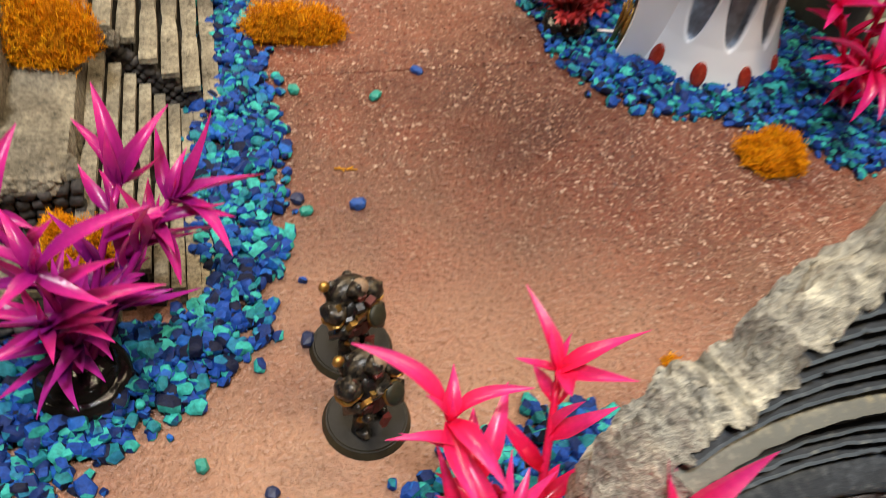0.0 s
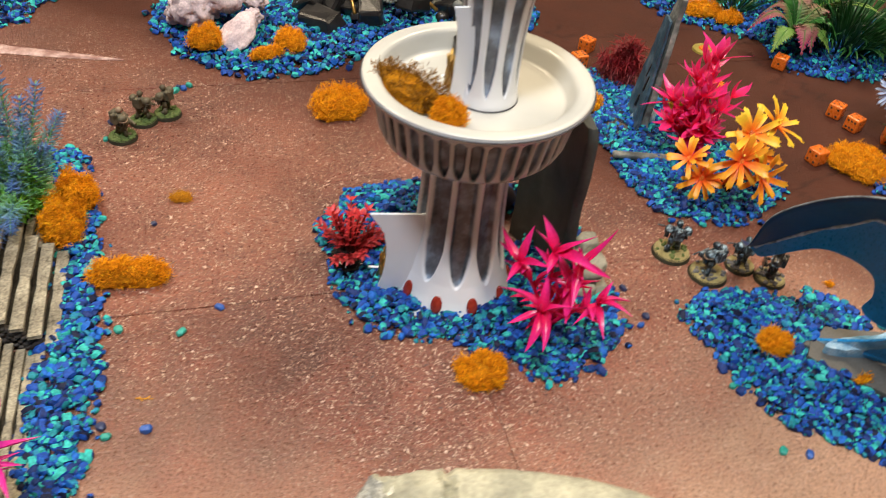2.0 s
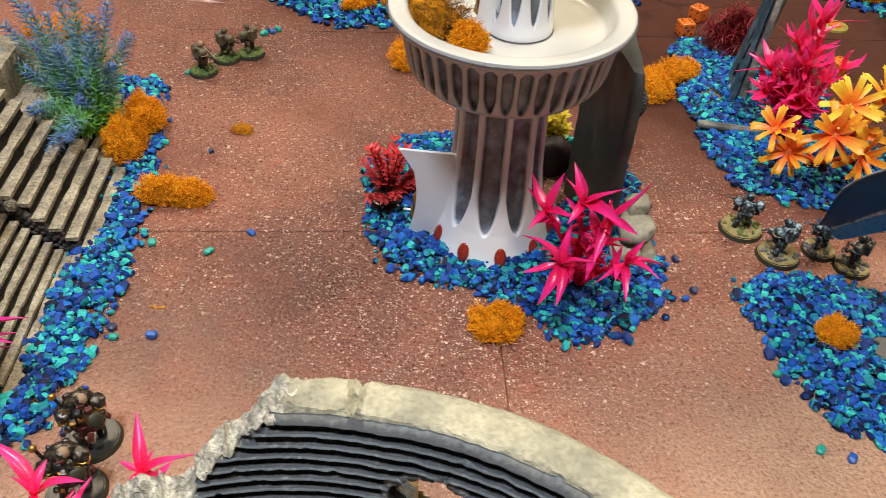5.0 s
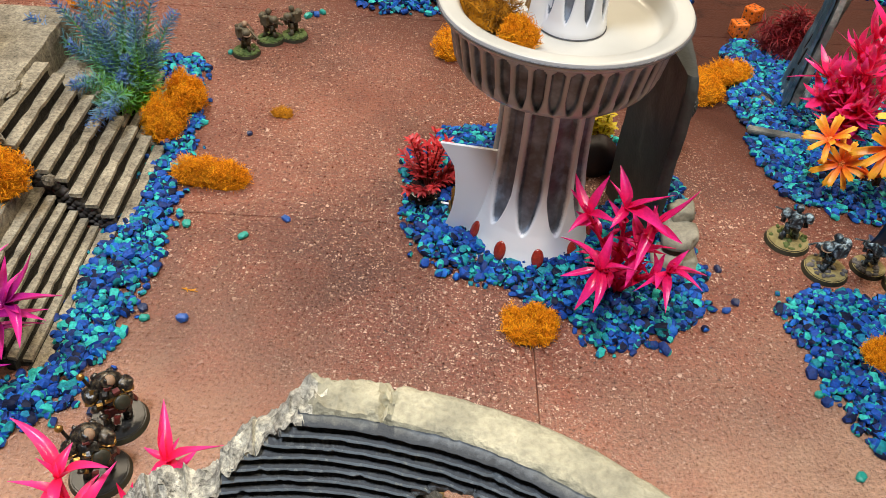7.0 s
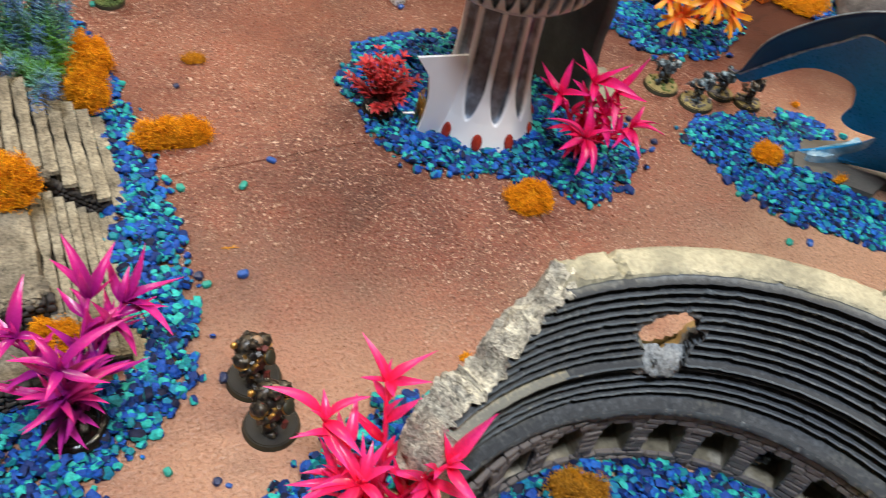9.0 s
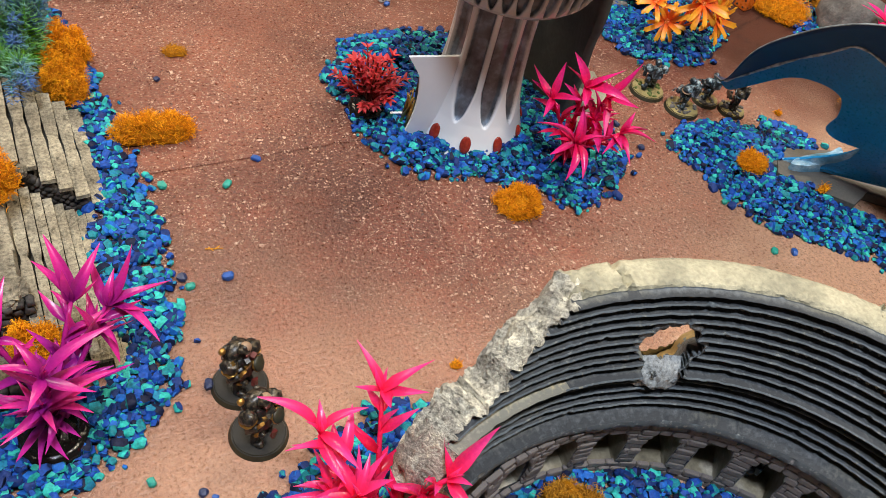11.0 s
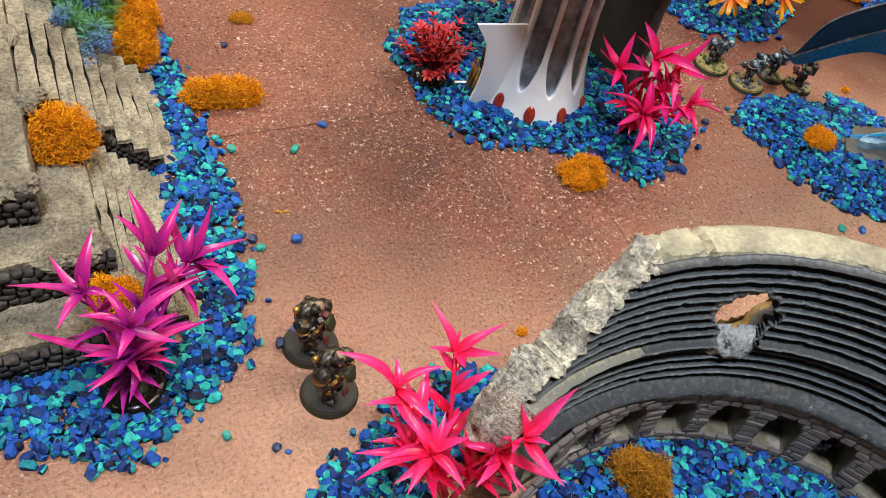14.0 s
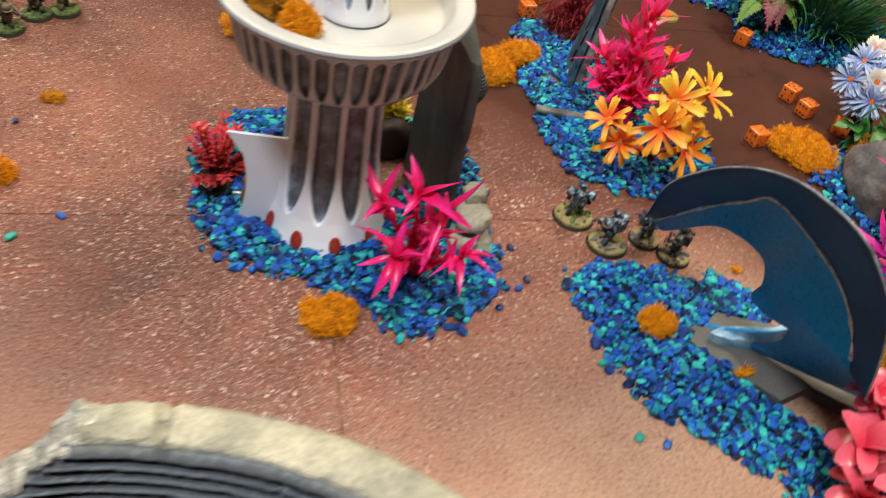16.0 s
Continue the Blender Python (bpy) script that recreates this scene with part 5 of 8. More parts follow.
    top = [bm.verts.new(p + Vector((0, 0, 0.0105 if k < 2 else 0.0085))) for k, p in enumerate(base)]
    bm.faces.new(low[::-1]), bm.faces.new(top)
    for k in range(4):
        bm.faces.new((low[k], low[(k + 1) % 4], top[(k + 1) % 4], top[k]))
    bmesh.ops.bevel(bm, geom=list(bm.edges), offset=0.0006, segments=1, affect="EDGES")
    part("card_foot", bm, M["grey_board"], t, "bare grey card foot")
    bm = bmesh.new()
    shape = [(0.2311, -0.1257), (0.2533, -0.1524), (0.2737, -0.1745), (0.300, -0.165), (0.308, -0.116), (0.2781, -0.1074), (0.2545, -0.0983)]
    low = [bm.verts.new((x, y, 0.0)) for x, y in shape]
    top = [bm.verts.new((x, y, 0.0098)) for x, y in shape]
    bm.faces.new(low[::-1]), bm.faces.new(top)
    for k in range(len(shape)):
        bm.faces.new((low[k], low[(k + 1) % len(shape)], top[(k + 1) % len(shape)], top[k]))
    part("card_base", bm, M["grey_board"], t, "flat grey card base")


build_wave()


# ---- the cave arch behind the tower ----
def build_cave():
    t = thing("standing_rock", "dark grey-green resin rock slab with tan stones at its foot", "ornament")
    # plan of the standing slab: inner back, inner front, outer front, outer back
    plan = [Vector((0.0635, 0.048)), Vector((0.0775, -0.0200)), Vector((0.0850, -0.0225)), Vector((0.0915, 0.0560))]
    ring, inside = [], (plan[0] + plan[1] + plan[2] + plan[3]) / 4
    for k, steps, bow in ((0, 22, 0.0035), (1, 8, -0.0012), (2, 22, -0.002), (3, 10, 0.0)):
        p, q = plan[k], plan[(k + 1) % 4]
        side = Vector((q.y - p.y, p.x - q.x)).normalized()
        if side.dot((p + q) / 2 - inside) > 0:
            side = -side
        ring += [p.lerp(q, j / steps) + side * bow * math.sin(math.pi * j / steps) for j in range(steps)]
    rows, nr = 34, len(ring)
    verts = []
    for j in range(rows + 1):
        z = 0.140 * j / rows
        for p in ring:
            outer = max(0.0, (p.x - 0.083) / 0.009)
            wear = 0.0012 * fbm((p.x * 60, p.y * 60, z * 45), 1.0) + 0.0005 * fbm((p.x * 200, p.y * 200, z * 160), 1.0) + 0.0030 * outer * (0.42 - noise.voronoi(Vector((p.x, p.y, z)) * 120)[0][0])
            shrink = 1 - 0.06 * z / 0.140 - (0.10 if j == rows else 0.03 if j == rows - 1 else 0.0)
            c = inside + (p - inside) * shrink
            d = (p - inside).normalized()
            verts.append((c.x + d.x * wear, c.y + d.y * wear, z))
    faces = [(j * nr + i, j * nr + (i + 1) % nr, (j + 1) * nr + (i + 1) % nr, (j + 1) * nr + i) for j in range(rows) for i in range(nr)]
    faces.append(tuple(range(rows * nr, (rows + 1) * nr)))
    slab = put("slab", mesh_of("slab", verts, faces, M["cave"]), t, label="smooth dark grey-green standing slab")
    slab.data.set_sharp_from_angle(angle=radians(40))
    r = random.Random(5)
    spots = [(0.104, -0.026, 0.004, 0.013), (0.093, -0.032, 0.010, 0.010), (0.105, -0.015, 0.017, 0.011), (0.099, -0.025, 0.026, 0.0115), (0.105, 0.000, 0.010, 0.010), (0.102, -0.010, 0.034, 0.009)]
    for k, (x, y, z, s) in enumerate(spots):
        bm = bmesh.new()
        bmesh.ops.create_icosphere(bm, subdivisions=3, radius=1.0)
        sx, sy, sz = r.uniform(0.8, 1.15), r.uniform(0.9, 1.2), r.uniform(0.55, 0.8)
        for v in bm.verts:
            c = Vector([math.copysign(abs(q) ** 0.62, q) for q in v.co]) * (1 + 0.26 * fbm(v.co + Vector((k * 3, 0, 0)), 1.2))
            v.co = Vector((x + c.x * s * sx, y + c.y * s * sy, max(0.0, z + c.z * s * sz)))
        part("stone", bm, M["cave_rock"], t, "rounded tan stone", smooth=True)
    # a scaly cone on its outer side
    bm = bmesh.new()
    for ring in range(13):
        s = (ring + 0.5) / 13
        for k in range(18):
            a = 2 * math.pi * (k + 0.5 * (ring % 2)) / 18
            rad = 0.0095 * math.sin(math.pi * (0.12 + 0.80 * s))
            m = Matrix.Translation((0.116 + rad * math.cos(a), 0.086 + rad * math.sin(a), 0.043 + 0.030 * s)) @ pose(0, 0, 0, 0, 0, math.degrees(a)) @ Matrix.Diagonal((0.0012, 0.0018, 0.0016, 1))
            bmesh.ops.create_icosphere(bm, subdivisions=1, radius=1.0, matrix=m)
    part("cone", bm, M["cave"], t, "scaly olive cone", smooth=True)


build_cave()


# ---- stone and timber further back ----
def blob(name, place, radii, material, seed, label, category, amount=0.25, scale=1.6, sub=4):
    bm = bmesh.new()
    bmesh.ops.create_icosphere(bm, subdivisions=sub, radius=1.0)
    for v in bm.verts:
        d = 1 + amount * fbm(v.co + Vector((seed * 3.1, seed, 0)), scale) + 0.3 * amount * fbm(v.co + Vector((0, seed * 2.7, 0)), scale * 3)
        v.co = Vector((v.co.x * radii[0] * d, v.co.y * radii[1] * d, max(-0.35 * radii[2], v.co.z * radii[2] * d)))
    ob = put(name, from_bm(name, bm, material, True), None, pose(*place), label, category)
    return ob


M["coral"] = surface("pale_pink_coral", [(0.44, 0.34, 0.36), (0.60, 0.48, 0.49), (0.70, 0.59, 0.58)], 60, 420, 0.8, relief=0.8, depth=0.0015)
M["rock"] = surface("mottled_grey_rock", [(0.055, 0.05, 0.05), (0.13, 0.12, 0.115), (0.24, 0.21, 0.19)], 30, 260, 0.65, relief=0.6, depth=0.0015)
M["maroon_lump"] = surface("dark_maroon_lump", [(0.008, 0.003, 0.003), (0.022, 0.007, 0.006)], 60, 300, 0.6)
M["plank"] = surface("weathered_blue_grey_timber", [(0.040, 0.044, 0.042), (0.115, 0.120, 0.110), (0.32, 0.315, 0.27)], 60, 350, 0.6, relief=0.6, depth=0.001)
M["blue_panel"] = surface("dull_blue_painted_panel", [(0.012, 0.030, 0.048), (0.030, 0.068, 0.10), (0.11, 0.17, 0.21)], 50, 350, 0.5, relief=0.4)
M["hull"] = surface("black_oily_hull", [(0.007, 0.007, 0.008), (0.025, 0.022, 0.02)], 70, 400, 0.35, relief=0.4)
M["red"] = surface("dull_red_paint", [(0.16, 0.012, 0.012), (0.30, 0.025, 0.02)], 60, 400, 0.5)


def build_coral():
    t = thing("coral", "pale pink branching coral on blue gravel", "coral", pose(-0.15, 0.40, 0))
    r = random.Random(3)
    lumps = [(-0.020, 0.020, 0.030, 0.022), (0.004, 0.022, 0.040, 0.020), (0.026, 0.026, 0.046, 0.017), (-0.034, 0.030, 0.020, 0.016), (0.042, 0.018, 0.034, 0.010), (0.036, 0.002, 0.024, 0.009), (0.024, 0.034, 0.064, 0.016), (0.000, 0.034, 0.060, 0.018), (-0.022, 0.040, 0.050, 0.016)]
    for k, (x, y, z, s) in enumerate(lumps):
        bm = bmesh.new()
        bmesh.ops.create_icosphere(bm, subdivisions=4, radius=1.0)
        for v in bm.verts:
            d = 1 + 0.35 * fbm(v.co + Vector((k * 3, 1, 0)), 1.8) + 0.14 * fbm(v.co, 6.0)
            v.co = Vector((x + v.co.x * s * d * 1.1, y + v.co.y * s * d, max(0.0, z + v.co.z * s * d)))
        part("coral_lump", bm, M["coral"], t, smooth=True)
    bm = bmesh.new()
    bmesh.ops.create_icosphere(bm, subdivisions=4, radius=1.0)
    for v in bm.verts:
        d = 1 + 0.25 * fbm(v.co + Vector((9, 1, 0)), 1.5)
        s = v.co.z
        v.co = Vector((0.018 + v.co.x * 0.018 * d + s * 0.013, -0.020 + v.co.y * 0.017 * d + s * 0.012, max(0.004, 0.016 + s * 0.018)))
    part("coral_foot", bm, M["coral"], t, "pale splayed coral foot", smooth=True)


build_coral()


def build_planks():
    """Leaning weathered boards of a wreck."""
    t = thing("wreck_boards", "tall leaning blue-grey wreck boards in the gravel", "wreck", pose(0.230, 0.188, 0))
    for k, (x, y, w, d, h, lean, mat, name, label) in enumerate(((0.014, 0.002, 0.040, 0.0070, 0.128, 0, "plank", "board", "weathered grey-brown board"), (0.006, 0.002, 0.044, 0.0036, 0.108, 0, "blue_panel", "panel", "dull blue painted panel with black slots"), (0.020, 0.014, 0.020, 0.0040, 0.092, 3, "plank", "board", "weathered grey-brown board"))):
        bm = bmesh.new()
        bmesh.ops.create_grid(bm, x_segments=5, y_segments=30, size=0.5)
        for v in bm.verts:
            s = v.co.y + 0.5
            wid = w * (1.0 - 0.62 * s**1.2) * (1 + 0.12 * fbm((v.co.x, s * 6, k), 1.0))
            v.co = Vector((v.co.x * wid + 0.016 * s, -d / 2 - 0.014 * s + 0.0010 * fbm((v.co.x * 4, s * 9, k + 5), 1.0), s * h))
        geo = bmesh.ops.extrude_face_region(bm, geom=list(bm.faces))["geom"]
        for v in geo:
            if isinstance(v, bmesh.types.BMVert):
                v.co.y += d * (1 - 0.4 * v.co.z / h)
        bm.transform(pose(x, y, 0, lean, 0, 77))
        part(name, bm, M[mat], t, label)
    for k, (u, z, h) in enumerate(((0.000, 0.040, 0.016), (0.007, 0.052, 0.014), (0.003, 0.022, 0.012))):
        bm = bmesh.new()
        box(bm, (u - 0.0012, -0.0008, z), (u + 0.0012, 0.0030, z + h), 0.0005)
        bm.transform(pose(0.0045, 0.002, 0, 10, 0, 77))
        part("slot", bm, M["black"], t, "black slot")
    bm = bmesh.new()
    box(bm, (-0.026, -0.012, 0.0), (-0.004, 0.014, 0.010), 0.003)
    bm.transform(pose(0, 0, 0.004, 0, -28, 24))
    part("timber_stub", bm, M["hull"], t, "dark broken stub")
    bm = bmesh.new()
    bmesh.ops.create_icosphere(bm, subdivisions=3, radius=1.0)
    for v in bm.verts:
        d = 1 + 0.3 * fbm(v.co, 2.0)
        v.co = Vector((0.018 + v.co.x * 0.013 * d, 0.000 + v.co.y * 0.010 * d, max(0.0, 0.008 + v.co.z * 0.013 * d)))
    part("pale_lump", bm, M["foam_grey"], t, "pale blue-grey lump", smooth=True)
    bm = bmesh.new()
    box(bm, (-0.005, -0.062, 0.006), (0.050, -0.054, 0.011), 0.0018)
    bm.transform(pose(-0.02, 0.0, 0, 0, 0, -14))
    part("fallen_board", bm, M["plank"], t, "fallen grey board")


M["foam_grey"] = surface("pale_blue_grey", [(0.16, 0.26, 0.32), (0.32, 0.44, 0.50)], 70, 500, 0.6)
build_planks()


def build_hulk():
    """Dark machine wreck beside the coral, with a red round shield."""
    t = thing("machine_wreck", "black oily machine wreck with rusty ribs and a red shield", "wreck", pose(0.02, 0.46, 0))
    r = random.Random(8)
    for k in range(26):
        bm = bmesh.new()
        s = r.uniform(0.008, 0.022)
        box(bm, (-s, -s * 0.7, -s * 0.5), (s, s * 0.7, s * 0.5), s * 0.2)
        for v in bm.verts:
            v.co *= 1 + 0.3 * fbm(v.co * 60 + Vector((k, 0, 0)), 1.0)
        bm.transform(pose(r.uniform(-0.075, 0.16), r.uniform(-0.045, 0.05), r.uniform(0.008, 0.030), r.uniform(-30, 30), r.uniform(-30, 30), r.uniform(0, 180)))
        part("plate", bm, M["hull"], t, "dented black plate")
    for k in range(8):
        bm = bmesh.new()
        bmesh.ops.create_cone(bm, cap_ends=True, segments=10, radius1=0.0022, radius2=0.0016, depth=r.uniform(0.03, 0.06))
        bm.transform(pose(r.uniform(-0.07, 0.10), r.uniform(-0.045, 0.03), 0.030, r.uniform(20, 80), 0, r.uniform(0, 360)))
        part("rusty_rib", bm, M["gold"], t, "rusty metal rib", smooth=True)
    bm = bmesh.new()
    bmesh.ops.create_cone(bm, cap_ends=True, segments=40, radius1=0.026, radius2=0.023, depth=0.005)
    bm.transform(pose(0.022, -0.030, 0.052, 68, 0, 8))
    shield = part("shield", bm, M["red"], t, "round red shield")
    for k in range(4):
        bm = bmesh.new()
        box(bm, (-0.0018, -0.025, -0.0012), (0.0018, 0.025, 0.0012), 0.0004)
        bm.transform(pose(0.022, -0.030, 0.052, 68, 0, 8) @ pose(0, 0, 0.0032, 0, 0, 45 * k))
        part("shield_bar", bm, M["plank"], shield, "grey-blue bar")
    bm = bmesh.new()
    for k in range(40):
        a = 2 * math.pi * k / 40
        bmesh.ops.create_icosphere(bm, subdivisions=1, radius=0.0026, matrix=Matrix.Translation((0.0255 * math.cos(a), 0.0255 * math.sin(a), 0)))
    bm.transform(pose(0.022, -0.030, 0.052, 68, 0, 8))
    part("shield_rim", bm, M["plank"], shield, "grey-blue rope rim", smooth=True)
    for k in range(26):
        bm = bmesh.new()
        bmesh.ops.create_icosphere(bm, subdivisions=2, radius=r.uniform(0.005, 0.011))
        for v in bm.verts:
            v.co *= 1 + 0.3 * fbm(v.co * 130 + Vector((k, 3, 0)), 1.0)
        bm.transform(pose(0.105 + r.uniform(-0.035, 0.040), -0.045 + r.uniform(-0.03, 0.06), r.uniform(0.006, 0.04)))
        part("chain_lump", bm, M["hull" if k % 3 else "plank"], t, "grey knotted lump", smooth=True)


build_hulk()
blob("rock", (0.482, 0.030, 0.012), (0.036, 0.046, 0.040), M["rock"], 4, "mottled grey rounded rock beside blue gravel", "rock", 0.16)


# ---- dice and counters ----
M["die_orange"] = surface("orange_die_plastic", [(0.60, 0.115, 0.012), (0.72, 0.165, 0.018)], 60, 600, 0.28, relief=0.05, coat=0.3)
M["die_white"] = surface("white_die_plastic", [(0.72, 0.71, 0.68), (0.80, 0.79, 0.76)], 60, 600, 0.3, relief=0.05, coat=0.3)
PIPS = {1: [(0, 0)], 2: [(-1, -1), (1, 1)], 3: [(-1, -1), (0, 0), (1, 1)], 4: [(-1, -1), (1, 1), (-1, 1), (1, -1)], 5: [(-1, -1), (1, 1), (-1, 1), (1, -1), (0, 0)], 6: [(-1, -1), (1, 1), (-1, 1), (1, -1), (-1, 0), (1, 0)]}
TURNS = [(1, (0, 0, 0)), (6, (180, 0, 0)), (2, (90, 0, 0)), (5, (-90, 0, 0)), (3, (0, 90, 0)), (4, (0, -90, 0))]


def make_die(size, material, label):
    t = thing("die", label, "die")
    bm = bmesh.new()
    box(bm, (-size / 2,) * 3, (size / 2,) * 3)
    bmesh.ops.bevel(bm, geom=list(bm.edges), offset=size * 0.13, segments=4, affect="EDGES", profile=0.6)
    part("cube", bm, material, t, smooth=True)
    for face, turn in TURNS:
        for x, y in PIPS[face]:
            bm = bmesh.new()
            bmesh.ops.create_uvsphere(bm, u_segments=12, v_segments=6, radius=size * 0.085)
            for v in bm.verts:
                v.co.z = v.co.z * 0.22 + size * 0.4985
                v.co.x += x * size * 0.25
                v.co.y += y * size * 0.25
            bm.transform(pose(0, 0, 0, *turn))
            part("pip", bm, M["black"], t, smooth=True)
    return t


orange = make_die(0.0150, M["die_orange"], "orange plastic die with black pips on the mat")
orange.matrix_basis = pose(0.396, 0.107, 0.0077, 0, 0, 12)
tagged(orange, group="orange dice")
for x, y, turn, flip in ((0.470, 0.182, 32, (90, 0)), (0.474, 0.156, 20, (0, 90)), (0.467, 0.286, 40, (0, -90)), (0.228, 0.311, 10, (180, 0)), (0.251, 0.345, 35, (90, 0)), (0.357, 0.235, 25, (0, 90)), (0.497, 0.128, 55, (-90, 0))):
    copy_thing(orange, pose(x, y, 0.0077, 0, 0, turn) @ pose(0, 0, 0, flip[0], flip[1], 0))
white_die = make_die(0.0118, M["die_white"], "small white plastic die with black pips on the mat")
white_die.matrix_basis = pose(0.004, 0.176, 0.0061, 0, 0, 8) @ pose(0, 0, 0, 0, 0, 90) @ pose(0, 0, 0, 0, 90, 0)
M["token"] = surface("olive_token", [(0.20, 0.16, 0.03), (0.34, 0.27, 0.05)], 120, 600, 0.5)
bm = bmesh.new()
bmesh.ops.create_cone(bm, cap_ends=True, segments=40, radius1=0.0140, radius2=0.0134, depth=0.0022)
bm.transform(pose(0.396, 0.333, 0.0013))
token = thing("token", "round olive counter with an orange flower-shaped middle", "counter", pose(0, 0, 0))
part("disc", bm, M["token"], token)
bm = bmesh.new()
bmesh.ops.create_cone(bm, cap_ends=True, segments=8, radius1=0.0074, radius2=0.0062, depth=0.0018)
bm.transform(pose(0.396, 0.333, 0.0030))
part("middle", bm, M["die_orange"], token, "orange raised middle")


# ---- painted miniatures, one plain mesh each ----
M["arm_black"] = surface("black_armour_paint", [(0.004, 0.004, 0.004), (0.014, 0.012, 0.010), (0.10, 0.075, 0.045)], 420, 900, 0.30, relief=0.3)
M["arm_blue"] = surface("dark_blue_armour_paint", [(0.005, 0.007, 0.010), (0.022, 0.034, 0.044), (0.30, 0.42, 0.48)], 330, 900, 0.42, relief=0.3)
M["skin"] = surface("tan_paint", [(0.20, 0.12, 0.07), (0.42, 0.29, 0.19)], 260, 900, 0.55)
M["khaki"] = surface("khaki_cloth_paint", [(0.055, 0.045, 0.025), (0.13, 0.105, 0.06)], 260, 900, 0.65)
M["dirt_red"] = surface("maroon_paint", [(0.07, 0.008, 0.007), (0.14, 0.02, 0.015)], 260, 900, 0.5)
M["base_green"] = surface("green_flock_base", [(0.035, 0.060, 0.012), (0.075, 0.115, 0.025), (0.13, 0.16, 0.045)], 160, 900, 0.85, relief=0.9, depth=0.0008)
M["base_rim"] = surface("dark_olive_rim", [(0.012, 0.012, 0.007), (0.035, 0.033, 0.016)], 160, 900, 0.5)
M["base_mud"] = surface("ochre_mud_base", [(0.12, 0.095, 0.035), (0.25, 0.20, 0.075), (0.32, 0.27, 0.12)], 160, 900, 0.8, relief=0.9, depth=0.0008)


def miniature(label, place, turn, base_r, base_mat, body, trim, accent, pose_kind, seed, size=1.0, base_stuff=None):
    """Base and armed trooper as one mesh: legs, torso, pads, helmet, pack and a held gun."""
    r = random.Random(seed)
    bm = bmesh.new()
    mats = [base_mat, body, trim, accent, base_stuff or (M["skin"] if pose_kind == "trophy" else base_mat), M["base_rim"]]

    def add(kind, slot, centre, radii, rot=(0, 0, 0), sub=2):
        before = set(bm.faces)
        m = pose(*centre, *rot) @ Matrix.Diagonal((*radii, 1))
        if kind == "ball":
            bmesh.ops.create_icosphere(bm, subdivisions=sub, radius=1.0, matrix=m)
        elif kind == "rod":
            bmesh.ops.create_cone(bm, cap_ends=True, segments=10, radius1=1.0, radius2=0.85, depth=2.0, matrix=m)
        else:
            bmesh.ops.create_cube(bm, size=2.0, matrix=m)
        for f in bm.faces:
            if f not in before:
                f.material_index, f.smooth = slot, kind != "box"

    bmesh.ops.create_cone(bm, cap_ends=True, segments=48, radius1=base_r, radius2=base_r * 0.90, depth=0.0034, matrix=pose(0, 0, 0.0017))
    bmesh.ops.bevel(bm, geom=[e for e in bm.edges if all(v.co.z > 0.003 for v in e.verts)], offset=0.0006, segments=2, affect="EDGES")
    for f in bm.faces:
        if f.normal.z < 0.7:
            f.material_index = 5
    if base_stuff:
        for _ in range(22):
            a, d = r.uniform(0, 6.28), base_r * math.sqrt(r.random()) * 0.82
            add("ball", 4, (d * math.cos(a), d * math.sin(a), 0.0036), (r.uniform(0.0012, 0.003), r.uniform(0.0012, 0.003), r.uniform(0.0006, 0.0018)), (0, 0, r.uniform(0, 90)), 1)
    k = size
    z = 0.0036
    stride = 0.0042 if pose_kind != "kneel" else 0.0055
    for side in (-1, 1):
        add("rod", 1, (side * stride * k, side * 0.0018 * k, z + 0.0030 * k), (0.0019 * k, 0.0019 * k, 0.0032 * k), (8 * side, -10 * side, 0))
        add("rod", 1, (side * stride * 0.75 * k, side * 0.0008 * k, z + 0.0088 * k), (0.0023 * k, 0.0025 * k, 0.0036 * k), (-6 * side, 12 * side, 0))
        add("ball", 2, (side * stride * 0.95 * k, side * 0.001 * k - 0.0020 * k, z + 0.0062 * k), (0.0012 * k, 0.0010 * k, 0.0013 * k))
        add("ball", 1, (side * stride * k, side * 0.0018 * k - 0.0018 * k, z + 0.0010 * k), (0.0021 * k, 0.0034 * k, 0.0013 * k))
    add("ball", 3, (0, 0, z + 0.0118 * k), (0.0043 * k, 0.0036 * k, 0.0030 * k))
    for j in range(5):
        add("box", 3, ((j - 2) * 0.0016 * k, -0.0030 * k, z + 0.0092 * k), (0.0008 * k, 0.0006 * k, 0.0026 * k), (r.uniform(-10, 10), 0, 0))
    add("ball", 1, (0, -0.0004 * k, z + 0.0172 * k), (0.0056 * k, 0.0046 * k, 0.0052 * k), (-8, 0, 0), 3)
    add("box", 2, (0, -0.0045 * k, z + 0.0182 * k), (0.0026 * k, 0.0006 * k, 0.0011 * k))
    add("box", 1, (0, 0.0050 * k, z + 0.0188 * k), (0.0036 * k, 0.0022 * k, 0.0042 * k))
    for side in (-1, 1):
        add("ball", 1, (side * 0.0030 * k, 0.0056 * k, z + 0.0232 * k), (0.0018 * k,) * 3)
        add("ball", 1, (side * 0.0068 * k, 0, z + 0.0200 * k), (0.0036 * k, 0.0039 * k, 0.0034 * k), (0, 20 * side, 0), 3)
        add("ball", 2, (side * 0.0070 * k, -0.0002 * k, z + 0.0187 * k), (0.0037 * k, 0.0041 * k, 0.0010 * k), (0, 24 * side, 0), 3)
        add("rod", 1, (side * 0.0070 * k, -0.0028 * k, z + 0.0140 * k), (0.0017 * k, 0.0017 * k, 0.0036 * k), (38, -12 * side, 0))
        add("ball", 1, (side * 0.0050 * k, -0.0066 * k, z + 0.0124 * k), (0.0015 * k,) * 3)
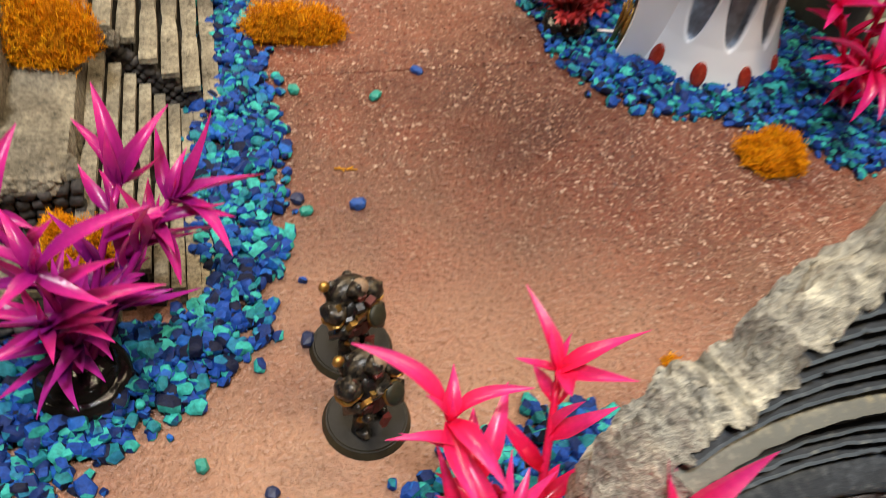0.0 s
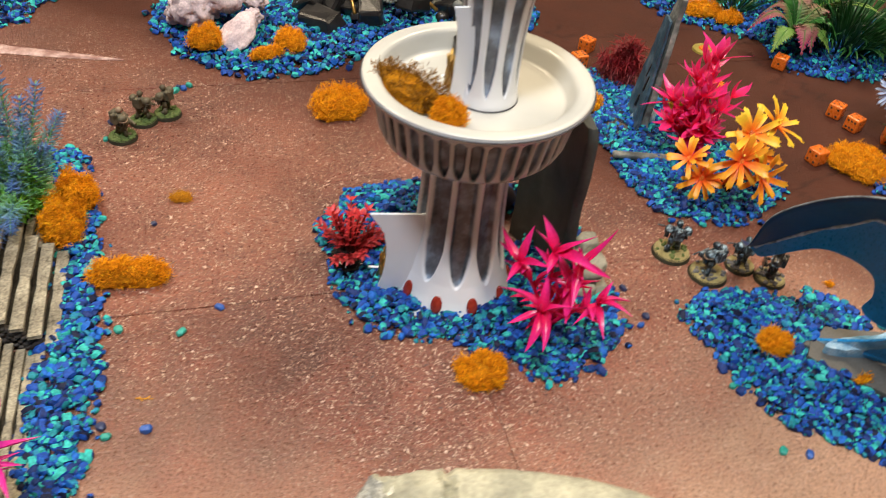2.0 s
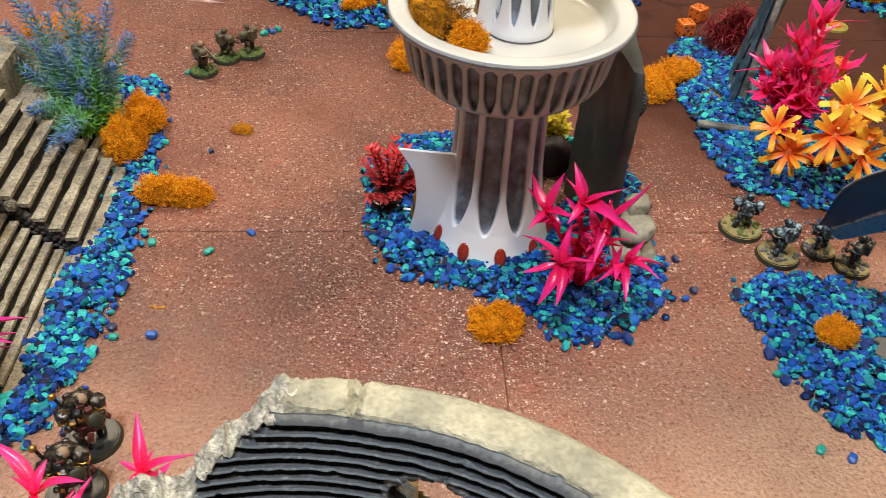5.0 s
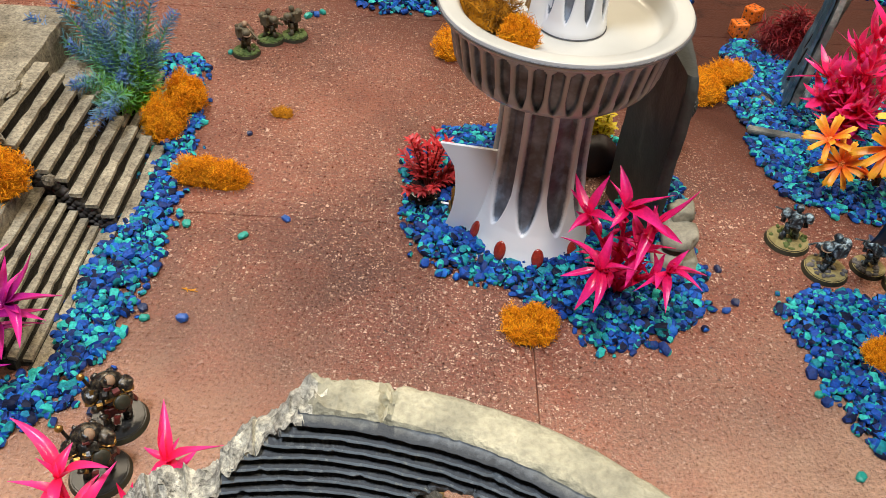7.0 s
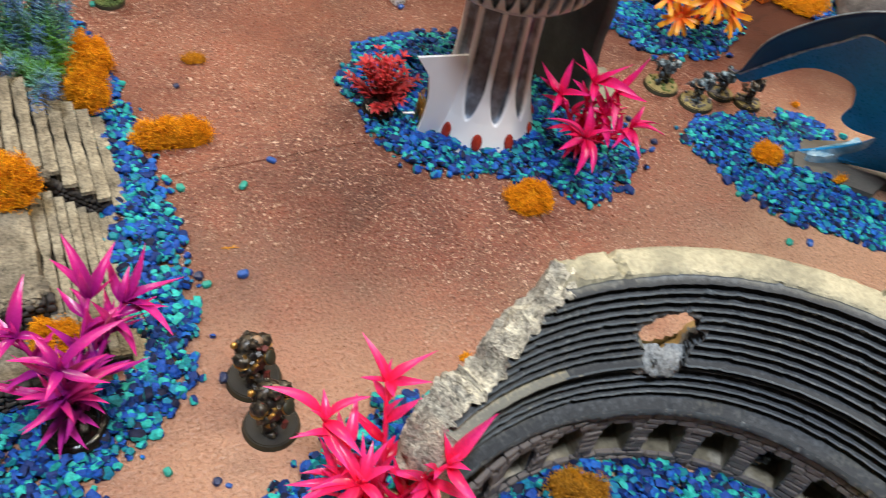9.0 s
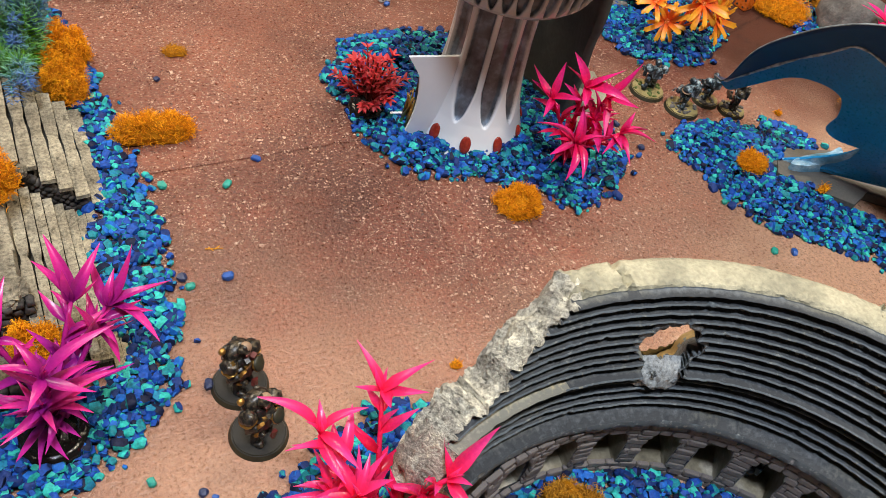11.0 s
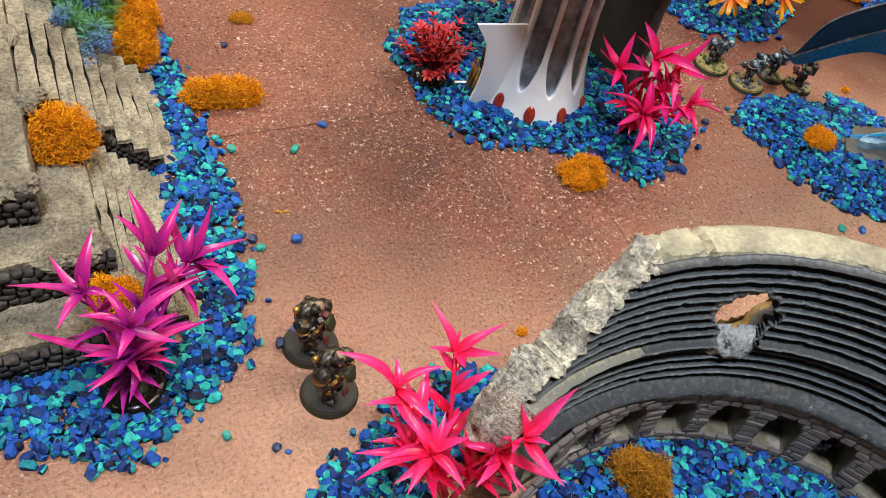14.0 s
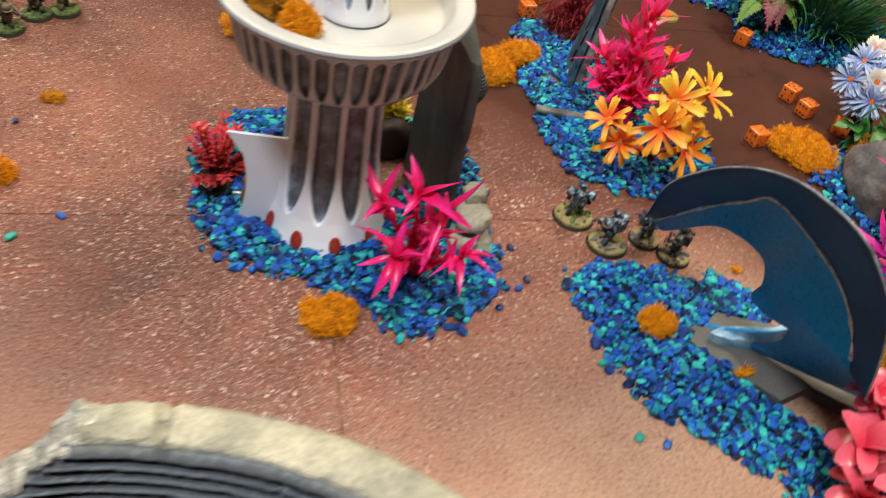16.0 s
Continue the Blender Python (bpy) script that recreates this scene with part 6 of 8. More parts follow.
    add("ball", 2 if pose_kind == "bare" else 1, (0.0003 * k, -0.0012 * k, z + 0.0252 * k), (0.0026 * k, 0.0029 * k, 0.0031 * k), (0, 0, 0), 3)
    add("box", 3, (0, -0.0036 * k, z + 0.0246 * k), (0.0012 * k, 0.0007 * k, 0.0009 * k))
    if pose_kind != "trophy":
        add("box", 1, (0.0004 * k, -0.0086 * k, z + 0.0128 * k), ((0.0090 if pose_kind == "bare" else 0.0072) * k, (0.0008 if pose_kind == "bare" else 0.0011) * k, (0.0010 if pose_kind == "bare" else 0.0017) * k), (0, -14, 10))
    if pose_kind != "trophy":
        add("rod", 1, (0.0094 * k, -0.0094 * k, z + 0.0150 * k), (0.0007 * k, 0.0007 * k, 0.0048 * k), (0, 76, 10))
    add("box", 3, (-0.0006 * k, -0.0086 * k, z + 0.0098 * k), (0.0011 * k, 0.0008 * k, 0.0018 * k), (0, 12, 0))
    if pose_kind == "trophy":
        # cast detail breaks up the armour
        for v in bm.verts:
            if v.co.z > 0.006:
                w = v.co * 420 + Vector((seed, 0, 0))
                v.co += Vector((noise.noise(w), noise.noise(w + Vector((9, 0, 0))), noise.noise(w + Vector((0, 9, 0))))) * 0.0012
        # a trophy on a short pole, a broad hump of a pack, studs, straps and a tattered cloth
        add("rod", 1, (-0.0066 * k, 0.0030 * k, z + 0.0240 * k), (0.0008 * k, 0.0008 * k, 0.0052 * k), (-8, -14, 0))
        add("ball", 2, (-0.0080 * k, 0.0030 * k, z + 0.0296 * k), (0.0017 * k, 0.0015 * k, 0.0017 * k))
        add("box", 2, (-0.0052 * k, -0.0054 * k, z + 0.0178 * k), (0.0011 * k, 0.0007 * k, 0.0022 * k), (20, 10, 0))
        # a bald head, a round dark shield with a bronze rim
        add("ball", 4, (0.0016 * k, -0.0012 * k, z + 0.0262 * k), (0.0024 * k, 0.0025 * k, 0.0026 * k), (0, 0, 0), 3)
        add("rod", 2, (0.0036 * k, -0.0066 * k, z + 0.0168 * k), (0.0038 * k, 0.0038 * k, 0.0004 * k), (58, 0, 14))
        add("ball", 5, (0.0036 * k, -0.0069 * k, z + 0.0170 * k), (0.0034 * k, 0.0034 * k, 0.0012 * k), (58, 0, 14), 3)
        add("ball", 1, (0.0004 * k, 0.0030 * k, z + 0.0206 * k), (0.0068 * k, 0.0050 * k, 0.0056 * k), (10, 0, 0), 3)
        for j in range(14):
            a = r.uniform(0, 6.28)
            add("box", (1, 1, 2, 3)[j % 4], (0.0062 * k * math.cos(a), 0.0050 * k * math.sin(a), z + r.uniform(0.010, 0.0235) * k), (r.uniform(0.0006, 0.0016) * k, r.uniform(0.0005, 0.0012) * k, r.uniform(0.0005, 0.0014) * k), (r.uniform(-40, 40), r.uniform(-40, 40), r.uniform(0, 180)))
        for j in range(4):
            add("box", 3, (0.0046 * k + 0.0012 * k * j, -0.0040 * k + 0.0014 * k * j, z + (0.0120 - 0.0006 * j) * k), (0.0009 * k, 0.0006 * k, 0.0040 * k), (r.uniform(-14, 14), r.uniform(-14, 14), 20 * j))
    return put("miniature", from_bm("miniature", bm, mats, None), None, pose(place[0], place[1], 0.0002, 0, 0, turn), label, "miniature")


for x, y, turn, seed in ((-0.232, -0.177, 32, 1), (-0.2315, -0.2095, 26, 2)):
    miniature("black-armoured miniature trooper with gold trim on a black round base", (x, y), turn, 0.0160, M["black"], M["arm_black"], M["gold"], M["dirt_red"], "trophy", seed, 1.26)
for x, y, turn, seed, rad, label in ((0.189, 0.003, 160, 3, 0.0160, "dark blue miniature trooper on a mossy green and ochre base"), (0.207, -0.026, 200, 4, 0.0158, "dark blue miniature trooper with a pale shoulder on an ochre base"), (0.239, -0.021, 175, 5, 0.0122, "dark miniature trooper on a small ochre base"), (0.256, -0.039, 225, 6, 0.0128, "dark maroon miniature trooper on a small ochre base")):
    miniature(label, (x, y), turn, rad, M["base_mud"], M["arm_blue"] if seed < 6 else M["arm_black"], M["skin"] if seed == 4 else M["arm_blue"], M["arm_black"] if seed < 6 else M["dirt_red"], "plain", seed, 1.06 if rad > 0.015 else 0.95, M["base_green"] if seed == 3 else M["rock"])
for x, y, turn, seed, kind in ((-0.241, 0.222, 120, 7, "bare"), (-0.224, 0.247, 150, 8, "bare"), (-0.203, 0.256, 230, 9, "bare")):
    miniature("khaki miniature soldier with a rifle on a green flocked base", (x, y), turn, 0.0128, M["base_green"], M["khaki"], M["skin"] if seed == 7 else M["khaki"], M["arm_black"], kind, seed, 0.98, M["base_green"])
for x, y, turn, seed in ((0.020, -0.329, 200, 12), (0.040, -0.347, 215, 13)):
    miniature("small dark blue and ochre miniature trooper in an arena archway", (x, y), turn, 0.0095, M["base_mud"], M["arm_blue"], M["skin"], M["arm_black"], "plain", seed, 0.72)


# ---- moss ----
def moss_mesh(radii, seed, strands, pinch, thick=0.00021, length=0.0040):
    """A tangle of short branching tubes filling a lumpy cushion."""
    r = random.Random(seed)
    rx, ry, rz = radii
    verts, faces = [], []

    def tube(p, d, n, step, rad):
        ring0 = len(verts)
        side = Vector((-d.y, d.x, 0.01)).normalized()
        for i in range(n + 1):
            up = d.cross(side).normalized()
            w = rad * (1 - 0.30 * i / n)
            for k in range(3):
                a = 2.094 * k
                verts.append(p + side * (w * math.cos(a)) + up * (w * math.sin(a)))
            if i < n:
                d = (d + Vector((r.uniform(-1, 1), r.uniform(-1, 1), r.uniform(-0.9, 1))) * 1.25).normalized()
                side = (side - d * side.dot(d)).normalized()
                p = p + d * step
        for i in range(n):
            for k in range(3):
                a, b = ring0 + i * 3 + k, ring0 + i * 3 + (k + 1) % 3
                faces.append((a, b, b + 3, a + 3))

    for _ in range(strands):
        a, u = r.uniform(0, 6.283), r.random()
        lump = 1 + 0.30 * fbm((math.cos(a) * 1.5, math.sin(a) * 1.5, seed), 1.0)
        rr = math.sqrt(u) * lump
        x, y = rr * rx * math.cos(a), rr * ry * math.sin(a)
        y *= 1 - pinch * math.exp(-(x / rx / 0.35) ** 2)
        dome = rz * math.sqrt(max(0.06, 1 - min(1.0, u) ** 2.2)) * (0.84 + 0.5 * fbm((x * 90, y * 90, seed), 1.0))
        z = max(0.0008 + 0.16 * rz * min(1.0, u) ** 3, dome * (r.random() ** 0.40))
        out = Vector((x / rx**1.2, y / ry**1.2, 0.010 + z / rz**1.1)).normalized()
        d = (out + Vector((r.uniform(-1, 1), r.uniform(-1, 1), r.uniform(-0.6, 0.9))) * 1.2).normalized()
        tube(Vector((x, y, z)) - d * length * 0.55, d, 3, length / 3, thick)
    for v in verts:
        v.z = max(0.0002, v.z)
    return verts, faces


def moss(place, radii, turn, seed, label, material="moss", strands=3400, tilt=(0, 0), pinch=0.0):
    radii = (radii[0], radii[1], radii[2] * 1.18)
    v, f = moss_mesh(radii, seed, strands, pinch, length=min(0.0048, radii[0] * 1.1))
    n_strand = len(f)
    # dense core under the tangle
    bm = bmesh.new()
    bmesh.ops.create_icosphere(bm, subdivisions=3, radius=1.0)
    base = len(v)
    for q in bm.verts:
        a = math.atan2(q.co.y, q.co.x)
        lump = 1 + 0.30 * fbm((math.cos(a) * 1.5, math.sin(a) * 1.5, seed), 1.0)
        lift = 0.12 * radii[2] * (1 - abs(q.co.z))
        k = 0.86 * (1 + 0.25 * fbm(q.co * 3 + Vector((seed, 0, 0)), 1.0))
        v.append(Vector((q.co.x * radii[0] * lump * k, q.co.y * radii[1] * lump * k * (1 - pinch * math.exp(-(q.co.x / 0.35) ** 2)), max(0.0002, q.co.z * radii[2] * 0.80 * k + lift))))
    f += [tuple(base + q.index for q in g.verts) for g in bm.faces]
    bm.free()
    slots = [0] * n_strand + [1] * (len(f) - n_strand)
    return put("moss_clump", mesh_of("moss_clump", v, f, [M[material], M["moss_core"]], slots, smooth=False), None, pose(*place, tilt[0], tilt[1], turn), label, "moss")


moss((-0.229, 0.036, 0), (0.030, 0.0135, 0.0195), -4, 1, "long bright orange moss clump on the mat", pinch=0.22)
moss((-0.277, 0.090, 0.004), (0.0160, 0.0200, 0.0270), 10, 2, "ochre-orange moss clump beside the temple stairs")
moss((-0.270, 0.128, 0.004), (0.0165, 0.0165, 0.0260), 0, 21, "ochre-orange moss clump beside the feathery plant")
moss((-0.002, -0.094, 0.001), (0.0185, 0.0150, 0.0125), 0, 3, "round orange moss clump against the gravel")
moss((0.2100, -0.1125, 0.011), (0.0120, 0.0125, 0.0090), 10, 4, "brownish orange moss clump on blue gravel")
moss((-0.046, 0.248, 0), (0.031, 0.024, 0.022), 20, 5, "large orange moss clump on the mat")
moss((0.168, 0.200, 0), (0.023, 0.024, 0.018), 0, 6, "orange moss clump beside the gravel", strands=2200)
moss((0.198, 0.222, 0.004), (0.022, 0.016, 0.015), 20, 7, "ochre moss clump on the gravel", strands=2200)
moss((-0.094, -0.312, 0.006), (0.0155, 0.0180, 0.0200), 25, 8, "ochre-brown moss clump on gravel inside the arena", "moss_brown")
moss((-0.337, -0.043, 0.050), (0.0200, 0.0190, 0.0230), 0, 31, "bright orange moss tuft on the temple ledge")
moss((-0.326, -0.138, 0.023), (0.0140, 0.0120, 0.0180), 0, 10, "orange moss tuft behind the magenta plant")
moss((-0.0450, -0.006, 0.1650), (0.032, 0.0115, 0.019), -54, 11, "dark ochre-brown moss leaning in the tower's bowl", "moss_umber", 2400)
moss((-0.0255, -0.034, 0.165), (0.010, 0.0085, 0.013), -20, 12, "orange moss tuft in the tower's bowl")
moss((-0.163, 0.372, 0.010), (0.020, 0.016, 0.020), 0, 13, "orange moss clump beside the pale coral", strands=2200)
moss((-0.078, 0.366, 0.008), (0.017, 0.021, 0.017), 0, 14, "orange moss clump on blue gravel", strands=2200)
moss((-0.105, 0.345, 0.008), (0.018, 0.009, 0.011), 20, 15, "small orange moss clump on blue gravel", strands=2200)
moss((0.436, 0.418, 0.006), (0.026, 0.020, 0.014), 0, 16, "orange moss clump near the ferns", strands=2200)
moss((0.460, 0.392, 0.006), (0.017, 0.013, 0.012), 0, 17, "orange moss clump near the ferns", strands=2200)
moss((0.436, 0.092, 0.001), (0.031, 0.034, 0.017), 15, 18, "ochre moss clump beside orange dice")
moss((0.500, 0.080, 0.004), (0.024, 0.020, 0.016), 0, 19, "ochre moss clump beside the grey rock", "moss_brown", strands=2200)
moss((0.292, 0.195, 0.004), (0.012, 0.016, 0.026), 0, 20, "ochre moss behind the wreck boards", "moss_brown")
moss((-0.395, 0.300, 0.0), (0.040, 0.020, 0.012), 0, 22, "flat orange moss clump behind the temple", strands=2200)
moss((0.385, -0.070, 0.010), (0.018, 0.020, 0.018), 0, 23, "orange moss clump among pink plants", strands=2200)
moss((0.372, -0.150, 0.010), (0.018, 0.018, 0.018), 0, 24, "brown-orange moss clump among pink plants", "moss_brown", strands=2200)
moss((-0.193, 0.128, 0.0), (0.0100, 0.0075, 0.0050), 0, 26, "small ochre moss scrap on the mat", "moss_brown", 300)
moss((0.303, -0.053, 0.0), (0.0034, 0.0034, 0.0040), 0, 27, "tiny orange moss scrap on the mat", strands=110)
moss((-0.108, -0.204, 0.0), (0.0038, 0.0034, 0.0028), 0, 29, "tiny orange moss scrap on the mat", strands=80)
moss((0.258, -0.1525, 0.0098), (0.0085, 0.0036, 0.0022), 10, 30, "thin orange moss scrap on the card foot", strands=120)
v, f = [], []
for k, (x, y, a) in enumerate(((0, 0, -12), (0.002, 0.0004, 30), (-0.002, 0.0, -60))):
    bm = bmesh.new()
    bmesh.ops.create_cone(bm, cap_ends=True, segments=6, radius1=0.0005, radius2=0.0003, depth=0.011 if k == 0 else 0.004, matrix=pose(x, y, 0.0008, 0, 90, a))
    b0 = len(v)
    v += [q.co.copy() for q in bm.verts]
    f += [tuple(b0 + q.index for q in g.verts) for g in bm.faces]
    bm.free()
put("twig", mesh_of("twig", v, f, M["moss_brown"], smooth=False), None, pose(-0.2185, -0.076, 0), "thin brown twig scrap on the mat", "twig")


# ---- plastic plants ----
def leaf_mesh(name, length, width, droop, fold, material, seed=0, tip=1.0, blunt=False, n=9, thick=0.0005):
    """A lance leaf along +x with a raised keel, curling down towards its tip."""
    r = random.Random(seed)
    verts, uvs, faces = [], [], []
    x = z = 0.0
    ang = 0.0
    twist = r.uniform(-0.25, 0.25)
    for i in range(n + 1):
        s = i / n
        if blunt:
            w = width * (0.35 + 0.65 * min(1.0, s / 0.35)) * (1 if s < 0.97 else 0.8)
        else:
            w = width * max(0.03, math.sin(math.pi * min(1.0, 0.10 + 0.90 * s) ** 0.85) ** (0.85 * tip))
        if i:
            ang += droop / n * (0.4 + 1.2 * s)
            x += length / n * math.cos(ang)
            z -= length / n * math.sin(ang)
        sway = 0.0
        for y, lift in ((-w / 2, fold * w / 2), (0, 0), (w / 2, fold * w / 2)):
            verts.append((x, y + sway + twist * s * s * length * 0.2, z + lift + twist * s * y))
        verts.append((x, twist * s * s * length * 0.2, z - thick * (1.4 - s)))
        uvs += [(0.5, s)] * 4
    for i in range(n):
        a, b = i * 4, (i + 1) * 4
        faces += [(a, b, b + 1, a + 1), (a + 1, b + 1, b + 2, a + 2), (a + 2, b + 2, b + 3, a + 3), (a + 3, b + 3, b, a)]
    faces += [(0, 1, 2, 3), (n * 4, n * 4 + 3, n * 4 + 2, n * 4 + 1)]
    me = mesh_of(name, verts, faces, material, smooth=True, uvs=uvs)
    me.set_sharp_from_angle(angle=radians(50))
    return me


def tube_mesh(name, points, r0, r1, material, sides=6):
    pts = [Vector(p) for p in points]
    verts, faces, uvs = [], [], []
    for i, p in enumerate(pts):
        d = (pts[min(i + 1, len(pts) - 1)] - pts[max(i - 1, 0)]).normalized()
        side = d.cross(Vector((0.3, 0.9, 0.2))).normalized()
        up = side.cross(d)
        w = r0 + (r1 - r0) * i / (len(pts) - 1)
        for k in range(sides):
            a = 2 * math.pi * k / sides
            verts.append(p + side * (w * math.cos(a)) + up * (w * math.sin(a)))
            uvs.append((0.5, 0.3 * i / len(pts)))
    for i in range(len(pts) - 1):
        for k in range(sides):
            a, b = i * sides + k, i * sides + (k + 1) % sides
            faces.append((a, b, b + sides, a + sides))
    faces += [tuple(range(sides))[::-1], tuple(range((len(pts) - 1) * sides, len(pts) * sides))]
    return mesh_of(name, verts, faces, material, smooth=True, uvs=uvs)


def aim(place, direction, roll=0.0):
    """A pose at place whose x axis runs along direction, z as upright as can be."""
    x = Vector(direction).normalized()
    y = Vector((0, 0, 1)).cross(x)
    y = y.normalized() if y.length > 1e-4 else Vector((0, 1, 0))
    z = x.cross(y)
    m = Matrix((x, y, z)).transposed().to_4x4()
    return Matrix.Translation(place) @ m @ Matrix.Rotation(roll, 4, "X")


def stem(t, a, b, r0, r1, material, bulge=0.25):
    a, b = Vector(a), Vector(b)
    mid = a.lerp(b, 0.5) + Vector((0, 0, bulge * (b - a).length * 0.5)) - (b - a) * 0.08
    pts = [a * (1 - s) ** 2 + mid * 2 * s * (1 - s) + b * s * s for s in [k / 7 for k in range(8)]]
    return put("stem", tube_mesh("stem", pts, r0, r1, material), t), (pts[-1] - pts[-2]).normalized(), pts


def rosette(t, at, axis, leaves, meshes, r, spread=(35, 80), scale=(0.8, 1.1), start=None):
    axis = Vector(axis).normalized()
    u = axis.cross(Vector((0.31, 0.2, 0.9))).normalized()
    w = axis.cross(u)
    a0 = r.uniform(0, 6.28) if start is None else start
    for k in range(leaves):
        a = a0 + 2 * math.pi * k / leaves + r.uniform(-0.25, 0.25)
        tilt = math.radians(r.uniform(*spread))
        d = axis * math.cos(tilt) + (u * math.cos(a) + w * math.sin(a)) * math.sin(tilt)
        s = r.uniform(*scale)
        put("leaf", meshes[r.randrange(len(meshes))], t, aim(at, d, r.uniform(-0.4, 0.4)) @ Matrix.Scale(s, 4))


def pot(t, x, y, rad, h, material):
    bm = bmesh.new()
    bmesh.ops.create_cone(bm, cap_ends=True, segments=24, radius1=rad, radius2=rad * 0.8, depth=h, matrix=pose(x, y, h / 2))
    for v in bm.verts:
        v.co += Vector(noise.noise_vector(v.co * 120)) * 0.0015
        v.co.z = max(0.0, v.co.z)
    bmesh.ops.bevel(bm, geom=[e for e in bm.edges if all(v.co.z > h * 0.6 for v in e.verts)], offset=h * 0.25, segments=3, affect="EDGES")
    part("pot", bm, material, t, "glossy black weighted pot", smooth=True)


M["gloss_black"] = surface("glossy_black_resin", [(0.004, 0.004, 0.004), (0.010, 0.009, 0.009)], 120, 700, 0.14, relief=0.3)
M["leaf_magenta"] = leaf_mat("magenta_leaf_plastic", (0.34, 0.010, 0.22), (0.86, 0.036, 0.36))
M["leaf_purple"] = leaf_mat("purple_leaf_plastic", (0.16, 0.008, 0.20), (0.62, 0.030, 0.40))
M["leaf_scarlet"] = leaf_mat("scarlet_pink_leaf_plastic", (0.70, 0.006, 0.030), (0.92, 0.020, 0.16))
M["leaf_heart"] = leaf_mat("bright_red_leaf_plastic", (0.98, 0.020, 0.115), (0.98, 0.045, 0.27), translucent=0.5)
M["leaf_pink"] = leaf_mat("hot_pink_leaf_plastic", (0.95, 0.016, 0.095), (0.97, 0.050, 0.32), translucent=0.42)
M["leaf_crimson"] = leaf_mat("crimson_pink_leaf_plastic", (0.80, 0.008, 0.09), (0.94, 0.032, 0.31))
M["petal"] = leaf_mat("orange_petal_plastic", (0.95, 0.16, 0.012), (0.98, 0.66, 0.045), 0.45)
M["petal_deep"] = leaf_mat("deep_orange_petal_plastic", (0.92, 0.07, 0.012), (0.97, 0.46, 0.032), 0.4)
M["leaf_red"] = leaf_mat("dark_red_leaf_plastic", (0.05, 0.020, 0.010), (0.78, 0.055, 0.060), 0.4)
M["leaf_maroon"] = leaf_mat("dark_maroon_leaf_plastic", (0.05, 0.006, 0.006), (0.32, 0.018, 0.024), 0.45)
M["leaf_green"] = leaf_mat("green_leaf_plastic", (0.020, 0.095, 0.018), (0.05, 0.24, 0.035), 0.35)
M["leaf_dark"] = leaf_mat("dark_green_leaf_plastic", (0.008, 0.050, 0.010), (0.020, 0.120, 0.022), 0.35)
M["leaf_coral"] = leaf_mat("coral_red_leaf_plastic", (0.70, 0.030, 0.070), (0.88, 0.16, 0.22), 0.22)
M["leaf_fern"] = leaf_mat("green_pink_fern_plastic", (0.09, 0.25, 0.05), (0.45, 0.06, 0.15), 0.45)
M["leaf_lime"] = leaf_mat("lime_leaf_plastic", (0.07, 0.22, 0.03), (0.22, 0.36, 0.07), 0.4)
M["frond"] = leaf_mat("green_to_blue_frond_plastic", (0.260, 0.66, 0.040), (0.135, 0.27, 0.62), 0.40)
M["sky_petal"] = leaf_mat("pale_blue_petal", (0.16, 0.28, 0.62), (0.52, 0.62, 0.82), 0.5)
M["cream_petal"] = leaf_mat("cream_petal", (0.80, 0.55, 0.45), (0.86, 0.80, 0.70), 0.5)
M["yellow_petal"] = leaf_mat("yellow_petal", (0.55, 0.40, 0.02), (0.85, 0.72, 0.05), 0.45)


def sprig_plant(name, label, base, heads, material, lengths, width, leaves, seed, r_pot=0.0, per_stem=3, droop=0.7, spread=(38, 85), heart=None):
    """Stems that rise from one foot and end in star-shaped heads of lance leaves."""
    r = random.Random(seed)
    t = thing(name, label, "plant")
    meshes = [leaf_mesh("leaf", l * 1.08, width * r.uniform(0.9, 1.15), droop * r.uniform(-0.6, 1.3), 0.13, material, seed + k, thick=0.0003) for k, l in enumerate(lengths)]
    low = [leaf_mesh("leaf", l, width * 1.2, droop * 0.5, 0.13, heart, seed + k, thick=0.0003) for k, l in enumerate(lengths)] if heart else meshes
    if r_pot:
        pot(t, base[0], base[1], r_pot, 0.014, M["gloss_black"])
    for at, n in heads:
        at = Vector(at)
        _, d, pts = stem(t, (base[0] + r.uniform(-0.004, 0.004), base[1] + r.uniform(-0.004, 0.004), 0.006), at, 0.0017, 0.0011, material, 0.35)
        out = (d + Vector((at.x - base[0], at.y - base[1], 0)) * 6).normalized()
        rosette(t, at, out, n, low if at.z < 0.045 else meshes, r, spread)
        for k in range(per_stem):
            q = pts[3 + k % 4]
            rosette(t, q, d, 2, low if q[2] < 0.040 else meshes, r, (50, 85), (0.6, 0.9))
    return t


